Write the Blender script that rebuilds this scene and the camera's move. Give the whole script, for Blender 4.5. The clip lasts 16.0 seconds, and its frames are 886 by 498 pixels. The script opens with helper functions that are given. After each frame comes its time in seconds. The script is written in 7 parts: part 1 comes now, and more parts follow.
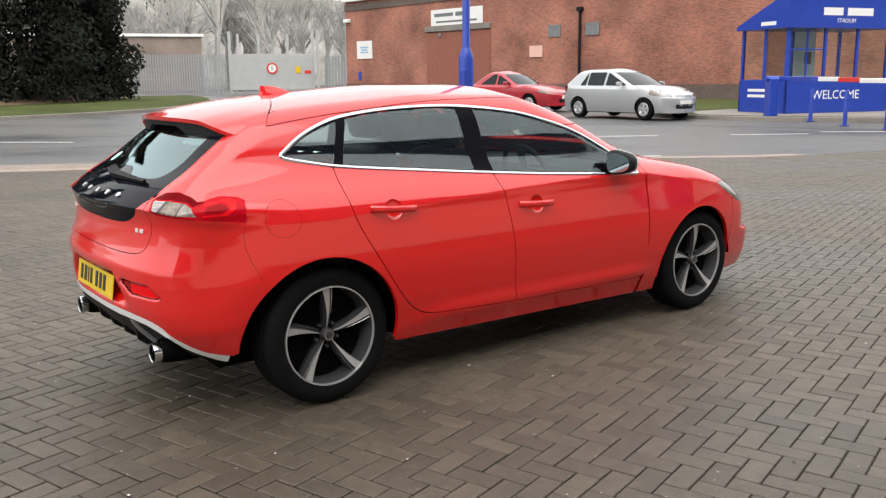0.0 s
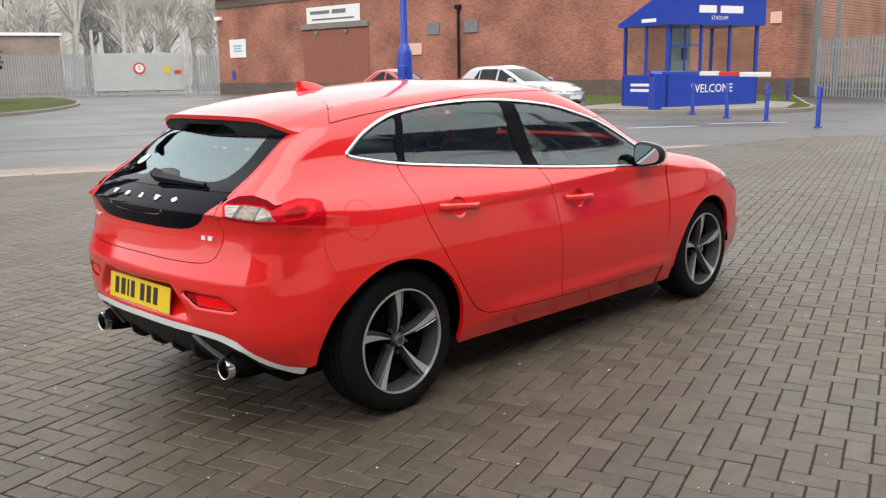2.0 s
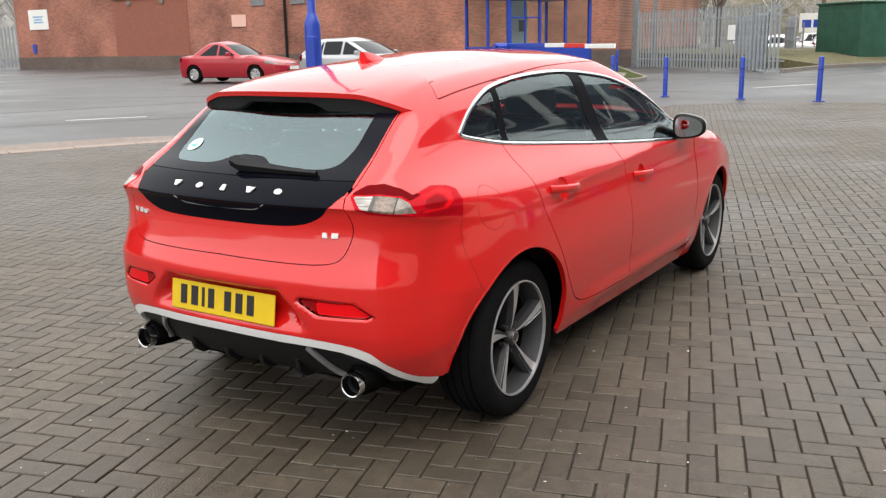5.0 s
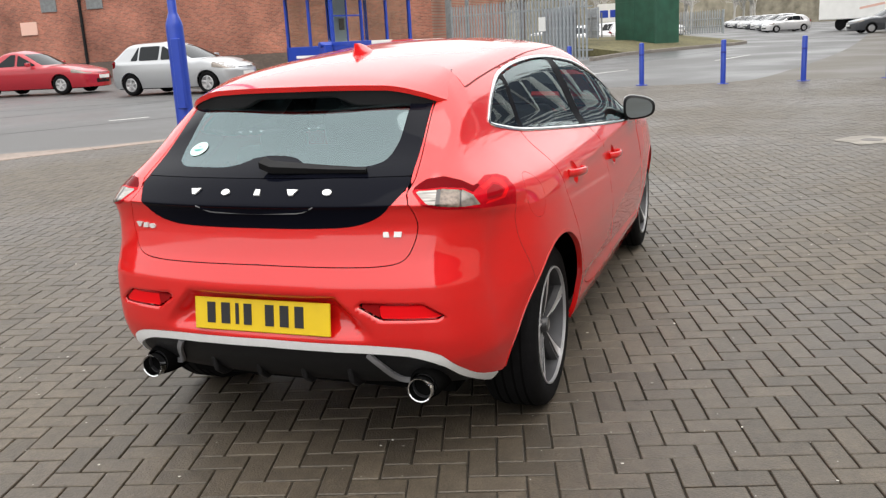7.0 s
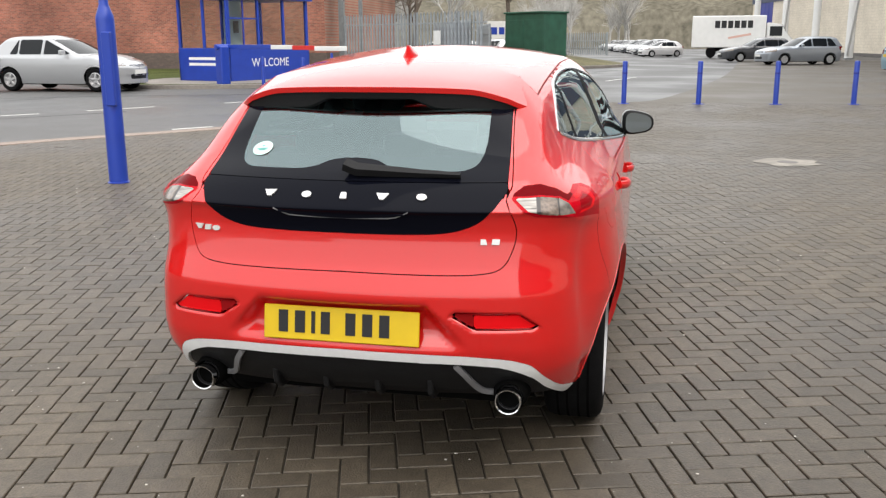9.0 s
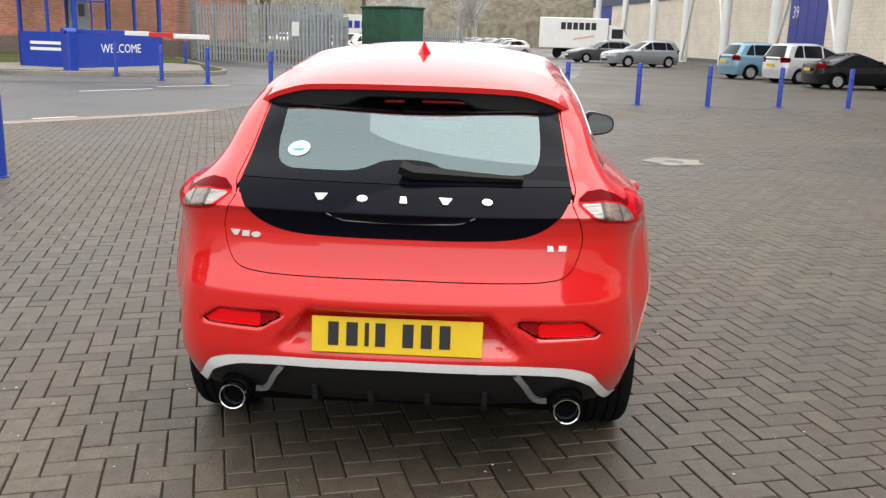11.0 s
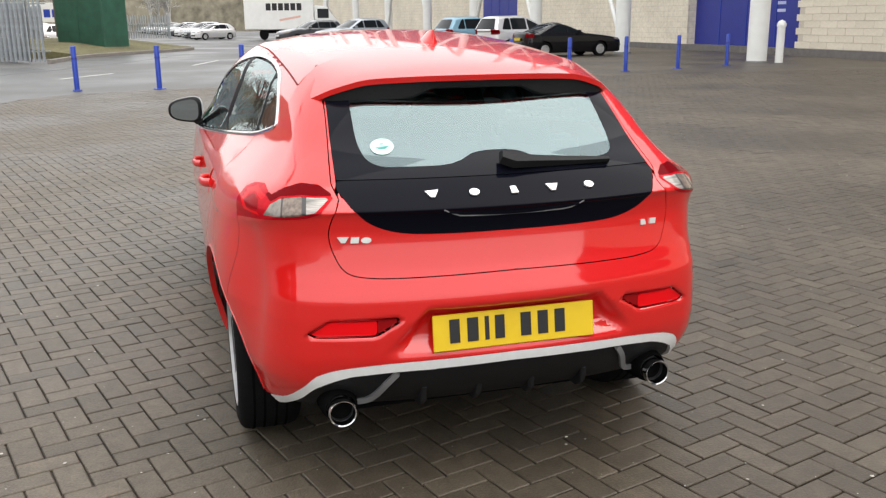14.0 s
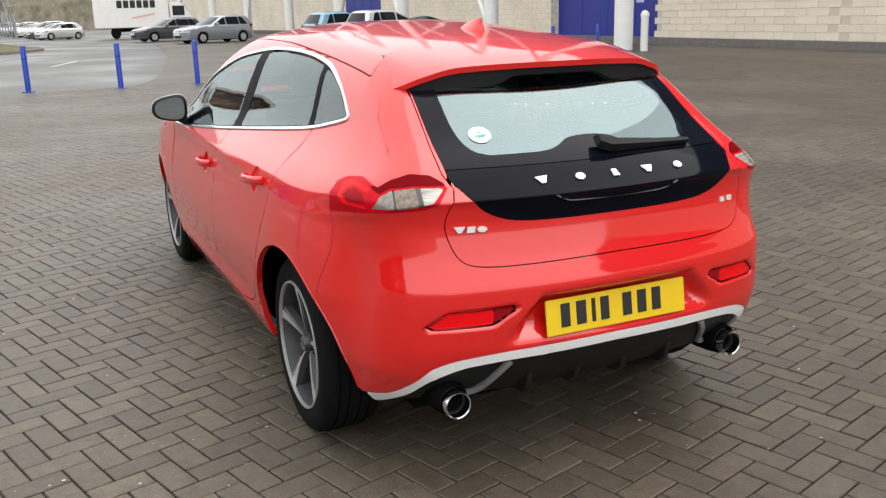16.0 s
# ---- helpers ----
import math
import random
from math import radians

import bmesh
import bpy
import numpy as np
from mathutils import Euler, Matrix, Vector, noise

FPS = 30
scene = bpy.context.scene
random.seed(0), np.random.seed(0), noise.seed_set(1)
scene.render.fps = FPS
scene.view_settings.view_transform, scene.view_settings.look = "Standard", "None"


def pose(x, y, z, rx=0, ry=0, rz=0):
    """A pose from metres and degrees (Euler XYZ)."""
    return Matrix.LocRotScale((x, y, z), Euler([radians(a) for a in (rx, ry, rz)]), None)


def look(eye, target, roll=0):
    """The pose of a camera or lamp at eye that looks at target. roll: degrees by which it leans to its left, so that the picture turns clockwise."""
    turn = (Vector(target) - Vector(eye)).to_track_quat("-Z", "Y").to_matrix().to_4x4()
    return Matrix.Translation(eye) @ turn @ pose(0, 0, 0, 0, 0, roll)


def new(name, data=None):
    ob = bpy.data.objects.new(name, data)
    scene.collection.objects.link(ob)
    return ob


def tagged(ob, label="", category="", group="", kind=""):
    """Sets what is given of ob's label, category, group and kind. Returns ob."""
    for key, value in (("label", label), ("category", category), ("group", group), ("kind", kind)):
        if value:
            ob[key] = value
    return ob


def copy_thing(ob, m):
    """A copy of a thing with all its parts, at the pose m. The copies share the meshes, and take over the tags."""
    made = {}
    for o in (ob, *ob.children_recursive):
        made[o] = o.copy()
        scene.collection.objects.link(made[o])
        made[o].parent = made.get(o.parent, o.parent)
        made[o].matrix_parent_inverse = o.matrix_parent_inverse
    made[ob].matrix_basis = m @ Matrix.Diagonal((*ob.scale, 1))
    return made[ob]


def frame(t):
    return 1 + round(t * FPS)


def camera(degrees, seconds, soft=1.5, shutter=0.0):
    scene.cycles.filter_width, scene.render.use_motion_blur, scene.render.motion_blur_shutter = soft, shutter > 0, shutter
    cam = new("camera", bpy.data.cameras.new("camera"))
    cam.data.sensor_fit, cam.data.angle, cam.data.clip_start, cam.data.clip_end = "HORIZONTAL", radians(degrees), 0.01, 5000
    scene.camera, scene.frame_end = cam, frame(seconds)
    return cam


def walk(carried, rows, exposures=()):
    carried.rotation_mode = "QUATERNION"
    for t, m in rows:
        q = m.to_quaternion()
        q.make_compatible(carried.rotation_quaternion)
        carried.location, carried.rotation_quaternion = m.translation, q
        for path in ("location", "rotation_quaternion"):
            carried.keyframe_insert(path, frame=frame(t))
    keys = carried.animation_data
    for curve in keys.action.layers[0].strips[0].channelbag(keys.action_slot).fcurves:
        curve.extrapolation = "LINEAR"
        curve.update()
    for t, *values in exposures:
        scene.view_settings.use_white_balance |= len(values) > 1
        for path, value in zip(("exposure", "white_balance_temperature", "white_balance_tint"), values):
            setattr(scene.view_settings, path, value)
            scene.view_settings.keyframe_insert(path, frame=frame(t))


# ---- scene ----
cam = camera(53.0, 16.0, soft=1.3)
METRES, EYE, TILT, LEAN, TURN = 6.329, 1.465, -0.135, 0.521, -36.3
ROWS = [
    (0.0, 0.0, 0.0, 0.0, 0.01, -10.87, -0.07),
    (0.5, -0.0424, -0.0052, 0.0002, -4.21, -11.41, 1.27),
    (1.0, -0.0734, -0.0007, -0.0024, -4.34, -11.58, -0.32),
    (1.5, -0.104, 0.014, -0.0016, -5.45, -10.76, 1.13),
    (2.0, -0.1363, 0.0292, -0.0031, -8.38, -11.01, 0.48),
    (2.5, -0.1746, 0.0388, -0.0013, -11.95, -11.88, 1.84),
    (3.0, -0.2013, 0.0558, -0.0054, -12.71, -11.77, 0.83),
    (5.5, -0.3389, 0.1497, -0.0027, -24.17, -13.01, 2.04),
    (6.0, -0.3742, 0.1656, -0.0024, -28.44, -13.08, 3.03),
    (6.5, -0.3958, 0.1792, -0.0046, -30.66, -13.25, 1.61),
    (7.0, -0.4124, 0.2025, -0.0067, -32.7, -13.22, 2.69),
    (7.5, -0.4301, 0.223, -0.0055, -34.3, -13.09, 0.46),
    (8.0, -0.461, 0.2383, -0.0042, -37.59, -12.82, 1.79),
    (8.5, -0.4807, 0.2511, -0.0056, -38.94, -12.78, 0.18),
    (9.0, -0.4939, 0.2762, -0.0082, -40.25, -12.69, -0.09),
    (11.5, -0.5747, 0.3909, -0.0073, -53.87, -12.87, -1.42),
    (12.0, -0.5992, 0.4185, -0.0064, -57.8, -12.83, -0.91),
    (12.5, -0.6124, 0.4406, -0.0085, -59.9, -12.85, -2.35),
    (13.0, -0.6149, 0.4715, -0.0088, -62.81, -13.25, -0.23),
    (13.5, -0.6234, 0.4968, -0.0073, -65.17, -13.37, -1.09),
    (14.0, -0.6467, 0.5232, -0.006, -68.99, -13.86, 0.48),
    (14.5, -0.6568, 0.5457, -0.008, -69.61, -13.52, -0.43),
    (15.0, -0.661, 0.5728, -0.0089, -72.37, -13.84, 1.58),
    (15.5, -0.6652, 0.5996, -0.0086, -74.49, -14.52, 0.17),
    (16.0, -0.6786, 0.6324, -0.0076, -78.09, -14.33, 1.38),
]
walk(cam, [(t, pose(0, 0, EYE, TILT, LEAN, TURN) @ pose(METRES * x, METRES * y, METRES * z, 90 + pitch, roll, yaw)) for t, x, y, z, yaw, pitch, roll in ROWS])

# ---- world, sun, exposure ----
world = bpy.data.worlds.new("overcast_sky")
scene.world = world
world.use_nodes = True
wn, wl = world.node_tree.nodes, world.node_tree.links
wn.clear()
w_out = wn.new("ShaderNodeOutputWorld")
w_bg = wn.new("ShaderNodeBackground")
w_sky = wn.new("ShaderNodeTexSky")
w_sky.sky_type = "NISHITA"
w_sky.sun_disc = False
w_sky.sun_elevation = radians(50)
w_sky.sun_rotation = radians(212)
w_sky.dust_density = 6.0
w_sky.ozone_density = 0.6
w_soft = wn.new("ShaderNodeMix")          # cloud cover: evens the clear sky out to grey-white
w_soft.data_type = "RGBA"
w_soft.inputs[0].default_value = 0.80
w_soft.inputs[7].default_value = (9.95, 9.9, 9.7, 1)
wl.new(w_sky.outputs[0], w_soft.inputs[6])
w_dir = wn.new("ShaderNodeTexCoord")         # an overcast sky is brighter overhead than at the horizon
w_sep = wn.new("ShaderNodeSeparateXYZ")
w_up = wn.new("ShaderNodeMapRange")
w_up.inputs[1].default_value, w_up.inputs[2].default_value = 0.0, 1.0
w_up.inputs[3].default_value, w_up.inputs[4].default_value = 0.82, 1.10
w_mul = wn.new("ShaderNodeVectorMath")
w_mul.operation = "SCALE"
wl.new(w_dir.outputs["Generated"], w_sep.inputs[0])
wl.new(w_sep.outputs[2], w_up.inputs[0])
wl.new(w_soft.outputs[2], w_mul.inputs[0])
wl.new(w_up.outputs[0], w_mul.inputs[3])
wl.new(w_mul.outputs[0], w_bg.inputs[0])
w_bg.inputs[1].default_value = 0.238
wl.new(w_bg.outputs[0], w_out.inputs[0])
sun = new("sun", bpy.data.lights.new("sun", "SUN"))
sun.data.energy, sun.data.angle, sun.data.color = 1.5, radians(70), (1.0, 0.97, 0.93)
sun.matrix_world = look((0, 0, 30), (8, 12, 0))


# ---- materials ----
def mat(name, color, rough=0.5, metal=0.0, spec=0.5, coat=0.0, var=0.0, scale=8.0, var2=0.0, scale2=0.6, bump=0.0,
        bscale=60.0, emit=0.0, rvar=0.0, rand=0.0, coord="Object", stretch=None):
    """A surface with a base colour, varied by fine grain and by broad stains, and a fine relief."""
    m = bpy.data.materials.new(name)
    m.use_nodes = True
    n, l = m.node_tree.nodes, m.node_tree.links
    b = n["Principled BSDF"]
    b.inputs["Base Color"].default_value = (*color, 1)
    b.inputs["Roughness"].default_value = rough
    b.inputs["Metallic"].default_value = metal
    b.inputs["Specular IOR Level"].default_value = spec
    b.inputs["Coat Weight"].default_value = coat
    b.inputs["Coat Roughness"].default_value = 0.03
    if emit:
        b.inputs["Emission Color"].default_value = (*color, 1)
        b.inputs["Emission Strength"].default_value = emit
    co = n.new("ShaderNodeTexCoord")
    if stretch:
        mp = n.new("ShaderNodeMapping")
        mp.inputs["Scale"].default_value = stretch
        l.new(co.outputs[coord], mp.inputs[0])
        co, coord = mp, "Vector"
    last = None
    if var or var2 or rand:
        val = n.new("ShaderNodeValue")
        val.outputs[0].default_value = 1.0
        last = val.outputs[0]
        for amount, sc in ((var, scale), (var2, scale2)):
            if not amount:
                continue
            t = n.new("ShaderNodeTexNoise")
            t.inputs["Scale"].default_value = sc
            t.inputs["Detail"].default_value = 6
            l.new(co.outputs[coord], t.inputs["Vector"])
            mr = n.new("ShaderNodeMapRange")
            mr.inputs[1].default_value, mr.inputs[2].default_value = 0.25, 0.75
            mr.inputs[3].default_value, mr.inputs[4].default_value = 1 - amount, 1 + amount
            l.new(t.outputs[0], mr.inputs[0])
            mu = n.new("ShaderNodeMath")
            mu.operation = "MULTIPLY"
            l.new(last, mu.inputs[0])
            l.new(mr.outputs[0], mu.inputs[1])
            last = mu.outputs[0]
        if rand:
            src = None
            if rand > 0:
                src = n.new("ShaderNodeObjectInfo").outputs["Random"]
            else:
                src = n.new("ShaderNodeNewGeometry").outputs["Random Per Island"]
            mr = n.new("ShaderNodeMapRange")
            mr.inputs[3].default_value, mr.inputs[4].default_value = 1 - abs(rand), 1 + abs(rand)
            l.new(src, mr.inputs[0])
            mu = n.new("ShaderNodeMath")
            mu.operation = "MULTIPLY"
            l.new(last, mu.inputs[0])
            l.new(mr.outputs[0], mu.inputs[1])
            last = mu.outputs[0]
        vm = n.new("ShaderNodeVectorMath")
        vm.operation = "SCALE"
        vm.inputs[0].default_value = color
        l.new(last, vm.inputs[3])
        l.new(vm.outputs[0], b.inputs["Base Color"])
    if rvar:
        t = n.new("ShaderNodeTexNoise")
        t.inputs["Scale"].default_value = scale2 * 1.7
        t.inputs["Detail"].default_value = 4
        l.new(co.outputs[coord], t.inputs["Vector"])
        mr = n.new("ShaderNodeMapRange")
        mr.inputs[1].default_value, mr.inputs[2].default_value = 0.3, 0.7
        mr.inputs[3].default_value, mr.inputs[4].default_value = max(rough - rvar, 0.02), min(rough + rvar, 1)
        l.new(t.outputs[0], mr.inputs[0])
        l.new(mr.outputs[0], b.inputs["Roughness"])
    if bump:
        t = n.new("ShaderNodeTexNoise")
        t.inputs["Scale"].default_value = bscale
        t.inputs["Detail"].default_value = 5
        l.new(co.outputs[coord], t.inputs["Vector"])
        bp = n.new("ShaderNodeBump")
        bp.inputs["Strength"].default_value = bump
        bp.inputs["Distance"].default_value = 0.01
        l.new(t.outputs[0], bp.inputs["Height"])
        l.new(bp.outputs[0], b.inputs["Normal"])
    return m


def glass_mat(name, tint, gloss=0.04, rough=0.0, ior=1.5, shine=(0.88, 0.99, 1.0)):
    """Thin glass: lets tinted light through and mirrors more at grazing angles."""
    m = bpy.data.materials.new(name)
    m.use_nodes = True
    n, l = m.node_tree.nodes, m.node_tree.links
    n.clear()
    out = n.new("ShaderNodeOutputMaterial")
    tr = n.new("ShaderNodeBsdfTransparent")
    tr.inputs[0].default_value = (*tint, 1)
    gl = n.new("ShaderNodeBsdfGlossy")
    gl.inputs["Roughness"].default_value = rough
    gl.inputs[0].default_value = (*shine, 1)
    fr = n.new("ShaderNodeFresnel")
    fr.inputs[0].default_value = ior
    ad = n.new("ShaderNodeMath")
    ad.operation = "ADD"
    ad.use_clamp = True
    ad.inputs[1].default_value = gloss
    l.new(fr.outputs[0], ad.inputs[0])
    mx = n.new("ShaderNodeMixShader")
    l.new(ad.outputs[0], mx.inputs[0])
    l.new(tr.outputs[0], mx.inputs[1])
    l.new(gl.outputs[0], mx.inputs[2])
    l.new(mx.outputs[0], out.inputs[0])
    return m


M_RED = mat("red_car_paint", (0.60, 0.0072, 0.0066), 0.42, 0.0, 0.08, 1.0, var=0.02, scale=300)
M_RED.node_tree.nodes["Principled BSDF"].inputs["Coat Roughness"].default_value = 0.06
M_RED.node_tree.nodes["Principled BSDF"].inputs["Coat IOR"].default_value = 1.70
M_BLACKGLOSS = mat("gloss_black_panel", (0.003, 0.0035, 0.007), 0.05, 0, 0.06)
M_PILLAR = mat("satin_black_pillar", (0.006, 0.006, 0.008), 0.4, 0, 0.02)
M_BLACKGLASS = mat("black_glass_border", (0.004, 0.0045, 0.008), 0.04, 0, 0.09)
M_BLACKPLASTIC = mat("matt_black_plastic", (0.010, 0.010, 0.011), 0.55, 0, 0.2, var=0.15, scale=120, bump=0.15, bscale=400)
M_RUBBER = mat("tyre_rubber", (0.0055, 0.0055, 0.006), 0.85, 0, 0.1, var=0.25, scale=30, bump=0.2, bscale=150)
M_CHROME = mat("chrome", (0.70, 0.71, 0.72), 0.10, 1.0)
M_BADGE = mat("bright_badge_metal", (0.85, 0.85, 0.84), 0.25, 0.5)
M_SATIN = mat("satin_silver_trim", (0.86, 0.87, 0.88), 0.34, 0.15, 0.5, var=0.03, scale=60)
M_ALLOY = mat("machined_alloy", (0.52, 0.52, 0.53), 0.36, 0.6, var=0.06, scale=40)
M_BARREL = mat("silver_rim_barrel", (0.065, 0.065, 0.07), 0.45, 0.4, var=0.1, scale=30)
M_DARKALLOY = mat("dark_grey_alloy", (0.045, 0.045, 0.048), 0.35, 0.3, var=0.1, scale=40)
M_GLASS = glass_mat("tinted_car_glass", (0.84, 0.95, 0.92), 0.048, ior=1.45)
M_REARGLASS = glass_mat("rear_screen_glass", (0.36, 0.48, 0.49), 0.12, shine=(0.78, 0.97, 1.0))
M_CLEAR = glass_mat("clear_glass", (0.88, 0.92, 0.9), 0.0, ior=1.3)
M_CABIN = mat("charcoal_cabin_trim", (0.02, 0.021, 0.024), 0.7, 0, 0.3, var=0.2, scale=40)
M_SEAT = mat("charcoal_seat_leather", (0.022, 0.023, 0.028), 0.5, 0, 0.4, var=0.2, scale=30, bump=0.2, bscale=200)
M_REDLENS = mat("red_lamp_lens", (0.78, 0.006, 0.010), 0.06, 0, 0.03, 0.2)
M_DEEPRED = mat("deep_red_lamp_lens", (0.13, 0.002, 0.004), 0.12, 0, 0.02)
M_CLEARLENS = mat("clear_lamp_lens", (0.19, 0.165, 0.145), 0.15, 0.2, 0.4, 0.4, var=0.4, scale=45)
M_PLATE = mat("yellow_plate", (0.66, 0.45, 0.008), 0.35, 0, 0.5, var=0.04, scale=20)
M_BLACKINK = mat("black_lettering", (0.01, 0.01, 0.012), 0.5)
M_STICKER = mat("pale_green_sticker", (0.50, 0.74, 0.68), 0.5, var=0.05, scale=60)
M_WHITEINK = mat("white_lettering", (0.8, 0.8, 0.8), 0.5)
# near-black for wells, bores, gaps and undersides: their shade put into the colour
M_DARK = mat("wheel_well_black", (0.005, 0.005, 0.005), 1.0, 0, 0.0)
M_LAMPRED = mat("red_lamp_cover", (0.42, 0.003, 0.010), 0.06, 0, 0.03, 0.12, var=0.15, scale=60)
# the car's red darkened, as shade painted into the panel gaps
M_SHUT = mat("dark_red_panel_gap", (0.16, 0.004, 0.004), 0.8)
M_HOOD = mat("shaded_red_lamp_centre", (0.24, 0.003, 0.006), 0.08, 0, 0.03, 0.1)
M_DARKRED = mat("dark_red_reflector_end", (0.27, 0.004, 0.006), 0.08, 0, 0.05, 0.25)
M_TRIMGREY = mat("grey_diffuser_trim", (0.22, 0.22, 0.23), 0.4, 0.3, 0.4)
M_LENSRIB = mat("ribbed_clear_lens", (0.30, 0.28, 0.26), 0.2, 0.2, 0.3, 0.3, var=0.6, scale=70, stretch=(0.2, 0.2, 3))
M_LENSAMBER = mat("smoky_clear_lens", (0.18, 0.14, 0.115), 0.2, 0.1, 0.3, 0.3, var=0.5, scale=60)
M_MIRROR = mat("mirror_glass", (0.30, 0.34, 0.36), 0.01, 1.0)
M_LENSDARK = mat("dark_lens_divider", (0.05, 0.045, 0.045), 0.3)


# ---- building helpers ----
def link_mesh(name, verts, faces, material, parent=None, label="", smooth=True, sharp_from=None):
    me = bpy.data.meshes.new(name)
    me.from_pydata([tuple(map(float, v)) for v in verts], [], faces)
    me.materials.append(material)
    if smooth:
        me.polygons.foreach_set("use_smooth", [sharp_from is None or i < sharp_from for i in range(len(me.polygons))])
    me.update()
    ob = new(name, me)
    if parent is not None:
        ob.parent = parent
    if label:
        ob["label"] = label
    return ob


def part(name, bm, material, parent=None, label="", smooth=False):
    """Links a bmesh as one mesh object under a thing or under a part."""
    me = bpy.data.meshes.new(name)
    bmesh.ops.recalc_face_normals(bm, faces=bm.faces)
    bm.to_mesh(me)
    bm.free()
    me.materials.append(material)
    if smooth:
        me.polygons.foreach_set("use_smooth", [True] * len(me.polygons))
        me.set_sharp_from_angle(angle=radians(38))
    ob = new(name, me)
    if parent is not None:
        ob.parent = parent
    if label:
        ob["label"] = label
    return ob


def thing(name, label, category, m=None, group="", kind=""):
    ob = new(name)
    ob.empty_display_size = 0.2
    if m is not None:
        ob.matrix_basis = m
    return tagged(ob, label, category, group, kind)


def box(bm, cx, cy, cz, sx, sy, sz, bevel=0.0, m=None, seg=1):
    g = bmesh.ops.create_cube(bm, size=1)
    vs = g["verts"]
    bmesh.ops.scale(bm, vec=(sx, sy, sz), verts=vs)
    if bevel:
        es = list({e for v in vs for e in v.link_edges})
        r = bmesh.ops.bevel(bm, geom=es, offset=bevel, segments=seg, affect="EDGES", profile=0.5)
        vs = list({v for f in r["faces"] for v in f.verts} | {v for v in vs if v.is_valid})
    mm = Matrix.Translation((cx, cy, cz))
    if m is not None:
        mm = m @ mm
    bmesh.ops.transform(bm, matrix=mm, verts=vs)
    return bm


def boxm(cx, cy, cz, sx, sy, sz, bevel=0.0, m=None, seg=1):
    return box(bmesh.new(), cx, cy, cz, sx, sy, sz, bevel, m, seg)


def cyl(bm, p0, p1, r0, r1=None, n=16, caps=True):
    p0, p1 = Vector(p0), Vector(p1)
    d = p1 - p0
    r1 = r0 if r1 is None else r1
    g = bmesh.ops.create_cone(bm, cap_ends=caps, segments=n, radius1=r0, radius2=r1, depth=d.length)
    q = Vector((0, 0, 1)).rotation_difference(d.normalized()).to_matrix().to_4x4()
    bmesh.ops.transform(bm, matrix=Matrix.Translation((p0 + p1) / 2) @ q, verts=g["verts"])
    return bm


def revolve(bm, profile, n=48, axis="y", c=(0, 0, 0), a0=0.0, a1=2 * math.pi, closed=True):
    """Turns (radius, offset) pairs about an axis through c."""
    rings = []
    full = abs(a1 - a0 - 2 * math.pi) < 1e-6
    steps = n if full else n + 1
    for i in range(steps):
        a = a0 + (a1 - a0) * i / n
        ring = []
        for r, o in profile:
            s, k = r * math.cos(a), r * math.sin(a)
            p = {"y": (s, o, k), "z": (s, k, o), "x": (o, s, k)}[axis]
            ring.append(bm.verts.new((p[0] + c[0], p[1] + c[1], p[2] + c[2])))
        rings.append(ring)
    for i in range(n):
        a, b = rings[i], rings[(i + 1) % steps]
        for j in range(len(profile) - 1 + (1 if closed else 0)):
            k = (j + 1) % len(profile)
            bm.faces.new((a[j], a[k], b[k], b[j]))
    return bm


def sweep(bm, pts, section, closed=False, up=(0, 0, 1)):
    """Sweeps a section of (across, up) pairs along points."""
    pts = [Vector(p) for p in pts]
    n = len(pts)
    rings = []
    for i, p in enumerate(pts):
        a = pts[(i - 1) % n] if closed or i > 0 else p
        b = pts[(i + 1) % n] if closed or i < n - 1 else p
        t = (b - a).normalized()
        u = up[i] if isinstance(up, list) else Vector(up)
        side = t.cross(u).normalized()
        u2 = side.cross(t)
        rings.append([bm.verts.new(p + side * s + u2 * h) for s, h in section])
    m = len(section)
    for i in range(n if closed else n - 1):
        a, b = rings[i], rings[(i + 1) % n]
        for j in range(m):
            bm.faces.new((a[j], a[(j + 1) % m], b[(j + 1) % m], b[j]))
    if not closed:
        bm.faces.new(rings[0])
        bm.faces.new(rings[-1][::-1])
    return bm


def spline(ctrl, n=10, closed=False):
    """Points of a smooth curve through the control points."""
    P = np.array(ctrl, float)
    N = len(P)
    out = []
    for i in range(N if closed else N - 1):
        if closed:
            a, b, c, d = P[(i - 1) % N], P[i], P[(i + 1) % N], P[(i + 2) % N]
        else:
            a, b, c, d = P[max(i - 1, 0)], P[i], P[i + 1], P[min(i + 2, N - 1)]
        for k in range(n):
            t = k / n
            out.append(0.5 * (2 * b + (c - a) * t + (2 * a - 5 * b + 4 * c - d) * t * t + (3 * b - a - 3 * c + d) * t ** 3))
    if not closed:
        out.append(P[-1])
    return np.array(out)


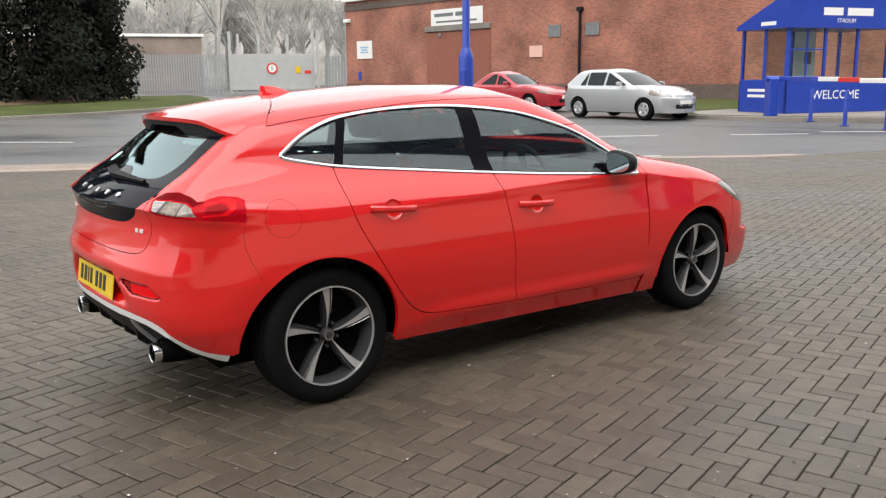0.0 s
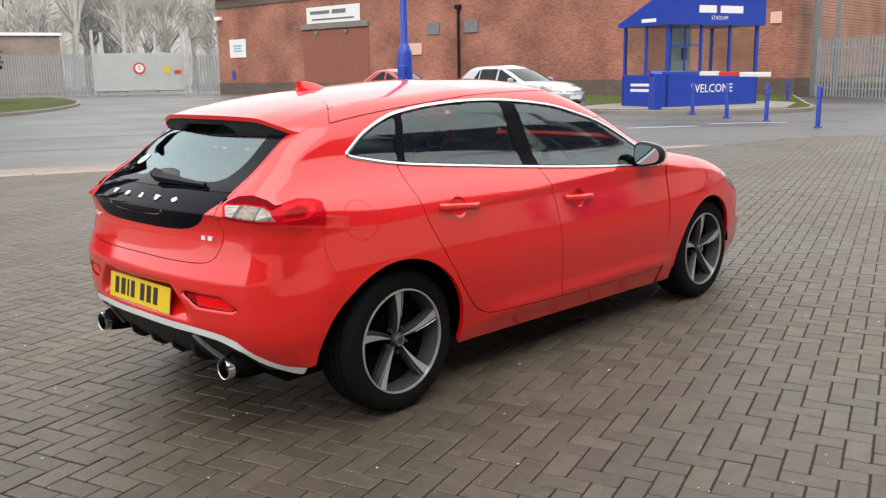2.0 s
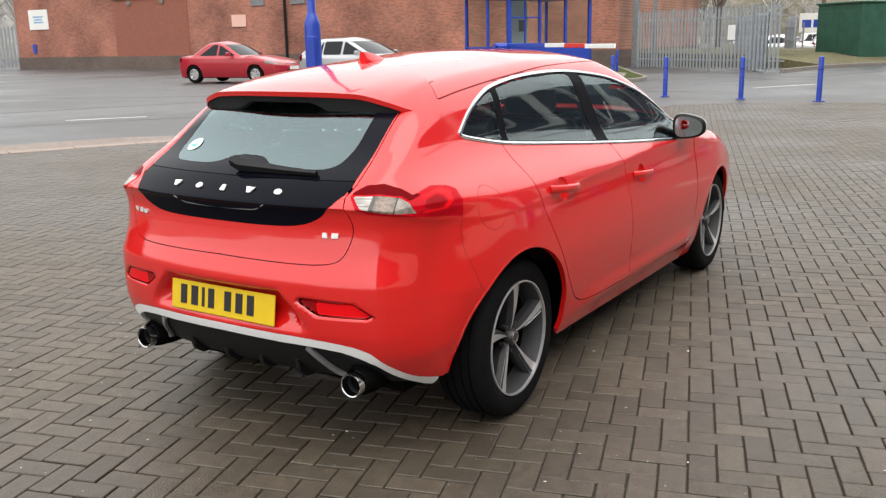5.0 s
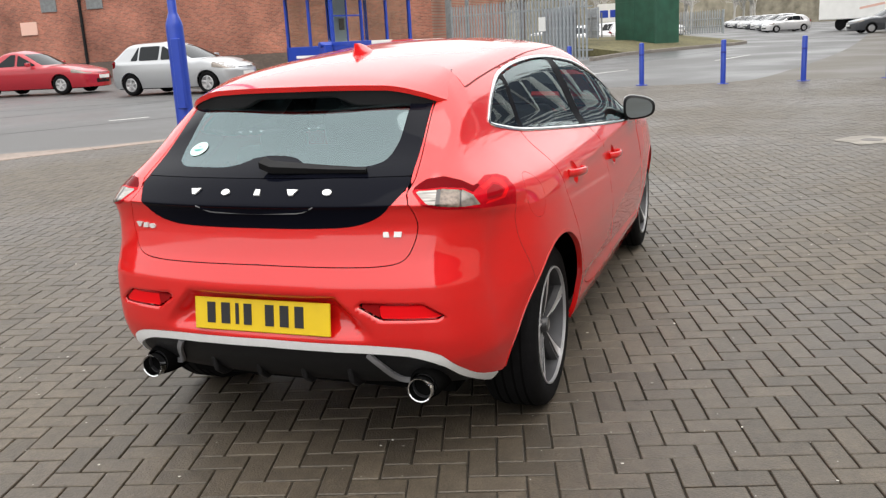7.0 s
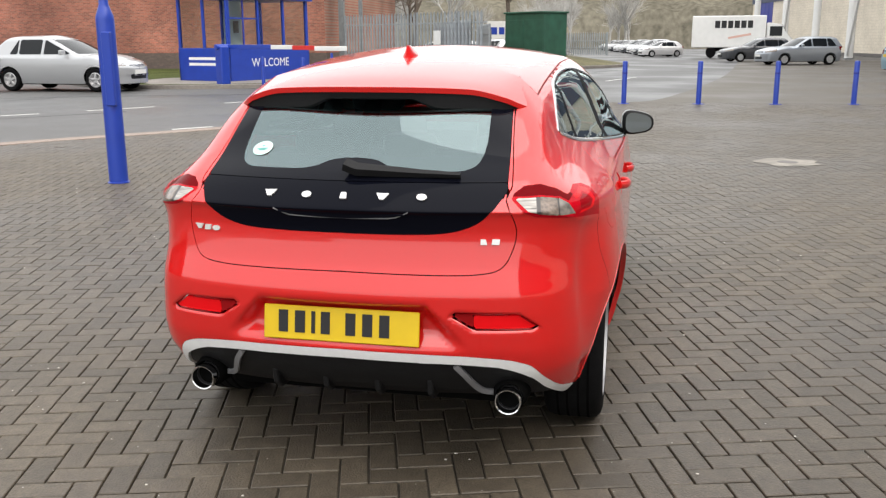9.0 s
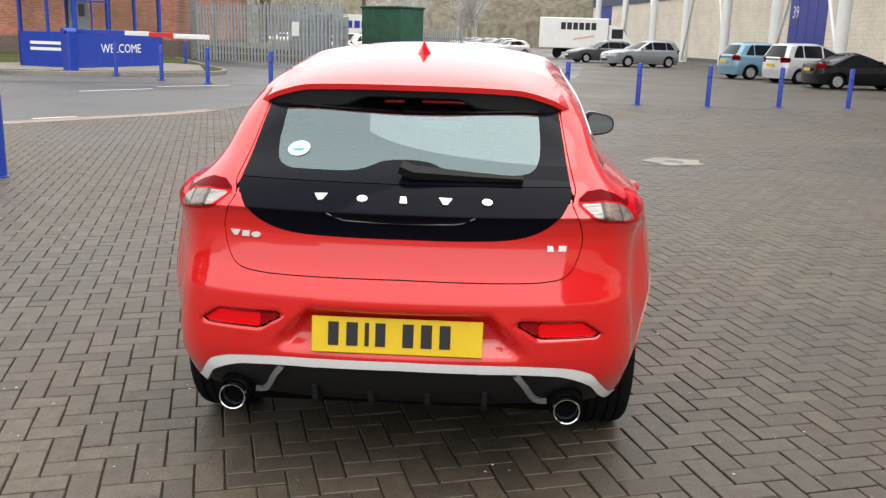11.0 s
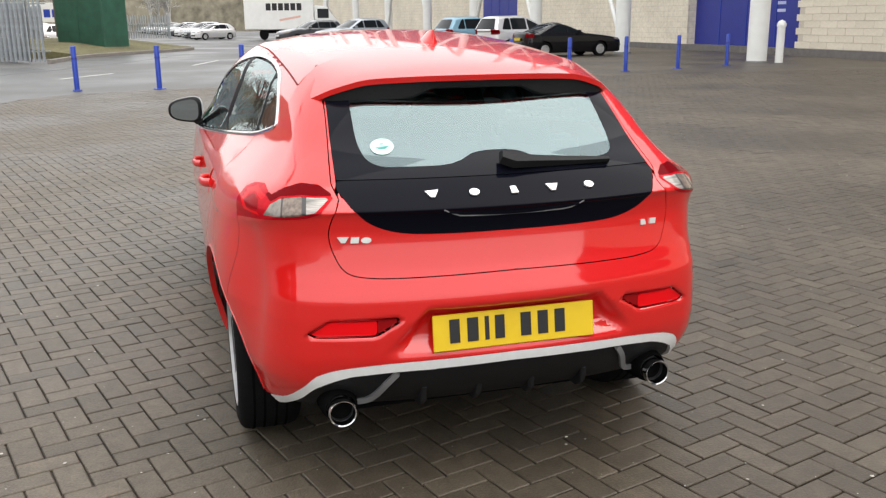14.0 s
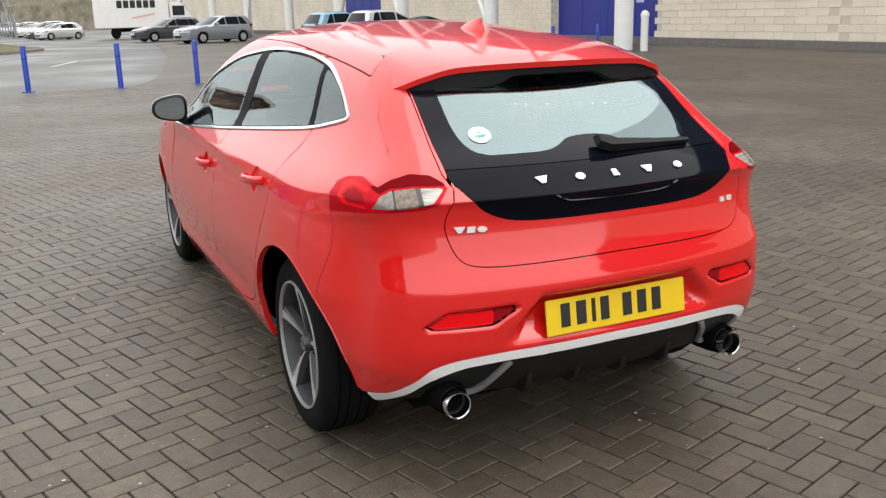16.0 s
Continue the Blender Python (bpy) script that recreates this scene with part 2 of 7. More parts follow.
def curve1(ctrl):
    """A smooth function of one variable through (position, value) pairs; numpy arrays in and out."""
    P = np.array(ctrl, float)
    x, y = P[:, 0], P[:, 1]
    d = np.diff(y) / np.diff(x)
    m = np.zeros(len(x))
    m[0], m[-1] = d[0], d[-1]
    for i in range(1, len(x) - 1):
        m[i] = 0 if d[i - 1] * d[i] <= 0 else 2 * d[i - 1] * d[i] / (d[i - 1] + d[i])

    def f(q):
        q = np.clip(np.asarray(q, float), x[0], x[-1])
        i = np.clip(np.searchsorted(x, q) - 1, 0, len(x) - 2)
        h = x[i + 1] - x[i]
        t = (q - x[i]) / h
        return ((2 * t ** 3 - 3 * t ** 2 + 1) * y[i] + (t ** 3 - 2 * t ** 2 + t) * h * m[i]
                + (-2 * t ** 3 + 3 * t ** 2) * y[i + 1] + (t ** 3 - t ** 2) * h * m[i + 1])
    return f


def inside(a, b, poly):
    """Signed distance of points (a, b) to a polygon, below zero inside."""
    poly = np.asarray(poly, float)
    a, b = np.asarray(a, float), np.asarray(b, float)
    best = np.full(a.shape, 1e9)
    odd = np.zeros(a.shape, bool)
    for i in range(len(poly)):
        (x0, y0), (x1, y1) = poly[i], poly[(i + 1) % len(poly)]
        ex, ey = x1 - x0, y1 - y0
        t = np.clip(((a - x0) * ex + (b - y0) * ey) / (ex * ex + ey * ey + 1e-12), 0, 1)
        best = np.minimum(best, np.hypot(a - x0 - t * ex, b - y0 - t * ey))
        if y0 != y1:
            odd ^= ((y0 > b) != (y1 > b)) & (a < (x1 - x0) * (b - y0) / (y1 - y0) + x0)
    return np.where(odd, -best, best)


def rmax(a, b, r):
    """The larger of two distances, with a rounded edge of radius r."""
    u, v = np.maximum(a + r, 0), np.maximum(b + r, 0)
    return np.minimum(np.maximum(a, b), -r) + np.hypot(u, v)


def smin(a, b, k):
    h = np.maximum(k - np.abs(a - b), 0) / k
    return np.minimum(a, b) - h * h * k * 0.25


def bar_text(parent, name, rows, material, m, depth=0.004):
    """Plain bars in place of lettering: rows of (x, y, w, h) in the plane of m (x across, z up)."""
    bm = bmesh.new()
    for x, y, w, h in rows:
        box(bm, x, 0, y, w, depth, h)
    ob = part(name, bm, material, parent)
    ob.matrix_basis = m
    return ob


def lettering(name, body, size, material, m, parent=None, extrude=0.002, align="CENTER", label=""):
    """Words in the built-in font, turned into a mesh; local x runs along the line and local z is up."""
    cu = bpy.data.curves.new(name, "FONT")
    cu.body, cu.size, cu.extrude, cu.align_x, cu.align_y = body, size, extrude, align, "CENTER"
    cu.resolution_u = 2
    tmp = bpy.data.objects.new(name + "_tmp", cu)
    scene.collection.objects.link(tmp)
    me = bpy.data.meshes.new_from_object(tmp.evaluated_get(bpy.context.evaluated_depsgraph_get()))
    bpy.data.objects.remove(tmp)
    me.materials.clear()
    me.materials.append(material)
    ob = new(name, me)
    ob.matrix_basis = m @ Matrix.Rotation(radians(90), 4, "X")
    if parent is not None:
        ob.parent = parent
    if label:
        ob["label"] = label
    return ob


def on_shared(name, mesh, m, parent=None):
    ob = new(name, mesh)
    ob.matrix_basis = m
    if parent is not None:
        ob.parent = parent
    return ob


# ---- the red hatchback's form: x forward from the rear axle, y to its left, z up ----
W_Z = curve1([(0.12, 0.75), (0.22, 0.80), (0.30, 0.832), (0.36, 0.845), (0.45, 0.864), (0.60, 0.875), (0.68, 0.870), (0.76, 0.859), (0.84, 0.843), (0.90, 0.824), (0.95, 0.798), (1.0, 0.760), (1.1, 0.67)])
W_X = curve1([(-0.85, -0.16), (-0.6, -0.092), (-0.4, -0.053), (-0.15, -0.014), (0.1, 0.0), (2.2, 0.0), (2.5, -0.003), (2.8, -0.03), (3.1, -0.082), (3.4, -0.15)])
X_REAR = curve1([(0.12, -0.52), (0.22, -0.60), (0.33, -0.73), (0.42, -0.785), (0.5, -0.80), (0.66, -0.80), (0.71, -0.785), (0.76, -0.767), (0.85, -0.748), (0.91, -0.735), (0.97, -0.71), (1.1, -0.66)])
X_FRONT = curve1([(0.12, 3.47), (0.25, 3.585), (0.38, 3.595), (0.445, 3.58), (0.475, 3.51), (0.58, 3.50), (0.68, 3.46), (0.78, 3.36), (0.9, 3.2)])
Z_TOP = curve1([(-0.85, 0.94), (-0.6, 0.995), (-0.2, 1.035), (0.5, 1.03), (1.2, 1.0), (2.0, 1.01), (2.3, 1.0), (2.6, 0.96), (2.85, 0.895), (3.05, 0.81), (3.2, 0.745), (3.4, 0.66), (3.55, 0.55)])
G_X = curve1([(-0.75, 0.595), (-0.45, 0.630), (-0.2, 0.662), (0.1, 0.688), (0.6, 0.722), (1.2, 0.755), (1.8, 0.775), (2.2, 0.765)])
CORNER = curve1([(0.30, 0.018), (0.40, 0.018), (0.47, 0.03), (0.53, 0.044), (0.61, 0.064), (0.70, 0.072), (0.77, 0.068), (0.81, 0.058), (0.88, 0.036), (0.94, 0.0), (1.1, 0.0)])
ROOF = curve1([(-0.5, 1.268), (-0.3, 1.322), (0.0, 1.366), (0.4, 1.40), (0.8, 1.422), (1.2, 1.42), (1.6, 1.375), (2.0, 1.25)])

PLATE_POCKET = [(-0.1, 0.648), (0.282, 0.648), (0.385, 0.535), (0.46, 0.47), (0.46, 0.30), (-0.1, 0.30)]
LENS_POCKET = [(0.345, 0.604), (0.365, 0.622), (0.565, 0.616), (0.636, 0.565), (0.60, 0.552), (0.425, 0.554)]


def roof_z(x, y):
    a = np.abs(y)
    back = np.clip((0.073 - 0.75 * a ** 2 - x) / 0.25, 0, 1.3)          # the spoiler's ends droop
    return ROOF(x) - 0.075 * (a / 0.6) ** 2.2 - 0.055 * np.clip((a - 0.33) / 0.22, 0, 1) ** 2 * back


def car_field(x, y, z):
    """Signed distance, roughly, to the hatchback's painted skin: below zero inside."""
    y = np.abs(y)
    side = y - W_Z(z) - W_X(x) - 0.03 * np.exp(-((x + 0.43) / 0.18) ** 2 - ((z - 0.955) / 0.06) ** 2)
    side = side - 0.016 * np.exp(-((z - 0.335) / 0.05) ** 2) * np.clip((x - 0.40) / 0.25, 0, 1) * np.clip((2.2 - x) / 0.2, 0, 1)      # the doors flare at the sill
    pocket = np.clip(-inside(y, z, PLATE_POCKET) / 0.05, 0, 1)
    fade = np.clip((z - 0.465) / 0.10, 0, 1)
    pocket = pocket * fade * fade * (3 - 2 * fade)
    lens = np.clip(-inside(y, z, LENS_POCKET) / 0.009, 0, 1)
    kink = np.maximum(0.605 - z, 0)
    rear = X_REAR(z) + 0.15 * (y / 0.8) ** 2.4 + 0.05 * pocket * pocket * (3 - 2 * pocket) + 0.012 * lens + 0.09 * kink - x
    side = side + 0.10 * kink * np.clip((-0.15 - x) / 0.2, 0, 1)
    front = x - X_FRONT(z) + 0.39 * (y / 0.85) ** 2.4
    top = (z - Z_TOP(x) + 0.05 * (y / 0.75) ** 2) * 0.97
    low = rmax(rmax(side, rear * 0.95, 0.115), rmax(front * 0.92, top, 0.08), 0.075)
    low = rmax(low, 0.12 - z, 0.03) + CORNER(z) * np.exp(-((x + 0.57) / 0.17) ** 2 - ((y - 0.76) / 0.13) ** 2)
    g_side = (y - G_X(x) + 0.40 * (z - 1.0) + 0.12 * np.maximum(z - 1.05, 0) ** 2) / 1.07
    g_rear = (-0.70 + (z - 0.965) * 1.37 - (0.068 - 0.07 * y ** 2) * np.clip((z - 1.0) / 0.27, 0, 1.2) ** 1.4 + 0.22 * y ** 2 - x) / 1.6
    g_front = (x - 2.31 + (z - 0.98) * 1.92 + 0.38 * y ** 2) / 2.16
    g_top = z - roof_z(x, y)
    green = rmax(rmax(g_side, g_rear, 0.05), rmax(g_top, g_front, 0.09), 0.085)
    green = np.maximum(green, 0.945 - z)
    return smin(low, green, 0.13)


SX0, SY0, SX1, SY1 = 0.3, 0.42, 2.35, 0.42          # where the rays of the body's wrap-round net start
S_LEN = np.cumsum([SY0, 1.18, SX1 - SX0, 1.1, SY1])


def wrap_rays(s):
    """Starts and ways of the level rays of the net: s runs from the tail's middle (0) round a flank to the nose; its sign is the side."""
    q, sg = np.abs(s), np.sign(s) + (s == 0)
    ox, oy, dx, dy = (np.zeros_like(q) for _ in range(4))
    a = q < S_LEN[0]
    ox[a], oy[a], dx[a] = SX0, q[a], -1
    a = (q >= S_LEN[0]) & (q < S_LEN[1])
    th = (q[a] - S_LEN[0]) / (S_LEN[1] - S_LEN[0]) * np.pi / 2
    ox[a], oy[a], dx[a], dy[a] = SX0, SY0, -np.cos(th), np.sin(th)
    a = (q >= S_LEN[1]) & (q < S_LEN[2])
    ox[a], oy[a], dy[a] = SX0 + q[a] - S_LEN[1], SY0, 1
    a = (q >= S_LEN[2]) & (q < S_LEN[3])
    th = (q[a] - S_LEN[2]) / (S_LEN[3] - S_LEN[2]) * np.pi / 2
    ox[a], oy[a], dx[a], dy[a] = SX1, SY1, np.sin(th), np.cos(th)
    a = q >= S_LEN[3]
    ox[a], oy[a], dx[a] = SX1, np.maximum(S_LEN[4] - q[a], 0), 1
    return ox, oy * sg, dx, dy * sg


def cast(field, o, d, far=2.2, n=24):
    """Where rays that start inside leave the form."""
    lo, hi = np.zeros(o[0].shape), np.full(o[0].shape, far)
    for _ in range(n):
        t = (lo + hi) / 2
        out = field(o[0] + d[0] * t, o[1] + d[1] * t, o[2] + d[2] * t) > 0
        hi, lo = np.where(out, t, hi), np.where(out, lo, t)
    return o[0] + d[0] * lo, o[1] + d[1] * lo, o[2] + d[2] * lo


def normals(field, x, y, z, e=0.004):
    g = np.array([field(x + e, y, z) - field(x - e, y, z), field(x, y + e, z) - field(x, y - e, z), field(x, y, z + e) - field(x, y, z - e)])
    return g / (np.linalg.norm(g, axis=0) + 1e-9)


def net_wrap(field, s0, s1, z0, z1, ds, dz):
    s = np.linspace(s0, s1, max(2, int(round((s1 - s0) / ds)) + 1))
    z = np.linspace(z0, z1, max(2, int(round((z1 - z0) / dz)) + 1))
    S, Z = np.meshgrid(s, z, indexing="ij")
    ox, oy, dx, dy = wrap_rays(S)
    return np.array(cast(field, (ox, oy, Z), (dx, dy, 0 * Z)))


def net_top(field, x0, x1, y0, y1, dx, dy, z0=0.6):
    x = np.linspace(x0, x1, max(2, int(round((x1 - x0) / dx)) + 1))
    y = np.linspace(y0, y1, max(2, int(round((y1 - y0) / dy)) + 1))
    X, Y = np.meshgrid(x, y, indexing="ij")
    return np.array(cast(field, (X, Y, 0 * X + z0), (0 * X, 0 * X, 0 * X + 1), far=1.2))


def skin(field, net, region, depth=0.012, push=0.0015):
    """Cuts the part of a net where region(x, y, z) is below zero, and gives it a turned-in rim. Returns vertices, faces and the number of outer faces."""
    X, Y, Z = net
    V = np.where(np.abs(field(X, Y, Z)) > 0.02, 1.0, region(X, Y, Z))      # rays that began outside the form are left out
    ni, nj = X.shape
    verts, key, faces = [], {}, []

    def corner(i, j):
        k = (i, j)
        if k not in key:
            key[k] = len(verts)
            verts.append((X[i, j], Y[i, j], Z[i, j]))
        return key[k]

    rim = set()

    def edge(i0, j0, i1, j1):
        k = (i0, j0, i1, j1) if (i0, j0) < (i1, j1) else (i1, j1, i0, j0)
        if k not in key:
            a, b = V[k[0], k[1]], V[k[2], k[3]]
            t = min(max(a / (a - b), 0.02), 0.98)
            p = np.array([X[k[0], k[1]], Y[k[0], k[1]], Z[k[0], k[1]]])
            q = np.array([X[k[2], k[3]], Y[k[2], k[3]], Z[k[2], k[3]]])
            key[k] = len(verts)
            rim.add(len(verts))
            verts.append(tuple(p + (q - p) * t))
        return key[k]

    cells = np.argwhere((V[:-1, :-1] < 0) | (V[1:, :-1] < 0) | (V[:-1, 1:] < 0) | (V[1:, 1:] < 0))
    for i, j in cells:
        c = [(i, j), (i + 1, j), (i + 1, j + 1), (i, j + 1)]
        f = []
        for k in range(4):
            a, b = c[k], c[(k + 1) % 4]
            if V[a] < 0:
                f.append(corner(*a))
            if (V[a] < 0) != (V[b] < 0):
                f.append(edge(*a, *b))
        if len(f) >= 3:
            faces.append(f)
    if not faces:
        return [], [], 0
    P = np.array(verts)
    N = normals(field, P[:, 0], P[:, 1], P[:, 2]).T
    # all faces look outward
    f0 = faces[len(faces) // 2]
    flip = np.dot(np.cross(P[f0[1]] - P[f0[0]], P[f0[2]] - P[f0[0]]), N[f0[0]]) < 0
    if flip:
        faces = [f[::-1] for f in faces]
    count = {}
    for f in faces:
        for k in range(len(f)):
            count[(f[k], f[(k + 1) % len(f)])] = 1
    open_edges = [(a, b) for a, b in count if (b, a) not in count]
    for v in {v for e in open_edges for v in e}:
        P[v] -= N[v] * push
    n_out = len(faces)
    extra, idx = [], {}

    def rim_vert(v, lvl):
        if (v, lvl) not in idx:
            idx[(v, lvl)] = len(P) + len(extra)
            extra.append(P[v] - N[v] * depth * lvl)
        return idx[(v, lvl)]

    if depth:
        for a, b in open_edges:
            faces.append([rim_vert(b, 0), rim_vert(a, 0), rim_vert(a, 1), rim_vert(b, 1)])
    return (np.vstack([P, np.array(extra)]) if extra else P), faces, n_out


# ---- the red hatchback ----
CAR = pose(1.855, 4.226, 0, 0, 0, 1.2)
car = thing("hatchback_car", "bright red five-door hatchback parked on block paving, rear towards the walkway", "car", CAR)

DLO = np.vstack([spline([(-0.105, 1.112), (0.13, 1.066), (0.55, 1.024), (0.99, 0.984), (1.4, 0.951), (1.83, 0.924), (2.02, 0.916)], 8),
                 spline([(2.03, 0.93), (1.86, 1.045), (1.63, 1.165), (1.40, 1.240), (1.20, 1.285), (0.86, 1.318), (0.52, 1.314), (0.26, 1.288), (0.12, 1.256),
                         (0.0, 1.205), (-0.085, 1.15), (-0.118, 1.125)], 8)])
R_DOOR = np.vstack([spline([(0.123, 1.2), (0.117, 1.06), (0.111, 0.937), (0.144, 0.813), (0.243, 0.637), (0.341, 0.488), (0.425, 0.392), (0.51, 0.348), (0.6, 0.338)], 6),
                    spline([(1.088, 0.316), (1.072, 0.418), (1.05, 0.661), (1.025, 0.832), (0.989, 0.985), (0.98, 1.2)], 4)])
F_DOOR = np.vstack([spline([(1.088, 0.316), (1.072, 0.418), (1.05, 0.661), (1.025, 0.832), (0.989, 0.985), (0.98, 1.2)], 4)[::-1],
                    spline([(2.06, 0.298), (2.112, 0.32), (2.108, 0.434), (2.098, 0.606), (2.094, 0.84), (2.085, 0.93), (2.07, 1.2)], 4)])
GATE = np.vstack([spline([(0.0, 0.733), (0.30, 0.731), (0.44, 0.735), (0.505, 0.752), (0.535, 0.80), (0.548, 0.86), (0.535, 0.915), (0.512, 0.962)], 6),
                  np.array([(0.525, 1.0), (0.505, 1.1), (0.492, 1.19), (0.485, 1.33), (0.0, 1.36)])])
BLACK = np.vstack([spline([(0.0, 0.851), (0.2, 0.852), (0.34, 0.86), (0.425, 0.888), (0.475, 0.932), (0.513, 0.985)], 6),
                   np.array([(0.506, 1.03), (0.485, 1.19), (0.478, 1.33), (0.0, 1.36)])])
SEE = np.vstack([spline([(0.0, 1.070), (0.07, 1.066), (0.13, 1.046), (0.19, 1.038), (0.30, 1.037), (0.362, 1.039), (0.402, 1.056), (0.417, 1.10), (0.416, 1.16), (0.412, 1.21), (0.395, 1.26)], 5), np.array([(0.37, 1.30), (0.0, 1.31)])])
ARCHES = ((-0.035, 0.31, 0.384), (2.612, 0.30, 0.374))
HEAD = np.array([(2.80, 0.80), (3.02, 0.80), (3.22, 0.74), (3.4, 0.70), (3.4, 0.60), (3.22, 0.615), (3.05, 0.665), (2.9, 0.735)])
B_LOW = curve1([(0.0, 0.478), (0.35, 0.472), (0.52, 0.458), (0.60, 0.432), (0.645, 0.375), (0.69, 0.315), (0.74, 0.29), (0.9, 0.288)])


def sd_dlo(x, y, z):
    return np.where((np.abs(y) > 0.4) & (x > -0.3), inside(x, z, DLO), 1.0)


def sd_gate(x, y, z):
    return np.where(x < -0.05, inside(np.abs(y), z, GATE), 1.0)


def sd_arch(x, y, z):
    d = [np.hypot(x - cx, z - cz) - r for cx, cz, r in ARCHES]
    return np.where(np.abs(y) > 0.55, np.minimum(*d), 1.0)


def round_s(x, y):
    """How far round the body a point lies, as the wrap-round net counts it (rear half)."""
    a = np.abs(y)
    th = np.arctan2(np.maximum(a - SY0, 0), np.maximum(SX0 - x, 1e-6))
    return np.where(a < SY0, a, S_LEN[0] + (S_LEN[1] - S_LEN[0]) * th / (np.pi / 2))


LAMP = np.array([(0.502, 0.966), (0.508, 0.980), (0.533, 0.999), (0.576, 1.002), (0.622, 0.984), (0.654, 0.964), (0.688, 0.983), (0.735, 0.977), (0.768, 0.963), (0.794, 0.928),
                 (0.795, 0.871), (0.668, 0.893), (0.558, 0.911), (0.536, 0.922)])          # how far round the body, height


def sd_light(x, y, z):
    """The tail lamp: a wedge that wraps the corner, its inner point beside the tailgate."""
    return np.where(x < -0.2, inside(round_s(x, y), z, LAMP), 1.0)


def sd_head(x, y, z):
    return np.where(x > 2.6, inside(x, z, HEAD), 1.0)


def sd_roof(x, y, z):
    return np.maximum(np.maximum(np.abs(y) - 0.545, 1.12 - z), 0.075 - 0.75 * y ** 2 - x)


def sd_flap(x, y, z):
    return np.where(y < -0.6, np.hypot(x + 0.215, z - 0.876) - 0.078, 1.0)


def sd_refl(x, y, z):
    return np.where(x < -0.6, inside(np.abs(y), z, LENS_POCKET), 1.0)


def red_bottom(x, y, z):
    """Above zero below the painted edge: the bumper's lower line, then the sills."""
    sill = 0.235 - 0.02 * np.clip(x, 0, 2.3)
    edge = np.where(x < -0.3, B_LOW(np.abs(y)), np.where(x > 2.8, 0.19, sill))
    return edge - z


GAP = 0.0022


def panel(name, net, region, material, parent, label="", depth=0.012, field=car_field, push=0.0015):
    v, f, n = skin(field, net, region, depth, push)
    ob = link_mesh(name, v, f, material, parent, label, sharp_from=n)
    if n:                                              # smooth normals straight from the form
        outer = 1 + max(max(q) for q in f[:n])
        vn = np.empty(len(ob.data.vertices) * 3)
        ob.data.vertex_normals.foreach_get("vector", vn)
        vn = vn.reshape(-1, 3)
        V = np.array(v)[:outer]
        vn[:outer] = normals(field, V[:, 0], V[:, 1], V[:, 2]).T
        ob.data.normals_split_custom_set_from_vertices(vn.tolist())
    return ob


N_ALL = net_wrap(car_field, -S_LEN[4] + 0.001, S_LEN[4] - 0.001, 0.15, 1.36, 0.0125, 0.011)
N_REAR = net_wrap(car_field, -1.45, 1.45, 0.17, 1.34, 0.0085, 0.0085)
N_LAMP = net_wrap(car_field, -0.85, 0.85, 0.86, 1.03, 0.0042, 0.0042)
N_FLANK = {-1: net_wrap(car_field, -3.9, -0.66, 0.2, 1.36, 0.0115, 0.0105), 1: net_wrap(car_field, 0.66, 3.9, 0.2, 1.36, 0.0115, 0.0105)}
N_TOP = net_top(car_field, -0.2, 2.1, -0.62, 0.62, 0.02, 0.02)
N_NOSE = net_top(car_field, 1.75, 3.6, -0.86, 0.86, 0.02, 0.02, z0=0.3)


def sd_bonnet(x, y, z):
    side = np.abs(y) - (0.70 - 0.10 * np.clip((x - 2.3) / 0.9, 0, 1) ** 1.5)
    back = 2.20 - 0.42 * y ** 2 - x
    nose = x - (3.33 - 0.45 * y ** 2)
    return np.maximum(np.maximum(side, back), nose)


def body_region(x, y, z):
    cut = np.minimum(sd_dlo(x, y, z), sd_gate(x, y, z) + 0.0012)
    cut = np.minimum(cut, sd_light(x, y, z) + 0.0018)
    for f in (sd_arch, sd_roof, sd_flap, sd_head):
        cut = np.minimum(cut, f(x, y, z))
    side = np.abs(y) > 0.5
    doors = np.where(side, np.minimum(inside(x, z, R_DOOR), inside(x, z, F_DOOR)), 1.0)
    cut = np.minimum(cut, doors)
    nose = np.where((np.abs(y) > 0.3) | (x > 2.5), 2.105 - x, 1.0)       # the wings and nose are panels of their own
    cut = np.minimum(cut, np.where(z < 0.935, np.minimum(nose, 1.0), 1.0))
    cut = np.minimum(cut, sd_bonnet(x, y, z) + 0.004)
    screen = np.maximum(np.abs(y) - (0.665 - 0.40 * (z - 0.98)), (1.63 - 0.38 * y ** 2) - x)
    cut = np.minimum(cut, np.where(z > 0.93, screen, 1.0))
    return np.maximum(np.maximum(-cut + GAP, red_bottom(x, y, z)), -sd_refl(x, y, z) - 0.0055)


above_belt = lambda x, z: np.maximum(np.minimum(x - 0.5, z - 1.02), x - 2.08)
panel("body_shell", N_ALL, lambda x, y, z: np.maximum(np.maximum(body_region(x, y, z), above_belt(x, z)), np.minimum(z - 1.322, 0.2 - x)), M_RED, car)
for sg in (-1, 1):
    panel("roof_frame", N_ALL, lambda x, y, z: np.maximum(np.maximum(body_region(x, y, z), np.maximum(-above_belt(x, z), x - 2.08)), -y * sg + 0.2), M_RED, car)
    panel("wing_top", N_ALL, lambda x, y, z: np.maximum(np.maximum(body_region(x, y, z), np.maximum(2.08 - x, 0.6 - z)), -y * sg + 0.2), M_RED, car)


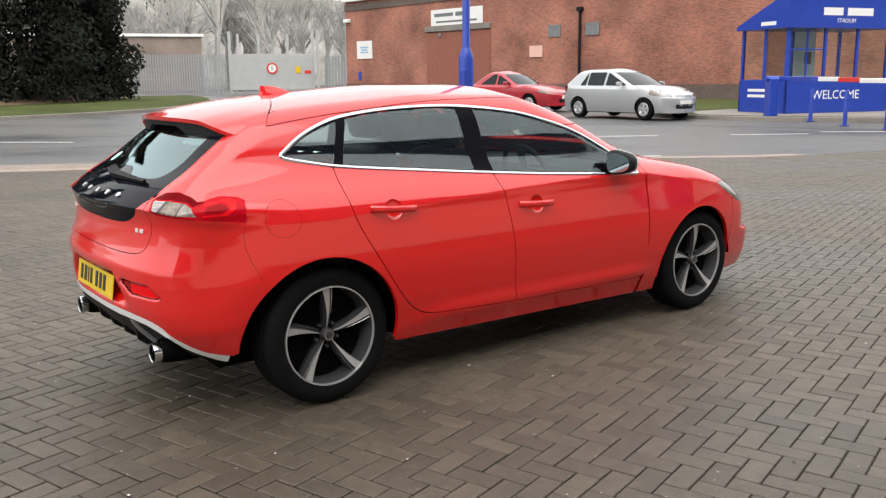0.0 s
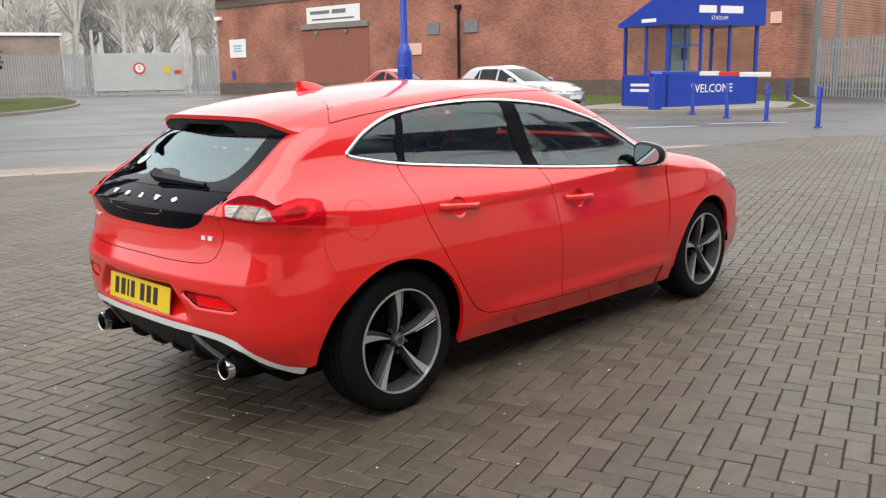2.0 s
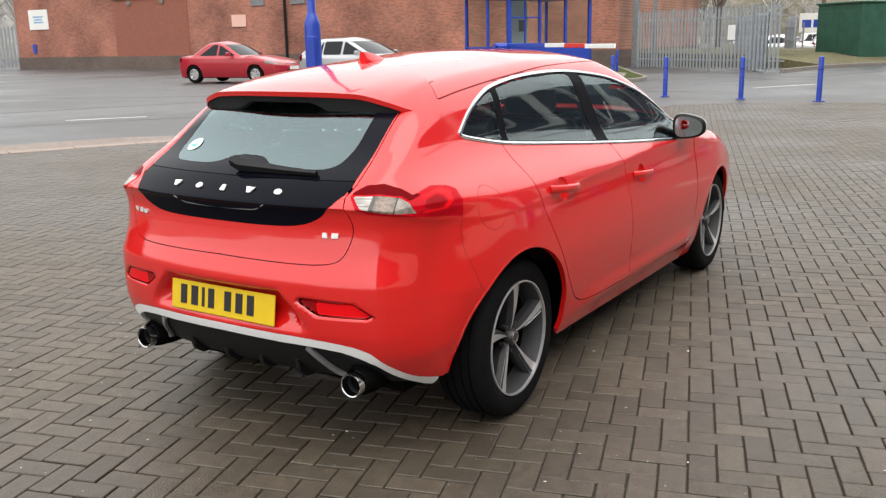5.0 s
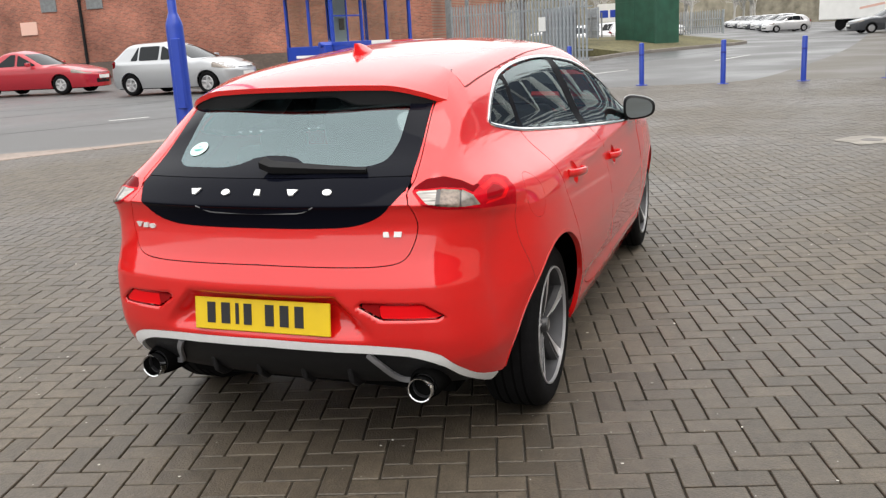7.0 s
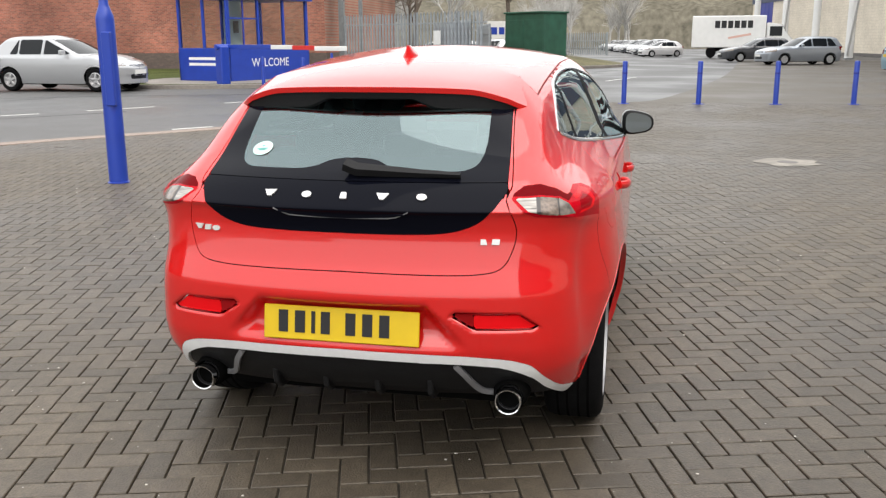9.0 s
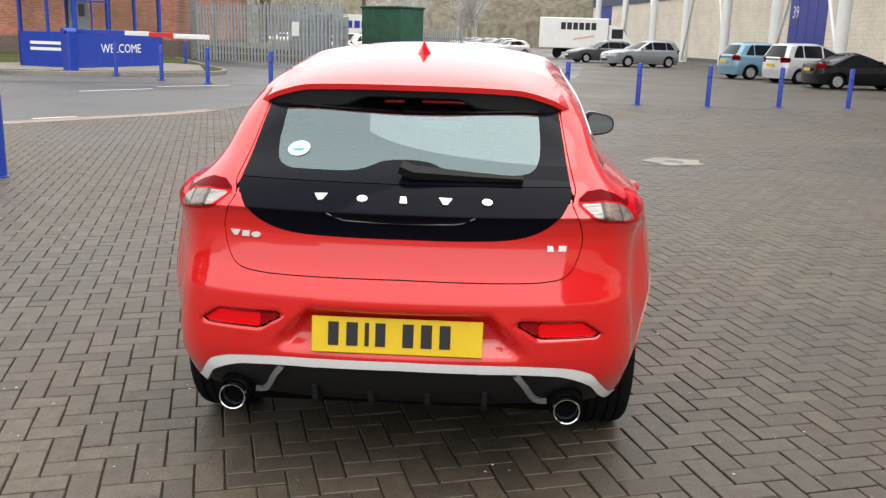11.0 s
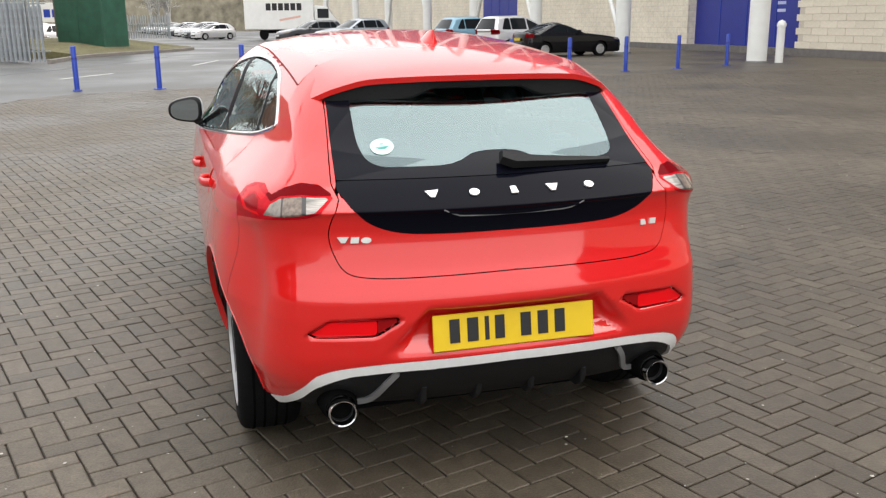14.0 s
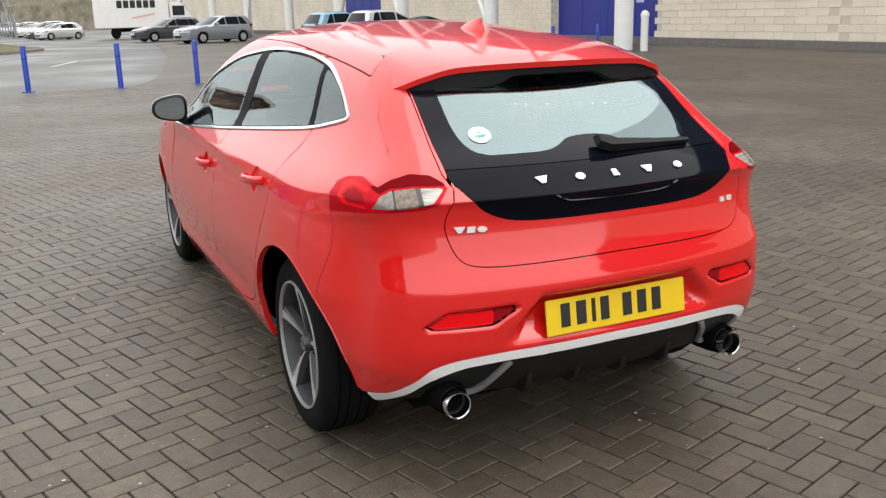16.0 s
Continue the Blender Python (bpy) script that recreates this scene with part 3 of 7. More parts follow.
def wing_region(sg):
    def f(x, y, z):
        cut = np.minimum(np.minimum(sd_arch(x, y, z), sd_head(x, y, z)), sd_bonnet(x, y, z))
        return np.maximum(np.maximum(np.maximum(2.105 - x, x - 2.99), -cut + GAP), np.maximum(np.maximum(-y * sg + 0.3, red_bottom(x, y, z)), z - 0.985))
    return f


def bumper_region(x, y, z):
    return np.maximum(np.maximum(2.994 - x, np.maximum(-sd_head(x, y, z), -sd_bonnet(x, y, z)) + GAP), 0.19 - z)


N_FWD = net_wrap(car_field, S_LEN[2] - 0.4, S_LEN[4] - 0.001, 0.17, 1.02, 0.013, 0.011)
for sg in (1, -1):
    net = N_FWD * np.array([1, sg, 1]).reshape(3, 1, 1)
    panel("front_wing", net, wing_region(sg), M_RED, car)
    panel("headlamp", net, sd_head, M_CLEARLENS, car, "clear wraparound headlamp")
N_FB = np.concatenate([N_FWD, (N_FWD * np.array([1, -1, 1]).reshape(3, 1, 1))[:, ::-1]], axis=1)
panel("front_bumper", N_FB, bumper_region, M_RED, car)
gy, gz = np.meshgrid(np.linspace(-0.62, 0.62, 63), np.linspace(0.24, 0.74, 26), indexing="ij")
N_GRILLE = np.array(cast(car_field, (0 * gy + 2.7, gy, gz), (0 * gy + 1, 0 * gy, 0 * gy), far=1.1))
panel("front_grille", N_GRILLE, lambda x, y, z: np.maximum(np.abs(z - 0.62) - 0.085, np.abs(y) - 0.40 + 0.6 * np.abs(z - 0.62)) - 0.0, M_BLACKPLASTIC, car, "black front grille", push=-0.004)
panel("lower_intake", N_GRILLE, lambda x, y, z: np.maximum(np.abs(z - 0.345) - 0.06, np.abs(y) - 0.5), M_BLACKPLASTIC, car, push=-0.004)
panel("bonnet", N_NOSE, lambda x, y, z: sd_bonnet(x, y, z) + GAP, M_RED, car)


# doors, windows and their frames
def door_region(poly):
    def f(x, y, z):
        return np.maximum(np.maximum(inside(x, z, poly), -sd_dlo(x, y, z)), np.maximum(-sd_arch(x, y, z), z - 1.215)) + GAP
    return f


PANES = (("quarter_window", [(-0.2, 1.0), (0.105, 1.0), (0.225, 1.36), (-0.2, 1.36)]),
         ("rear_door_window", [(0.15, 1.0), (0.895, 0.9), (0.875, 1.36), (0.27, 1.36)]),
         ("front_door_window", [(1.005, 0.9), (1.93, 0.9), (1.93, 1.36), (0.985, 1.36)]))


def pane_region(poly):
    return lambda x, y, z: np.maximum(inside(x, z, poly), sd_dlo(x, y, z) + 0.012)


def frame_region(x, y, z):
    panes = np.minimum.reduce([pane_region(p)(x, y, z) for _, p in PANES])
    return np.maximum(sd_dlo(x, y, z) + 0.003, -panes + 0.0005)


def chrome_loop(sg):
    x, z = spline(DLO[::4], 3, closed=True).T
    o = np.zeros_like(x)
    px, py, pz = cast(car_field, (x, o, z), (o, o + sg, o))
    nn = normals(car_field, px, py, pz).T
    bm = bmesh.new()
    sec = [(-0.009, -0.006), (0.009, -0.006), (0.008, 0.003), (0.004, 0.005), (-0.004, 0.005), (-0.008, 0.003)]
    sweep(bm, list(zip(px, py, pz)), sec, closed=True, up=[Vector(v) for v in nn])
    return part("chrome_window_trim", bm, M_CHROME, car, "bright chrome window surround", smooth=True)


def handle(x0, x1, z0, z1, sg):
    xs, zs = np.linspace(x0, x1, 9), np.linspace(z0, z1, 9)
    o = np.zeros_like(xs)
    px, py, pz = cast(car_field, (xs, o, zs), (o, o + sg, o))
    rise = np.array([0.004, 0.024, 0.031, 0.034, 0.035, 0.034, 0.031, 0.024, 0.004])
    pts = [(a, b + sg * r, c) for a, b, c, r in zip(px, py, pz, rise)]
    bm = bmesh.new()
    sec = [(0.016 * math.cos(a), 0.009 * math.sin(a)) for a in np.linspace(0, 2 * math.pi, 10, endpoint=False)]
    sweep(bm, pts, sec, up=(0, sg, 0))
    return bm


def cup(x, z, sg):
    """The shallow dish behind a door handle, sunk into the door skin."""
    ang = np.linspace(0, 2 * math.pi, 28, endpoint=False)
    bm, rings = bmesh.new(), []
    for rad, sink in ((0.0485, 0.0012), (0.0465, 0.0035), (0.040, 0.010), (0.026, 0.015), (0.010, 0.0165)):
        X, Z = x + rad * np.cos(ang), z + rad * np.sin(ang)
        o = np.zeros(len(ang))
        px, py, pz = cast(car_field, (X, o, Z), (o, o + sg, o))
        rings.append([bm.verts.new((a, b - sg * sink, c)) for a, b, c in zip(px, py, pz)])
    for a, b in zip(rings, rings[1:]):
        for k in range(28):
            bm.faces.new((a[k], a[(k + 1) % 28], b[(k + 1) % 28], b[k]))
    bm.faces.new(rings[-1])
    return bm


def door_skin(poly, cx, cz):
    region = door_region(poly)
    return lambda x, y, z: np.maximum(region(x, y, z), 0.047 - np.hypot(x - cx, z - cz))


for sg in (-1, 1):
    net = N_FLANK[sg]
    rd = panel("rear_door", net, door_skin(R_DOOR, 0.335, 0.866), M_RED, car)
    fd = panel("front_door", net, door_skin(F_DOOR, 1.225, 0.812), M_RED, car)
    part("handle", handle(0.209, 0.454, 0.880, 0.862, sg), M_RED, rd, smooth=True)
    part("handle", handle(1.105, 1.335, 0.820, 0.811, sg), M_RED, fd, smooth=True)
    part("handle_cup", cup(0.335, 0.866, sg), M_RED, rd, smooth=True)
    part("handle_cup", cup(1.225, 0.812, sg), M_RED, fd, smooth=True)
    for (nm, poly) in PANES:
        panel(nm, net, pane_region(poly), M_GLASS, car, depth=0.0, push=0.003)
    panel("window_frame", net, frame_region, M_PILLAR, car, "black window pillars", depth=0.02, push=0.002)
    chrome_loop(sg)
panel("fuel_flap", N_REAR, lambda x, y, z: sd_flap(x, y, z) - 0.0008, M_RED, car)

# tailgate: painted lower part, gloss black band, glass
gate = panel("tailgate", N_REAR, lambda x, y, z: np.maximum(sd_gate(x, y, z) + GAP, -np.where(x < -0.05, inside(np.abs(y), z, BLACK), 1.0)), M_RED, car)


def sd_black(x, y, z):
    return np.where(x < -0.05, inside(np.abs(y), z, BLACK), 1.0)


def sd_see(x, y, z):
    return np.where(x < -0.05, inside(np.abs(y), z, SEE), 1.0)


panel("rear_window_surround", N_REAR, lambda x, y, z: np.maximum(sd_black(x, y, z) + 0.001, np.maximum(1.0085 - z, -sd_see(x, y, z))), M_BLACKGLASS, gate, "gloss black border of the rear window")
panel("rear_window", N_REAR, lambda x, y, z: sd_see(x, y, z) - 0.001, M_REARGLASS, gate, depth=0.0, push=0.001)
panel("gloss_panel", N_REAR, lambda x, y, z: np.maximum(sd_black(x, y, z) + 0.001, z - 1.0065), M_BLACKGLOSS, gate, "gloss black panel below the rear window")

# tail lamps: a clear wedge inside, red above and along the flank
CLEAR = np.array([(0.510, 0.966), (0.575, 0.968), (0.625, 0.958), (0.652, 0.940), (0.671, 0.906), (0.610, 0.911), (0.566, 0.919), (0.542, 0.931)])
CAP = np.array([(0.508, 0.9705), (0.575, 0.9725), (0.628, 0.962), (0.652, 0.946), (0.672, 0.962), (0.645, 0.980), (0.590, 1.03), (0.48, 1.03), (0.48, 0.968)])
GLOW = np.array([(0.672, 0.958), (0.715, 0.974), (0.748, 0.962), (0.765, 0.932), (0.748, 0.906), (0.682, 0.902), (0.690, 0.911), (0.735, 0.914), (0.752, 0.933), (0.735, 0.954), (0.712, 0.962), (0.682, 0.948)])
HOOD = np.array([(0.690, 0.944), (0.712, 0.956), (0.732, 0.949), (0.746, 0.933), (0.732, 0.919), (0.690, 0.917)])
for sg in (-1, 1):
    def lamp_part(inc, exc=()):
        def f(x, y, z):
            s = round_s(x, y)
            d = np.maximum(sd_light(x, y, z) + 0.0004, -y * sg)
            if inc is not None:
                d = np.maximum(d, inside(s, z, inc))
            for e in exc:
                d = np.maximum(d, -inside(s, z, e) - 0.0002)
            return d
        return f
    lamp = panel("tail_lamp", N_LAMP, lamp_part(None, (CLEAR, GLOW, CAP, HOOD)), M_LAMPRED, car, "red and clear wraparound tail lamp")
    for c0, c1, mt in ((0.4, 0.562, M_LENSRIB), (0.562, 0.572, M_LENSDARK), (0.572, 0.618, M_LENSAMBER), (0.618, 0.622, M_LENSDARK), (0.622, 1, M_CLEARLENS)):
        panel("clear_lens", N_LAMP, lambda x, y, z: np.maximum(lamp_part(CLEAR)(x, y, z), np.maximum(c0 - round_s(x, y), round_s(x, y) - c1)), mt, lamp, "clear reversing lens", depth=0.004)
    panel("light_guide", N_LAMP, lamp_part(GLOW), M_REDLENS, lamp, "bright red light guide")
    panel("inner_hood", N_LAMP, lamp_part(HOOD), M_HOOD, lamp, "deep red lamp centre")
    panel("top_lens", N_LAMP, lamp_part(CAP, (CLEAR,)), M_DEEPRED, lamp, "deep red upper lens")
    # the joint between bumper and rear wing, from the lamp down to the wheel arch: a strip in a darkened red for the
    # gap's shade
    jo = spline([(-0.372, 0.884), (-0.385, 0.82), (-0.377, 0.74), (-0.345, 0.66), (-0.325, 0.60)], 6)
    o = np.zeros(len(jo))
    px, py, pz = cast(car_field, (jo[:, 0], o, jo[:, 1]), (o, o + sg, o))
    bm = bmesh.new()
    sweep(bm, [(a, b, c) for a, b, c in zip(px, py, pz)], [(-0.0009, -0.004), (0.0009, -0.004), (0.0009, 0.0004), (-0.0009, 0.0004)], up=(0, sg, 0))
    part("panel_joint", bm, M_SHUT, car)

N_FILL = net_wrap(lambda x, y, z: car_field(x, y, z) + 0.002, -0.85, 0.85, 0.84, 1.05, 0.0042, 0.0042)
for sg in (-1, 1):
    panel("lamp_bezel", N_FILL, lambda x, y, z: np.maximum(np.maximum(np.maximum(sd_light(x, y, z) - 0.016, -sd_light(x, y, z) - 0.004), -sd_gate(x, y, z) + 0.0012), -y * sg), M_RED, car, depth=0.0, field=lambda x, y, z: car_field(x, y, z) + 0.002)
# added black sheet that makes the gap round the tailgate look shaded
panel("tailgate_aperture", net_wrap(lambda x, y, z: car_field(x, y, z) + 0.016, -0.75, 0.75, 0.70, 1.30, 0.012, 0.012), lambda x, y, z: np.abs(sd_gate(x, y, z)) - 0.030, M_DARK, car, "black backing added for the shade in the gap round the tailgate", depth=0.0)

# roof and spoiler
panel("roof", N_TOP, lambda x, y, z: np.maximum(np.maximum(np.abs(y) - 0.543, 0.0765 - 0.75 * y ** 2 - x), x - (1.62 - 0.38 * y ** 2)) + 0.001, M_RED, car)
roof_rim = lambda x, y: np.maximum(np.maximum(np.abs(y) - 0.543, 0.0765 - 0.75 * y ** 2 - x), x - (1.62 - 0.38 * y ** 2))
# darkened red under the roof seam, in place of its shade
panel("roof_channel", net_top(lambda x, y, z: car_field(x, y, z) + 0.005, -0.25, 1.7, -0.62, 0.62, 0.012, 0.012), lambda x, y, z: np.abs(roof_rim(x, y)) - 0.025, M_SHUT, car, "red channel round the roof skin, darkened to stand for shade", depth=0.0, field=lambda x, y, z: car_field(x, y, z) + 0.005)
panel("windscreen", net_top(car_field, 1.0, 2.4, -0.76, 0.76, 0.02, 0.02), lambda x, y, z: np.maximum(np.maximum((1.63 - 0.38 * y ** 2) - x, x - (2.20 - 0.42 * y ** 2)), np.abs(y) - (0.665 - 0.40 * (z - 0.98))), M_GLASS, car, depth=0.0)
sy = np.linspace(-0.522, 0.522, 57)
su = np.linspace(0, 1, 15)
lead = 0.072 - 0.75 * sy ** 2
trail = -0.435 + 0.40 * sy ** 2 + 0.085 * np.clip((np.abs(sy) - 0.44) / 0.12, 0, 1) ** 2
SXg = lead[None, :] + (trail - lead)[None, :] * su[:, None]
SYg = np.repeat(sy[None, :], len(su), 0)
SZg = 0.0030 + roof_z(SXg, SYg) - 0.026 * np.clip((np.abs(SYg) - 0.455) / 0.067, 0, 1) ** 1.6
top_v = np.stack([SXg, SYg, SZg], -1).reshape(-1, 3)
ny = len(sy)
fs = [(i * ny + j, i * ny + j + 1, (i + 1) * ny + j + 1, (i + 1) * ny + j) for i in range(len(su) - 1) for j in range(ny - 1)]
edge = [(len(su) - 1) * ny + j for j in range(ny)]
v_all = [tuple(v) for v in top_v]
e1 = len(v_all)
v_all += [tuple(np.array(v_all[k]) + (0.004, 0, -0.018)) for k in edge]
e2 = len(v_all)
v_all += [tuple(np.array(v_all[k]) + (0.03, 0, -0.02)) for k in edge]
for j in range(ny - 1):
    fs.append((edge[j], edge[j + 1], e1 + j + 1, e1 + j))
    fs.append((e1 + j, e1 + j + 1, e2 + j + 1, e2 + j))
for col in (0, ny - 1):                                # the turned-down ends
    rows = [i * ny + col for i in range(len(su))]
    b0 = len(v_all)
    v_all += [tuple(np.array(v_all[k]) + (0, -0.01 if col else 0.01, -0.03)) for k in rows]
    fs += [(rows[i], rows[i + 1], b0 + i + 1, b0 + i) for i in range(len(su) - 1)]
spoiler = link_mesh("roof_spoiler", v_all, fs, M_RED, car)
spoiler.data.set_sharp_from_angle(angle=radians(40))
# black underside that hangs from the lip, deeper at both ends
fy = np.linspace(-0.510, 0.510, 61)
drop = 0.026 + 0.036 * np.clip((np.abs(fy) - 0.15) / 0.08, 0, 1)
drop *= np.clip((0.515 - np.abs(fy)) / 0.03, 0.25, 1)
tx = -0.435 + 0.40 * fy ** 2 + 0.085 * np.clip((np.abs(fy) - 0.44) / 0.12, 0, 1) ** 2 + 0.012
tz = roof_z(tx, fy) - 0.018 - 0.026 * np.clip((np.abs(fy) - 0.455) / 0.067, 0, 1) ** 1.6
vv, ff = [], []
for y0, x0, z0, d0 in zip(fy, tx, tz, drop):
    gx = -0.70 + (z0 - d0 - 0.965) * 1.37 - (0.068 - 0.07 * y0 ** 2) * min(max((z0 - d0 - 1.0) / 0.27, 0), 1.2) ** 1.4 + 0.22 * y0 ** 2
    vv += [(x0, y0, z0), (x0 + 0.006, y0, z0 - d0 * 0.8), (x0 + 0.02, y0, z0 - d0), (max(gx + 0.006, x0 + 0.04), y0, z0 - d0 + 0.004)]
for j in range(len(fy) - 1):
    for k in range(3):
        a = j * 4 + k
        ff.append((a, a + 1, a + 5, a + 4))
under = link_mesh("spoiler_underside", vv, ff, M_BLACKPLASTIC, spoiler, "black spoiler underside")
under.data.set_sharp_from_angle(angle=radians(40))

# shark fin
bm = bmesh.new()
fin_rows = []
for k, (h, l0, l1, wd) in enumerate(((0, -0.03, 0.19, 0.034), (0.012, -0.026, 0.172, 0.031), (0.03, -0.022, 0.13, 0.018), (0.046, -0.02, 0.085, 0.010), (0.058, -0.018, 0.03, 0.004))):
    ring = []
    for a in np.linspace(0, 2 * math.pi, 16, endpoint=False):
        cx, rx = (l0 + l1) / 2, (l1 - l0) / 2
        ring.append(bm.verts.new((0.12 + cx + rx * math.cos(a), wd * math.sin(a) * (0.55 + 0.45 * (1 - (math.cos(a) + 1) / 2)), float(roof_z(0.12 + cx, 0)) + h - 0.012)))
    fin_rows.append(ring)
for a, b in zip(fin_rows, fin_rows[1:]):
    for j in range(16):
        bm.faces.new((a[j], a[(j + 1) % 16], b[(j + 1) % 16], b[j]))
bm.faces.new(fin_rows[-1])
part("shark_fin_aerial", bm, M_RED, car, smooth=True)

# lower rear: silver strip, black diffuser, pipes, reflectors, number plate
panel("silver_strip", N_REAR, lambda x, y, z: np.maximum(np.maximum(z - B_LOW(np.abs(y)) + 0.002, B_LOW(np.abs(y)) - 0.033 - 0.022 * np.clip((np.abs(y) - 0.50) / 0.14, 0, 1) - z), np.maximum(np.abs(y) - 0.735, x + 0.45)), M_SATIN, car, "satin silver bumper strip", depth=0.02)
panel("diffuser", net_wrap(lambda x, y, z: car_field(x, y, z) + 0.018, -1.3, 1.3, 0.17, 0.5, 0.012, 0.012), lambda x, y, z: np.maximum(np.maximum(z - B_LOW(np.abs(y)) + 0.02, 0.285 - z), np.abs(y) - 0.70), M_BLACKPLASTIC, car, "black plastic rear diffuser", depth=0.06)
for sg in (-1, 1):
    pts = spline([(0.365, 0.432), (0.392, 0.395), (0.422, 0.34), (0.445, 0.318), (0.475, 0.312)], 5)
    o = np.zeros(len(pts))
    px, py, pz = cast(car_field, (o - 0.2, sg * pts[:, 0], pts[:, 1]), (o - 1, o, o))
    bm = bmesh.new()
    sweep(bm, [(a + 0.008, b, c) for a, b, c in zip(px, py, pz)], [(-0.009, -0.006), (0.009, -0.006), (0.009, 0.006), (-0.009, 0.006)], up=(-1, 0, 0))
    part("diffuser_trim", bm, M_TRIMGREY, car, "silver diffuser trim", smooth=True)
    bm = bmesh.new()
    revolve(bm, [(0.0415, -0.683), (0.043, -0.688), (0.0435, -0.713), (0.0415, -0.720), (0.038, -0.718), (0.0375, -0.70), (0.0375, -0.683)], 32, "x", (0, sg * 0.530, 0.312))
    pipe = part("exhaust_tip", bm, M_CHROME, car, "round chrome exhaust tip", smooth=True)
    bm = bmesh.new()
    revolve(bm, [(0.0005, -0.67), (0.0385, -0.67), (0.0385, -0.58), (0.0005, -0.58)], 24, "x", (0, sg * 0.530, 0.312))
    part("bore", bm, M_DARK, pipe)
    bm = bmesh.new()
    revolve(bm, [(0.038, -0.54), (0.0405, -0.65), (0.0415, -0.686), (0.037, -0.686), (0.036, -0.54)], 32, "x", (0, sg * 0.530, 0.312))
    part("pipe_sleeve", bm, M_DARKALLOY, pipe, smooth=True)
    # black housing, its colour also carrying the shade under the bumper
    bm = bmesh.new()
    revolve(bm, [(0.0445, -0.682), (0.048, -0.684), (0.053, -0.67), (0.058, -0.64), (0.062, -0.58), (0.062, -0.52), (0.0455, -0.52), (0.0455, -0.68)], 28, "x", (0, sg * 0.530, 0.316))
    part("pipe_housing", bm, M_DARK, car, "black plastic housing round the exhaust tip", smooth=True)
    refl = panel("reflector", N_REAR, lambda x, y, z: np.maximum(np.maximum(sd_refl(x, y, z) + 0.0105, -y * sg), 0.425 - np.abs(y)), M_REDLENS, car, "red bumper reflector", push=0.0)
    panel("reflector_end", N_REAR, lambda x, y, z: np.maximum(np.maximum(sd_refl(x, y, z) + 0.0105, -y * sg), np.abs(y) - 0.424), M_DARKRED, refl, push=0.0)
    # shade along the recess edge, put in as a dark red rim
    panel("reflector_rim", N_REAR, lambda x, y, z: np.maximum(np.maximum(sd_refl(x, y, z) + 0.006, -sd_refl(x, y, z) - 0.0105), -y * sg), M_DARKRED, refl, "dark red rim painted for the shade of the reflector's recess", push=-0.002)
for yy in (-0.27, -0.09, 0.09, 0.27):
    bm = bmesh.new()
    prof = [(-0.703, 0.36), (-0.690, 0.305), (-0.65, 0.276), (-0.56, 0.272), (-0.50, 0.34)]
    lo = [bm.verts.new((x, yy - 0.010, z)) for x, z in prof]
    hi = [bm.verts.new((x, yy + 0.010, z)) for x, z in prof]
    bm.faces.new(lo)
    bm.faces.new(hi[::-1])
    for k in range(5):
        bm.faces.new((lo[k], lo[(k + 1) % 5], hi[(k + 1) % 5], hi[k]))
    bmesh.ops.bevel(bm, geom=bm.edges[:], offset=0.004, segments=1, affect="EDGES")
    part("diffuser_fin", bm, M_BLACKPLASTIC, car)
# number plate, tilted with the bumper, with plain bars for its characters
plate = part("number_plate", boxm(0, 0, 0, 0.006, 0.52, 0.111, 0.0025), M_PLATE, car, "yellow number plate")
PL = pose(-0.778, 0.003, 0.556, 0, 8, 0)
plate.matrix_basis = PL
for yy, wd in ((0.205, 0.044), (0.148, 0.048), (0.103, 0.018), (0.062, 0.042), (-0.022, 0.046), (-0.078, 0.046), (-0.134, 0.046)):
    part("character_bar", boxm(-0.0042, yy - 0.012, 0.004, 0.002, wd * 0.72, 0.072), M_BLACKINK, plate)

# grip under the gloss panel: a thin bright lip
arc_y = np.concatenate([[0.155, 0.135], np.linspace(0.105, -0.245, 15), [-0.27, -0.285]]) + 0.065
arc_z = 0.903 + 0.020 * np.clip((np.abs(arc_y) - 0.165) / 0.055, 0, 1) ** 1.5 + 0.10 * arc_y ** 2
o = np.zeros(len(arc_y))
px, py, pz = cast(car_field, (o - 0.05, arc_y, arc_z), (o - 1, o, o))
bm = bmesh.new()
sweep(bm, [(a - 0.0005, b, c) for a, b, c in zip(px, py, pz)], [(-0.0016, -0.0016), (0.0016, -0.0016), (0.0016, 0.0016), (-0.0016, 0.0016)], up=(-1, 0, 0))
part("grip_lip", bm, M_TRIMGREY, gate, "thin grey lip of the tailgate grip", smooth=True)

# badges, wiper, sticker
def rear_at(y, z):
    o = np.array([0.0])
    p = cast(car_field, (o - 0.05, o + y, o + z), (o - 1, o, o))
    return Vector((p[0][0], p[1][0], p[2][0])), Vector(normals(car_field, *[np.array([c[0]]) for c in p])[:, 0])


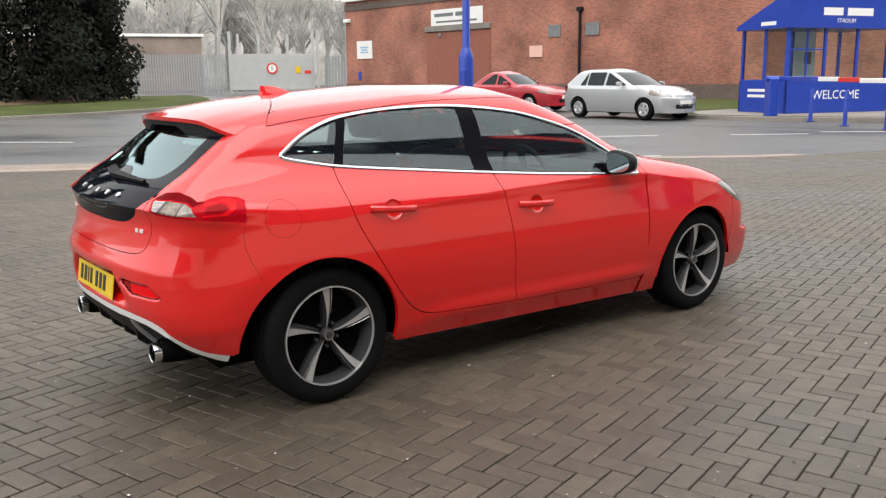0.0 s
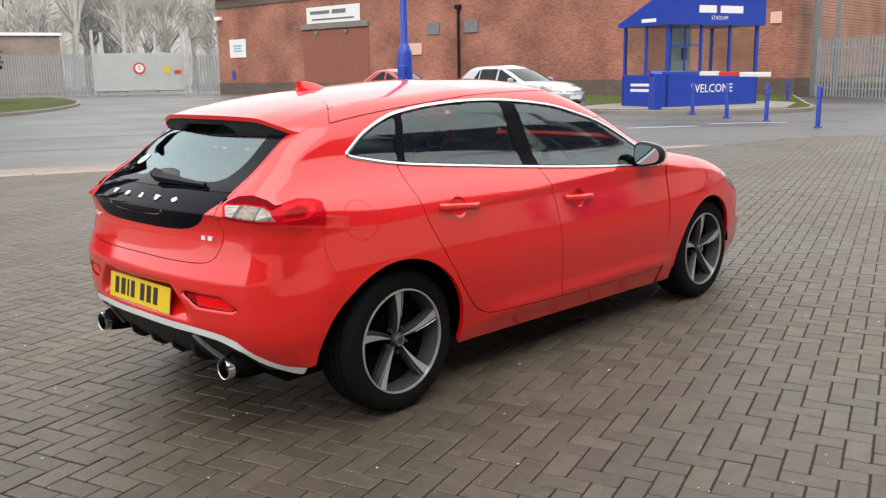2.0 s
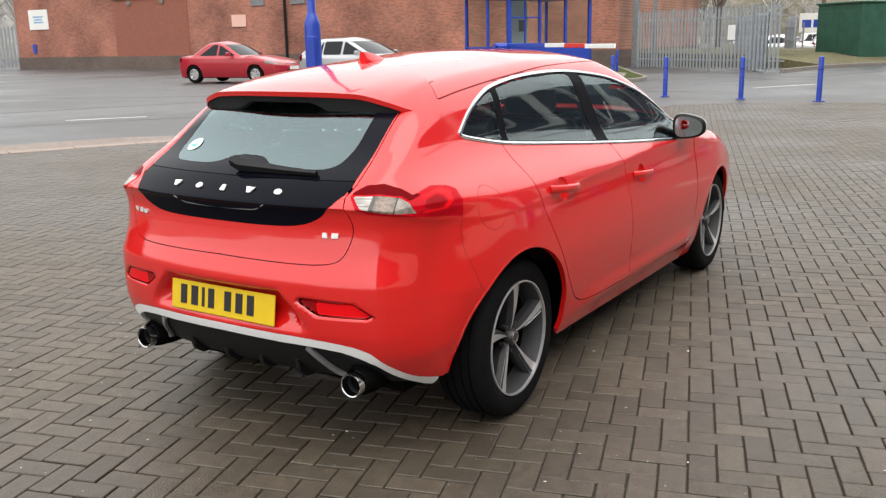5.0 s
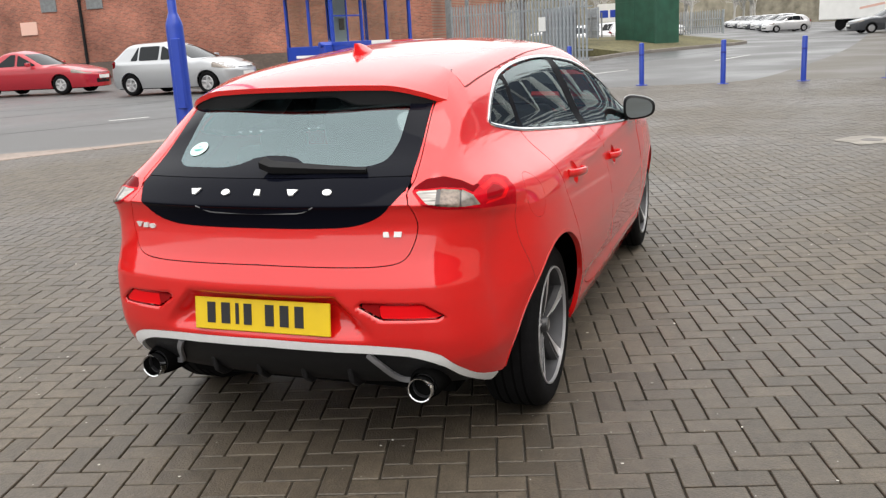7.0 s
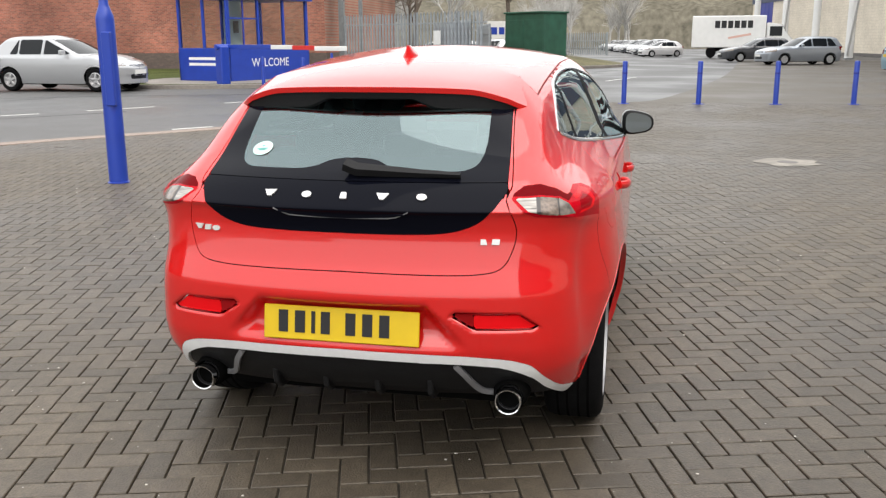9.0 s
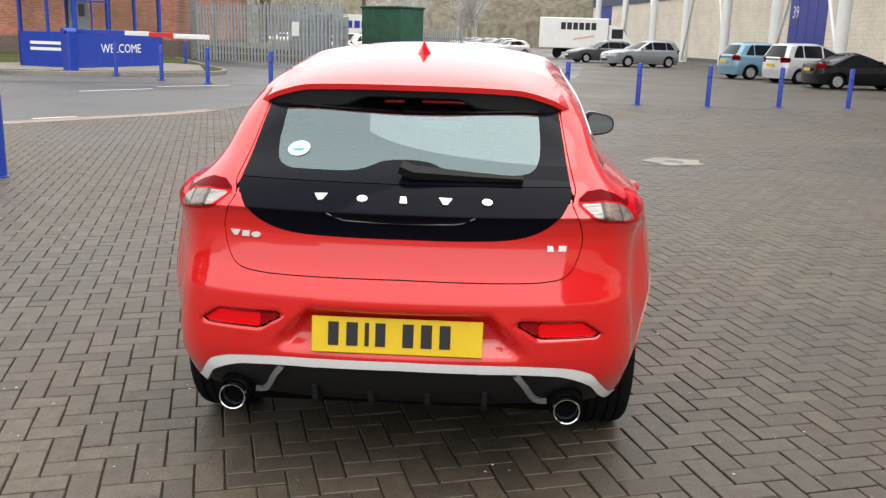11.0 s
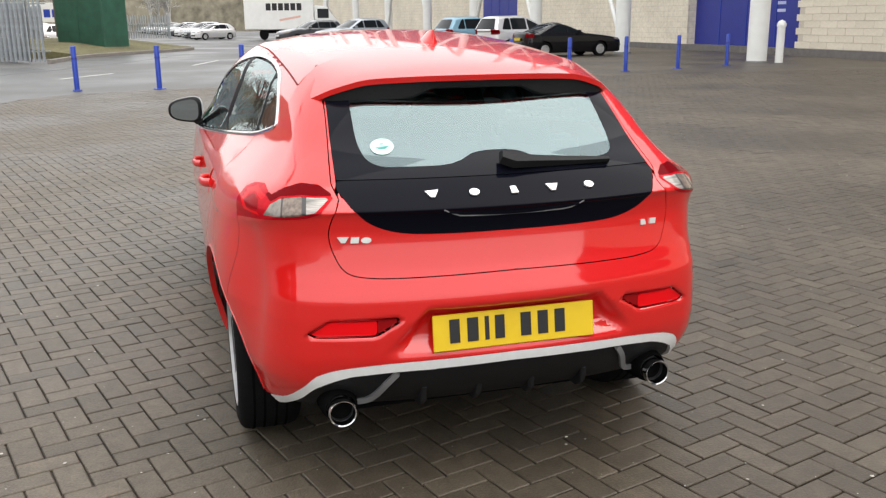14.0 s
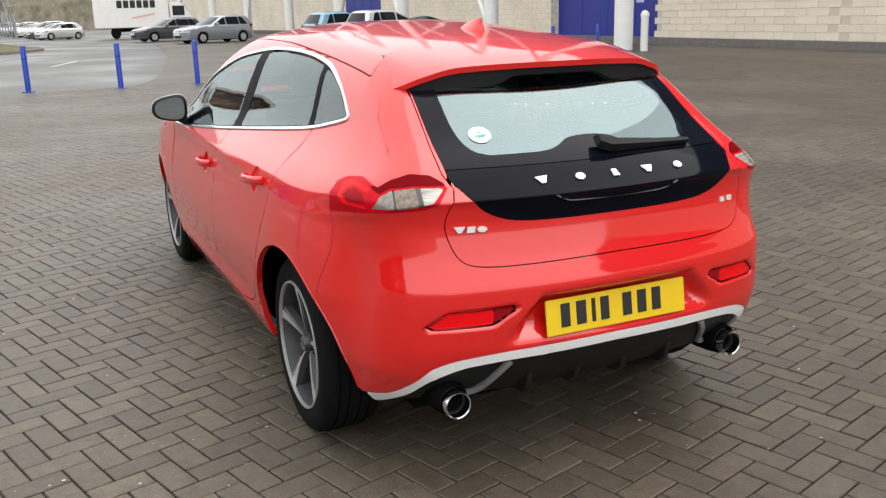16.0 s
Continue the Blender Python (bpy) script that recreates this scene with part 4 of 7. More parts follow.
def badge(y, z, w, h, kind):
    p, nn = rear_at(y, z)
    t = Vector((0, -1, 0))
    t = (t - nn * t.dot(nn)).normalized()
    u = nn.cross(t)
    if u.z < 0:
        u = -u
    bm = bmesh.new()
    shapes = {"lozenge": [((-.42, .5), (.5, .5), (.42, -.5), (-.5, -.5))],
              "wedge": [((-.5, .5), (.5, .5), (.16, -.5), (-.16, -.5))],
              "disc": [tuple((.5 * math.cos(q), .5 * math.sin(q)) for q in np.linspace(0, 2 * math.pi, 14, endpoint=False))],
              "block": [((-.34, .5), (.2, .5), (.34, -.5), (-.34, -.5))]}[kind]
    for quad in shapes:
        lo = [bm.verts.new(p + t * (a * w) + u * (b * h) + nn * 0.001) for a, b in quad]
        hi = [bm.verts.new(p + t * (a * w) + u * (b * h) + nn * 0.006) for a, b in quad]
        bm.faces.new(hi)
        n = len(quad)
        for k in range(n):
            bm.faces.new((lo[k], lo[(k + 1) % n], hi[(k + 1) % n], hi[k]))
    return bm


for yy, kind in ((0.244, "wedge"), (0.118, "disc"), (-0.006, "block"), (-0.130, "wedge"), (-0.254, "disc")):
    part("badge_block", badge(yy, 0.966, 0.040 if kind == "wedge" else 0.032, 0.025, kind), M_BADGE, gate, "small chrome badge shape")
for yy, zz, w, kind in ((0.507, 0.846, 0.034, "wedge"), (0.474, 0.845, 0.026, "lozenge"), (0.442, 0.844, 0.030, "disc"), (-0.449, 0.834, 0.030, "block"), (-0.485, 0.834, 0.026, "lozenge")):
    part("badge_block", badge(yy, zz, w, 0.017, kind), M_BADGE, gate, "small chrome badge shape")
# the grip slot in the gloss panel
bm = bmesh.new()
rows = []
for yy in np.linspace(-0.205, 0.205, 25):
    c = 0.921 - 0.014 * (1 - (yy / 0.205) ** 2)
    p, nn = rear_at(yy, c)
    rows.append([bm.verts.new(p + Vector((-0.0012, 0, 0.016 * (1 - (yy / 0.21) ** 4)))), bm.verts.new(p + Vector((-0.0025, 0, 0.0))), bm.verts.new(p + Vector((-0.0015, 0, -0.005)))])
for a, b in zip(rows, rows[1:]):
    bm.faces.new((a[0], a[1], b[1], b[0]))
    bm.faces.new((a[1], a[2], b[2], b[1]))
part("tailgate_grip", bm, M_BLACKGLOSS, gate, smooth=True)
# wiper
p0, n0 = rear_at(-0.03, 1.025)
p1, n1 = rear_at(-0.36, 1.018)
bm = bmesh.new()
sweep(bm, [p0 + n0 * 0.02 + Vector((0, 0.04, 0.02)), p0 + n0 * 0.026, p0.lerp(p1, 0.2) + n0 * 0.024, p0.lerp(p1, 0.6) + n0 * 0.017, p1 + n1 * 0.012],
      [(-0.030, -0.016), (0.020, -0.016), (0.016, 0.010), (-0.016, 0.010)], up=tuple(n0))
for v in bm.verts:
    k = min(max((p0.y - v.co.y) / 0.33, 0), 1)
    mid_l = p0.lerp(p1, k) + n0 * 0.018
    v.co = mid_l + (v.co - mid_l) * (1 - 0.62 * k)
wiper = part("rear_wiper", bm, M_BLACKPLASTIC, gate, "black rear wiper arm", smooth=True)
bm = bmesh.new()
p2, n2 = rear_at(-0.07, 1.026)
sweep(bm, [p2 + n2 * 0.008, (p2 + p1) / 2 + n2 * 0.007, p1 + n1 * 0.008], [(-0.006, -0.006), (0.006, -0.006), (0.004, 0.008), (-0.004, 0.008)], up=tuple(n0))
part("wiper_blade", bm, M_RUBBER, wiper)
ps, ns = rear_at(0.347, 1.085)
tt = Vector((0, -1, 0)) - ns * Vector((0, -1, 0)).dot(ns)
tt.normalize()
uu = tt.cross(-ns)
bm = bmesh.new()
ring = [bm.verts.new(ps + ns * 0.003 + tt * 0.036 * math.cos(a) + uu * 0.036 * math.sin(a)) for a in np.linspace(0, 2 * math.pi, 28, endpoint=False)]
bm.faces.new(ring)
sticker = part("window_sticker", bm, M_STICKER, gate, "round pale green sticker")
bm = bmesh.new()
for dz, w in ((0.010, 0.010), (-0.004, 0.040), (-0.010, 0.026)):
    q = [ps + ns * 0.0045 + tt * a * w / 2 + uu * (dz + b * 0.0022) for a, b in ((-1, -1), (1, -1), (1, 1), (-1, 1))]
    bm.faces.new([bm.verts.new(v) for v in q])
part("print_bar", bm, mat("teal_print", (0.08, 0.35, 0.32), 0.5), sticker)


# wheels
def wheel(parent, x, sg):
    w = new("wheel")
    w.parent = parent
    w.matrix_basis = pose(x, sg * 0.708, 0.318, 0, 0, 0 if sg > 0 else 180)
    w["label"] = "five-spoke alloy wheel with a black tyre"
    return w


def build_wheel(ref):
    bm = bmesh.new()
    revolve(bm, [(0.230, 0.092), (0.234, 0.102), (0.248, 0.106), (0.275, 0.106), (0.298, 0.099), (0.311, 0.086), (0.3165, 0.066), (0.318, 0.0), (0.3165, -0.07),
                 (0.308, -0.095), (0.29, -0.108), (0.25, -0.11), (0.230, -0.09), (0.230, 0.0)], 64, "y")
    part("tyre", bm, M_RUBBER, ref, smooth=True)
    # black rings laid on the tread stand for shade in its grooves
    bm = bmesh.new()
    for k in (-0.055, -0.02, 0.02, 0.055):
        revolve(bm, [(0.3181, k - 0.004), (0.3184, k + 0.004), (0.316, k + 0.004), (0.316, k - 0.004)], 64, "y")
    part("tread_groove", bm, M_DARK, ref)
    bm = bmesh.new()
    revolve(bm, [(0.2305, 0.098), (0.2295, 0.105), (0.2238, 0.1055), (0.2225, 0.09), (0.230, 0.0)], 64, "y")
    part("rim_lip", bm, M_ALLOY, ref, "bright machined rim lip", smooth=True)
    bm = bmesh.new()
    revolve(bm, [(0.2225, 0.094), (0.217, 0.07), (0.211, 0.02), (0.208, -0.08), (0.229, -0.09), (0.229, 0.0)], 64, "y")
    part("rim_barrel", bm, M_BARREL, ref, "silver inner barrel of the rim", smooth=True)
    bm = bmesh.new()
    revolve(bm, [(0.001, 0.0), (0.15, 0.0), (0.15, -0.03), (0.001, -0.03)], 40, "y")
    part("brake_disc", bm, mat("brake_disc_steel", (0.25, 0.24, 0.23), 0.4, 0.9, var=0.2, scale=50), ref, smooth=True)
    # black disc added behind the spokes for the shade inside the wheel
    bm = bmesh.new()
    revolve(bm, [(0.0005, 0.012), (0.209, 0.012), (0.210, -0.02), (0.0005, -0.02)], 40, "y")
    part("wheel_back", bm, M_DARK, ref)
    for k in range(5):
        a0 = 2 * math.pi * k / 5 + math.pi / 2 - 0.06
        face, flank = bmesh.new(), bmesh.new()
        rr = []
        for i in range(9):
            f = i / 8
            r = 0.028 + (0.2215 - 0.028) * f
            a = a0 + 0.16 * (1 - f)
            er, et = Vector((math.cos(a), 0, math.sin(a))), Vector((-math.sin(a), 0, math.cos(a)))
            lift = 0.062 + 0.032 * f ** 0.7
            c = er * r + Vector((0, lift, 0))
            up = Vector((0, 1, 0))
            b0 = -0.006 - 0.016 * f ** 1.3               # the bright blade: a point at the hub, broad at the rim
            b1 = -0.004 + 0.019 * f ** 1.3
            g0, g1 = b1 + 0.004 + 0.005 * f, b1 + 0.007 + 0.008 * f
            rr.append([c + et * q + up * h for q, h in ((b0 - 0.007, -0.024), (b0, -0.001), (b1, 0.0), (g0, -0.008), (g1, -0.003), (g1 + 0.007, -0.026), (g1 + 0.004, -0.055), (b0 - 0.004, -0.055))])
        fr = [[flank.verts.new(v) for v in p] for p in rr]
        for p, q in zip(fr, fr[1:]):
            for j in range(8):
                flank.faces.new((p[j], p[(j + 1) % 8], q[(j + 1) % 8], q[j]))
        for u0, u1, first in ((1, 2, 0), (3, 4, 3)):     # machined blade, and a thin machined edge beside the groove
            strip = []
            for p in rr[first:]:
                a_, b_ = (p[1], p[2]) if u0 == 1 else (p[4].lerp(p[3], 0.3), p[4])
                strip.append([face.verts.new(v + Vector((0, 0.0012, 0))) for v in (a_, b_)] + [face.verts.new(v - Vector((0, 0.003, 0))) for v in (b_, a_)])
            for p, q in zip(strip, strip[1:]):
                for j in range(4):
                    face.faces.new((p[j], p[(j + 1) % 4], q[(j + 1) % 4], q[j]))
        sp = part("spoke", flank, M_DARKALLOY, ref, "dark grey spoke with a machined blade")
        part("machined_face", face, M_ALLOY, sp)
    bm = bmesh.new()
    revolve(bm, [(0.0005, 0.084), (0.026, 0.083), (0.031, 0.077), (0.034, 0.05), (0.0005, 0.05)], 28, "y")
    cap = part("centre_cap", bm, M_DARKALLOY, ref, smooth=True)
    bm = bmesh.new()
    revolve(bm, [(0.019, 0.0845), (0.023, 0.0848), (0.023, 0.083), (0.019, 0.083)], 28, "y")
    part("cap_ring", bm, M_CHROME, cap, smooth=True)
    for k in range(5):
        a = 2 * math.pi * (k + 0.5) / 5 + math.pi / 2
        bm = bmesh.new()
        cyl(bm, (0.056 * math.cos(a), 0.045, 0.056 * math.sin(a)), (0.056 * math.cos(a), 0.066, 0.056 * math.sin(a)), 0.009, 0.008, 6)
        part("wheel_bolt", bm, M_DARKALLOY, ref)


w_ref = wheel(car, 0.0, -1)
build_wheel(w_ref)
for x, sg in ((2.647, -1), (0.0, 1), (2.647, 1)):
    w = wheel(car, x, sg)
    for ch in w_ref.children:
        c = on_shared(ch.name.split(".")[0], ch.data, ch.matrix_basis.copy(), w)
        if "label" in ch:
            c["label"] = ch["label"]
        for cc in ch.children:
            on_shared(cc.name.split(".")[0], cc.data, cc.matrix_basis.copy(), c)

# wells and underside, their shade put into a near-black colour
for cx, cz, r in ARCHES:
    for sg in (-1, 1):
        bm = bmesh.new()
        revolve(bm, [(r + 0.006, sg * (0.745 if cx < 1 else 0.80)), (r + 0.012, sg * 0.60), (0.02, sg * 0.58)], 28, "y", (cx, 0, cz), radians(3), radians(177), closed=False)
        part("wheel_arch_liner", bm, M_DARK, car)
        bm = bmesh.new()
        pts = []
        for a in np.linspace(radians(-8 if cx < 1 else 2), radians(181 if cx < 1 else 184), 40):
            pts.append((cx + (r + 0.001) * math.cos(a), cz + (r + 0.001) * math.sin(a)))
        P = np.array(pts)
        o = np.zeros(len(P))
        px, py, pz = cast(car_field, (P[:, 0], o, P[:, 1]), (o, o + sg, o))
        sweep(bm, [(a, b - sg * 0.008, c) for a, b, c in zip(px, py, pz)], [(-0.005, -0.012), (0.005, -0.012), (0.004, 0.009), (-0.004, 0.009)], up=(0, sg, 0))
        part("arch_lip", bm, M_RED, car, smooth=True)
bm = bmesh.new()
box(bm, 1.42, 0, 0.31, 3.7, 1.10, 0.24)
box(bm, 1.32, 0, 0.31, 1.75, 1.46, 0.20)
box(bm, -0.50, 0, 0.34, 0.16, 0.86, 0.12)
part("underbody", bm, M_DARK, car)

# cabin
panel("cabin_lining", net_wrap(lambda x, y, z: car_field(x, y, z) + 0.07, -3.9, 3.9, 0.4, 1.0, 0.06, 0.05), lambda x, y, z: np.maximum(np.maximum(z - (0.96 - 0.02 * x + 0.02 * (x < 0.3)), 0.42 - z), x - 2.2), M_CABIN, car, depth=0)
panel("headlining", net_top(lambda x, y, z: car_field(x, y, z) + 0.035, -0.1, 1.5, -0.5, 0.5, 0.05, 0.05), lambda x, y, z: np.maximum(np.abs(y) - 0.49, x - 1.45), mat("pale_headlining", (0.25, 0.24, 0.23), 0.9), car, depth=0)


def seat(x, y, wd=0.5):
    s = new("front_seat")
    s.parent = car
    s.matrix_basis = pose(x, y, 0)
    part("cushion", boxm(0.2, 0, 0.47, 0.5, wd, 0.18, 0.06, seg=3), M_SEAT, s, smooth=True)
    part("backrest", boxm(0, 0, 0.31, 0.14, wd * 0.96, 0.60, 0.055, pose(-0.1, 0, 0.5, 0, -16, 0), 3), M_SEAT, s, smooth=True)
    part("headrest", boxm(0, 0, 0.71, 0.10, 0.27, 0.17, 0.045, pose(-0.1, 0, 0.5, 0, -14, 0), 3), M_SEAT, s, smooth=True)


for y in (-0.37, 0.37):
    seat(1.22, y)
bench = new("rear_bench")
bench.parent = car
part("cushion", boxm(0.50, 0, 0.50, 0.5, 1.25, 0.17, 0.05, seg=2), M_SEAT, bench, smooth=True)
part("backrest", boxm(0.16, 0, 0.76, 0.14, 1.25, 0.50, 0.05, seg=2), M_SEAT, bench, smooth=True)
for y in (-0.38, 0.0, 0.38):
    part("headrest", boxm(0.13, y, 1.03, 0.09, 0.22, 0.11, 0.04, seg=2), M_SEAT, bench, smooth=True)
part("dashboard", boxm(1.98, 0, 0.84, 0.42, 1.34, 0.22, 0.06, seg=2), M_CABIN, car, smooth=True)
bm = bmesh.new()
sw = pose(1.60, -0.37, 0.90, 0, 66, 0)
revolve(bm, [(0.185 + 0.015 * math.cos(a), 0.015 * math.sin(a)) for a in np.linspace(0, 2 * math.pi, 8, endpoint=False)], 32, "z")
box(bm, 0, 0, 0, 0.10, 0.34, 0.02, 0.005)
box(bm, -0.06, 0, 0, 0.2, 0.05, 0.02, 0.005)
bmesh.ops.transform(bm, matrix=sw, verts=bm.verts)
part("steering_wheel", bm, M_CABIN, car, "dark steering wheel", smooth=True)
bm = bmesh.new()
box(bm, 1.52, 0, 1.27, 0.03, 0.22, 0.06, 0.015)
part("interior_mirror", bm, M_CABIN, car)

# door mirrors
def mirror_shape(c, d, sg):
    """A rounded outline, lower at its outer end."""
    k = lambda q: math.copysign(abs(q) ** 0.66, q)
    y, z = k(c), k(d)
    out = y * sg
    return y * 0.087, z * (0.063 - 0.010 * out) - 0.006 * out * (1 if z > 0 else -0.4)


for sg in (-1, 1):
    m = pose(1.80, sg * 0.900, 0.990 if sg < 0 else 1.010, 0, 0, -sg * 8)

    def shell(depth_front, depth_back, grow, x_from=-2.0):
        bm = bmesh.new()
        bmesh.ops.create_uvsphere(bm, u_segments=32, v_segments=18, radius=1)
        for v in bm.verts:
            x, y, z = v.co
            x = max(x, x_from)
            yy, zz = mirror_shape(y, z, sg)
            v.co = (x * (depth_front if x > 0 else depth_back), yy * grow, zz * grow)
        bmesh.ops.transform(bm, matrix=m, verts=bm.verts)
        return bm
    mirror = part("door_mirror", shell(0.10, 0.022, 1.0), M_BLACKPLASTIC, car, "black door mirror with a satin silver cap", smooth=True)
    part("mirror_cap", shell(0.106, 0.02, 1.015, 0.42), M_SATIN, mirror, "satin silver mirror cap", smooth=True)
    bm = bmesh.new()
    bm.faces.new([bm.verts.new((-0.0235, *[q * 0.82 for q in mirror_shape(math.cos(a), math.sin(a), sg)])) for a in np.linspace(0, 2 * math.pi, 48, endpoint=False)])
    bmesh.ops.transform(bm, matrix=m, verts=bm.verts)
    part("mirror_glass", bm, M_MIRROR, mirror, "mirror glass")
    bm = bmesh.new()
    box(bm, 1.83, sg * 0.808, 0.945, 0.07, 0.10, 0.03, 0.01)
    part("mirror_foot", bm, M_BLACKPLASTIC, mirror)


# ---- ground ----
def node_mat(name):
    m = bpy.data.materials.new(name)
    m.use_nodes = True
    n, l = m.node_tree.nodes, m.node_tree.links
    return m, n, l, n["Principled BSDF"]


def brick_mat(name, c1, c2, mortar, bw, bh, msize, rough=0.85, swap=False, bump=0.3, stain=0.25):
    """Courses of bricks or blocks by a brick pattern at true size, with stains."""
    m, n, l, b = node_mat(name)
    co = n.new("ShaderNodeTexCoord")
    sep = n.new("ShaderNodeSeparateXYZ")
    l.new(co.outputs["Object"], sep.inputs[0])
    cb = n.new("ShaderNodeCombineXYZ")
    l.new(sep.outputs[0], cb.inputs[0])
    l.new(sep.outputs[2], cb.inputs[1])
    br = n.new("ShaderNodeTexBrick")
    br.inputs["Scale"].default_value = 1.0
    br.inputs["Brick Width"].default_value = bw
    br.inputs["Row Height"].default_value = bh
    br.inputs["Mortar Size"].default_value = msize
    br.inputs["Color1"].default_value = (*c1, 1)
    br.inputs["Color2"].default_value = (*c2, 1)
    br.inputs["Mortar"].default_value = (*mortar, 1)
    br.inputs["Bias"].default_value = 0.0
    l.new(cb.outputs[0], br.inputs["Vector"])
    t = n.new("ShaderNodeTexNoise")
    t.inputs["Scale"].default_value = 0.35
    t.inputs["Detail"].default_value = 8
    l.new(co.outputs["Object"], t.inputs["Vector"])
    t2 = n.new("ShaderNodeTexNoise")
    t2.inputs["Scale"].default_value = 7
    t2.inputs["Detail"].default_value = 4
    l.new(co.outputs["Object"], t2.inputs["Vector"])
    last = br.outputs["Color"]
    for tx, amt in ((t, stain), (t2, 0.10)):
        mr = n.new("ShaderNodeMapRange")
        mr.inputs[1].default_value, mr.inputs[2].default_value = 0.3, 0.7
        mr.inputs[3].default_value, mr.inputs[4].default_value = 1 - amt, 1 + amt
        l.new(tx.outputs[0], mr.inputs[0])
        vm = n.new("ShaderNodeVectorMath")
        vm.operation = "SCALE"
        l.new(last, vm.inputs[0])
        l.new(mr.outputs[0], vm.inputs[3])
        last = vm.outputs[0]
    l.new(last, b.inputs["Base Color"])
    b.inputs["Roughness"].default_value = rough
    bp = n.new("ShaderNodeBump")
    bp.inputs["Strength"].default_value = bump
    bp.inputs["Distance"].default_value = 0.01
    bp.invert = True
    l.new(br.outputs["Fac"], bp.inputs["Height"])
    l.new(bp.outputs[0], b.inputs["Normal"])
    return m


def wet_mat(name, dry, wet, scale, rough_dry, rough_wet, grain=90.0, bump=0.25, speck=0.0, rand=0.0, mottle=0.0):
    """Ground that is damp in broad patches: darker and glossier where wet."""
    m, n, l, b = node_mat(name)
    geo_n = n.new("ShaderNodeNewGeometry")
    t = n.new("ShaderNodeTexNoise")
    t.inputs["Scale"].default_value = scale
    t.inputs["Detail"].default_value = 5
    l.new(geo_n.outputs["Position"], t.inputs["Vector"])
    mr = n.new("ShaderNodeMapRange")
    mr.inputs[1].default_value, mr.inputs[2].default_value = 0.40, 0.62
    l.new(t.outputs[0], mr.inputs[0])
    mx = n.new("ShaderNodeMix")
    mx.data_type = "RGBA"
    mx.inputs[6].default_value, mx.inputs[7].default_value = (*dry, 1), (*wet, 1)
    l.new(mr.outputs[0], mx.inputs[0])
    g = n.new("ShaderNodeTexNoise")
    g.inputs["Scale"].default_value = grain
    g.inputs["Detail"].default_value = 4
    l.new(geo_n.outputs["Position"], g.inputs["Vector"])
    gr = n.new("ShaderNodeMapRange")
    gr.inputs[1].default_value, gr.inputs[2].default_value = 0.25, 0.75
    gr.inputs[3].default_value, gr.inputs[4].default_value = 0.72, 1.28
    l.new(g.outputs[0], gr.inputs[0])
    vm = n.new("ShaderNodeVectorMath")
    vm.operation = "SCALE"
    l.new(mx.outputs[2], vm.inputs[0])
    l.new(gr.outputs[0], vm.inputs[3])
    last = vm.outputs[0]
    if mottle:                                         # worn and mossy blotches within each block
        mo = n.new("ShaderNodeTexNoise")
        mo.inputs["Scale"].default_value = mottle
        mo.inputs["Detail"].default_value = 6
        mo.inputs["Roughness"].default_value = 0.65
        l.new(geo_n.outputs["Position"], mo.inputs["Vector"])
        mm = n.new("ShaderNodeMapRange")
        mm.inputs[1].default_value, mm.inputs[2].default_value = 0.3, 0.7
        mm.inputs[3].default_value, mm.inputs[4].default_value = 0.74, 1.26
        l.new(mo.outputs[0], mm.inputs[0])
        v3 = n.new("ShaderNodeVectorMath")
        v3.operation = "SCALE"
        l.new(last, v3.inputs[0])
        l.new(mm.outputs[0], v3.inputs[3])
        last = v3.outputs[0]
    if rand:
        src = n.new("ShaderNodeObjectInfo").outputs["Random"] if rand > 0 else geo_n.outputs["Random Per Island"]
        rr = n.new("ShaderNodeMapRange")
        rr.inputs[3].default_value, rr.inputs[4].default_value = 1 - abs(rand), 1 + abs(rand)
        l.new(src, rr.inputs[0])
        v2 = n.new("ShaderNodeVectorMath")
        v2.operation = "SCALE"
        l.new(last, v2.inputs[0])
        l.new(rr.outputs[0], v2.inputs[3])
        last = v2.outputs[0]
    if speck:
        vo = n.new("ShaderNodeTexVoronoi")
        vo.inputs["Scale"].default_value = 13.0
        l.new(geo_n.outputs["Position"], vo.inputs["Vector"])
        sp = n.new("ShaderNodeMapRange")
        sp.inputs[1].default_value, sp.inputs[2].default_value = 0.045, 0.02
        sp.inputs[3].default_value, sp.inputs[4].default_value = 0, speck
        l.new(vo.outputs["Distance"], sp.inputs[0])
        m2 = n.new("ShaderNodeMix")
        m2.data_type = "RGBA"
        m2.inputs[7].default_value = (0.5, 0.49, 0.46, 1)
        l.new(sp.outputs[0], m2.inputs[0])
        l.new(last, m2.inputs[6])
        last = m2.outputs[2]
    l.new(last, b.inputs["Base Color"])
    ro = n.new("ShaderNodeMapRange")
    ro.inputs[3].default_value, ro.inputs[4].default_value = rough_dry, rough_wet
    l.new(mr.outputs[0], ro.inputs[0])
    l.new(ro.outputs[0], b.inputs["Roughness"])
    bp = n.new("ShaderNodeBump")
    bp.inputs["Strength"].default_value = bump
    bp.inputs["Distance"].default_value = 0.006
    l.new(g.outputs[0], bp.inputs["Height"])
    l.new(bp.outputs[0], b.inputs["Normal"])
    return m


M_ASPHALT = wet_mat("damp_asphalt", (0.082, 0.080, 0.079), (0.046, 0.046, 0.047), 0.22, 0.62, 0.36, 60, 0.3)
M_PAVER = wet_mat("grey_brown_block_paver", (0.081, 0.0655, 0.0465), (0.056, 0.0445, 0.0315), 0.35, 0.60, 0.43, 120, 0.5, 0.9, 0.20, 16.0)
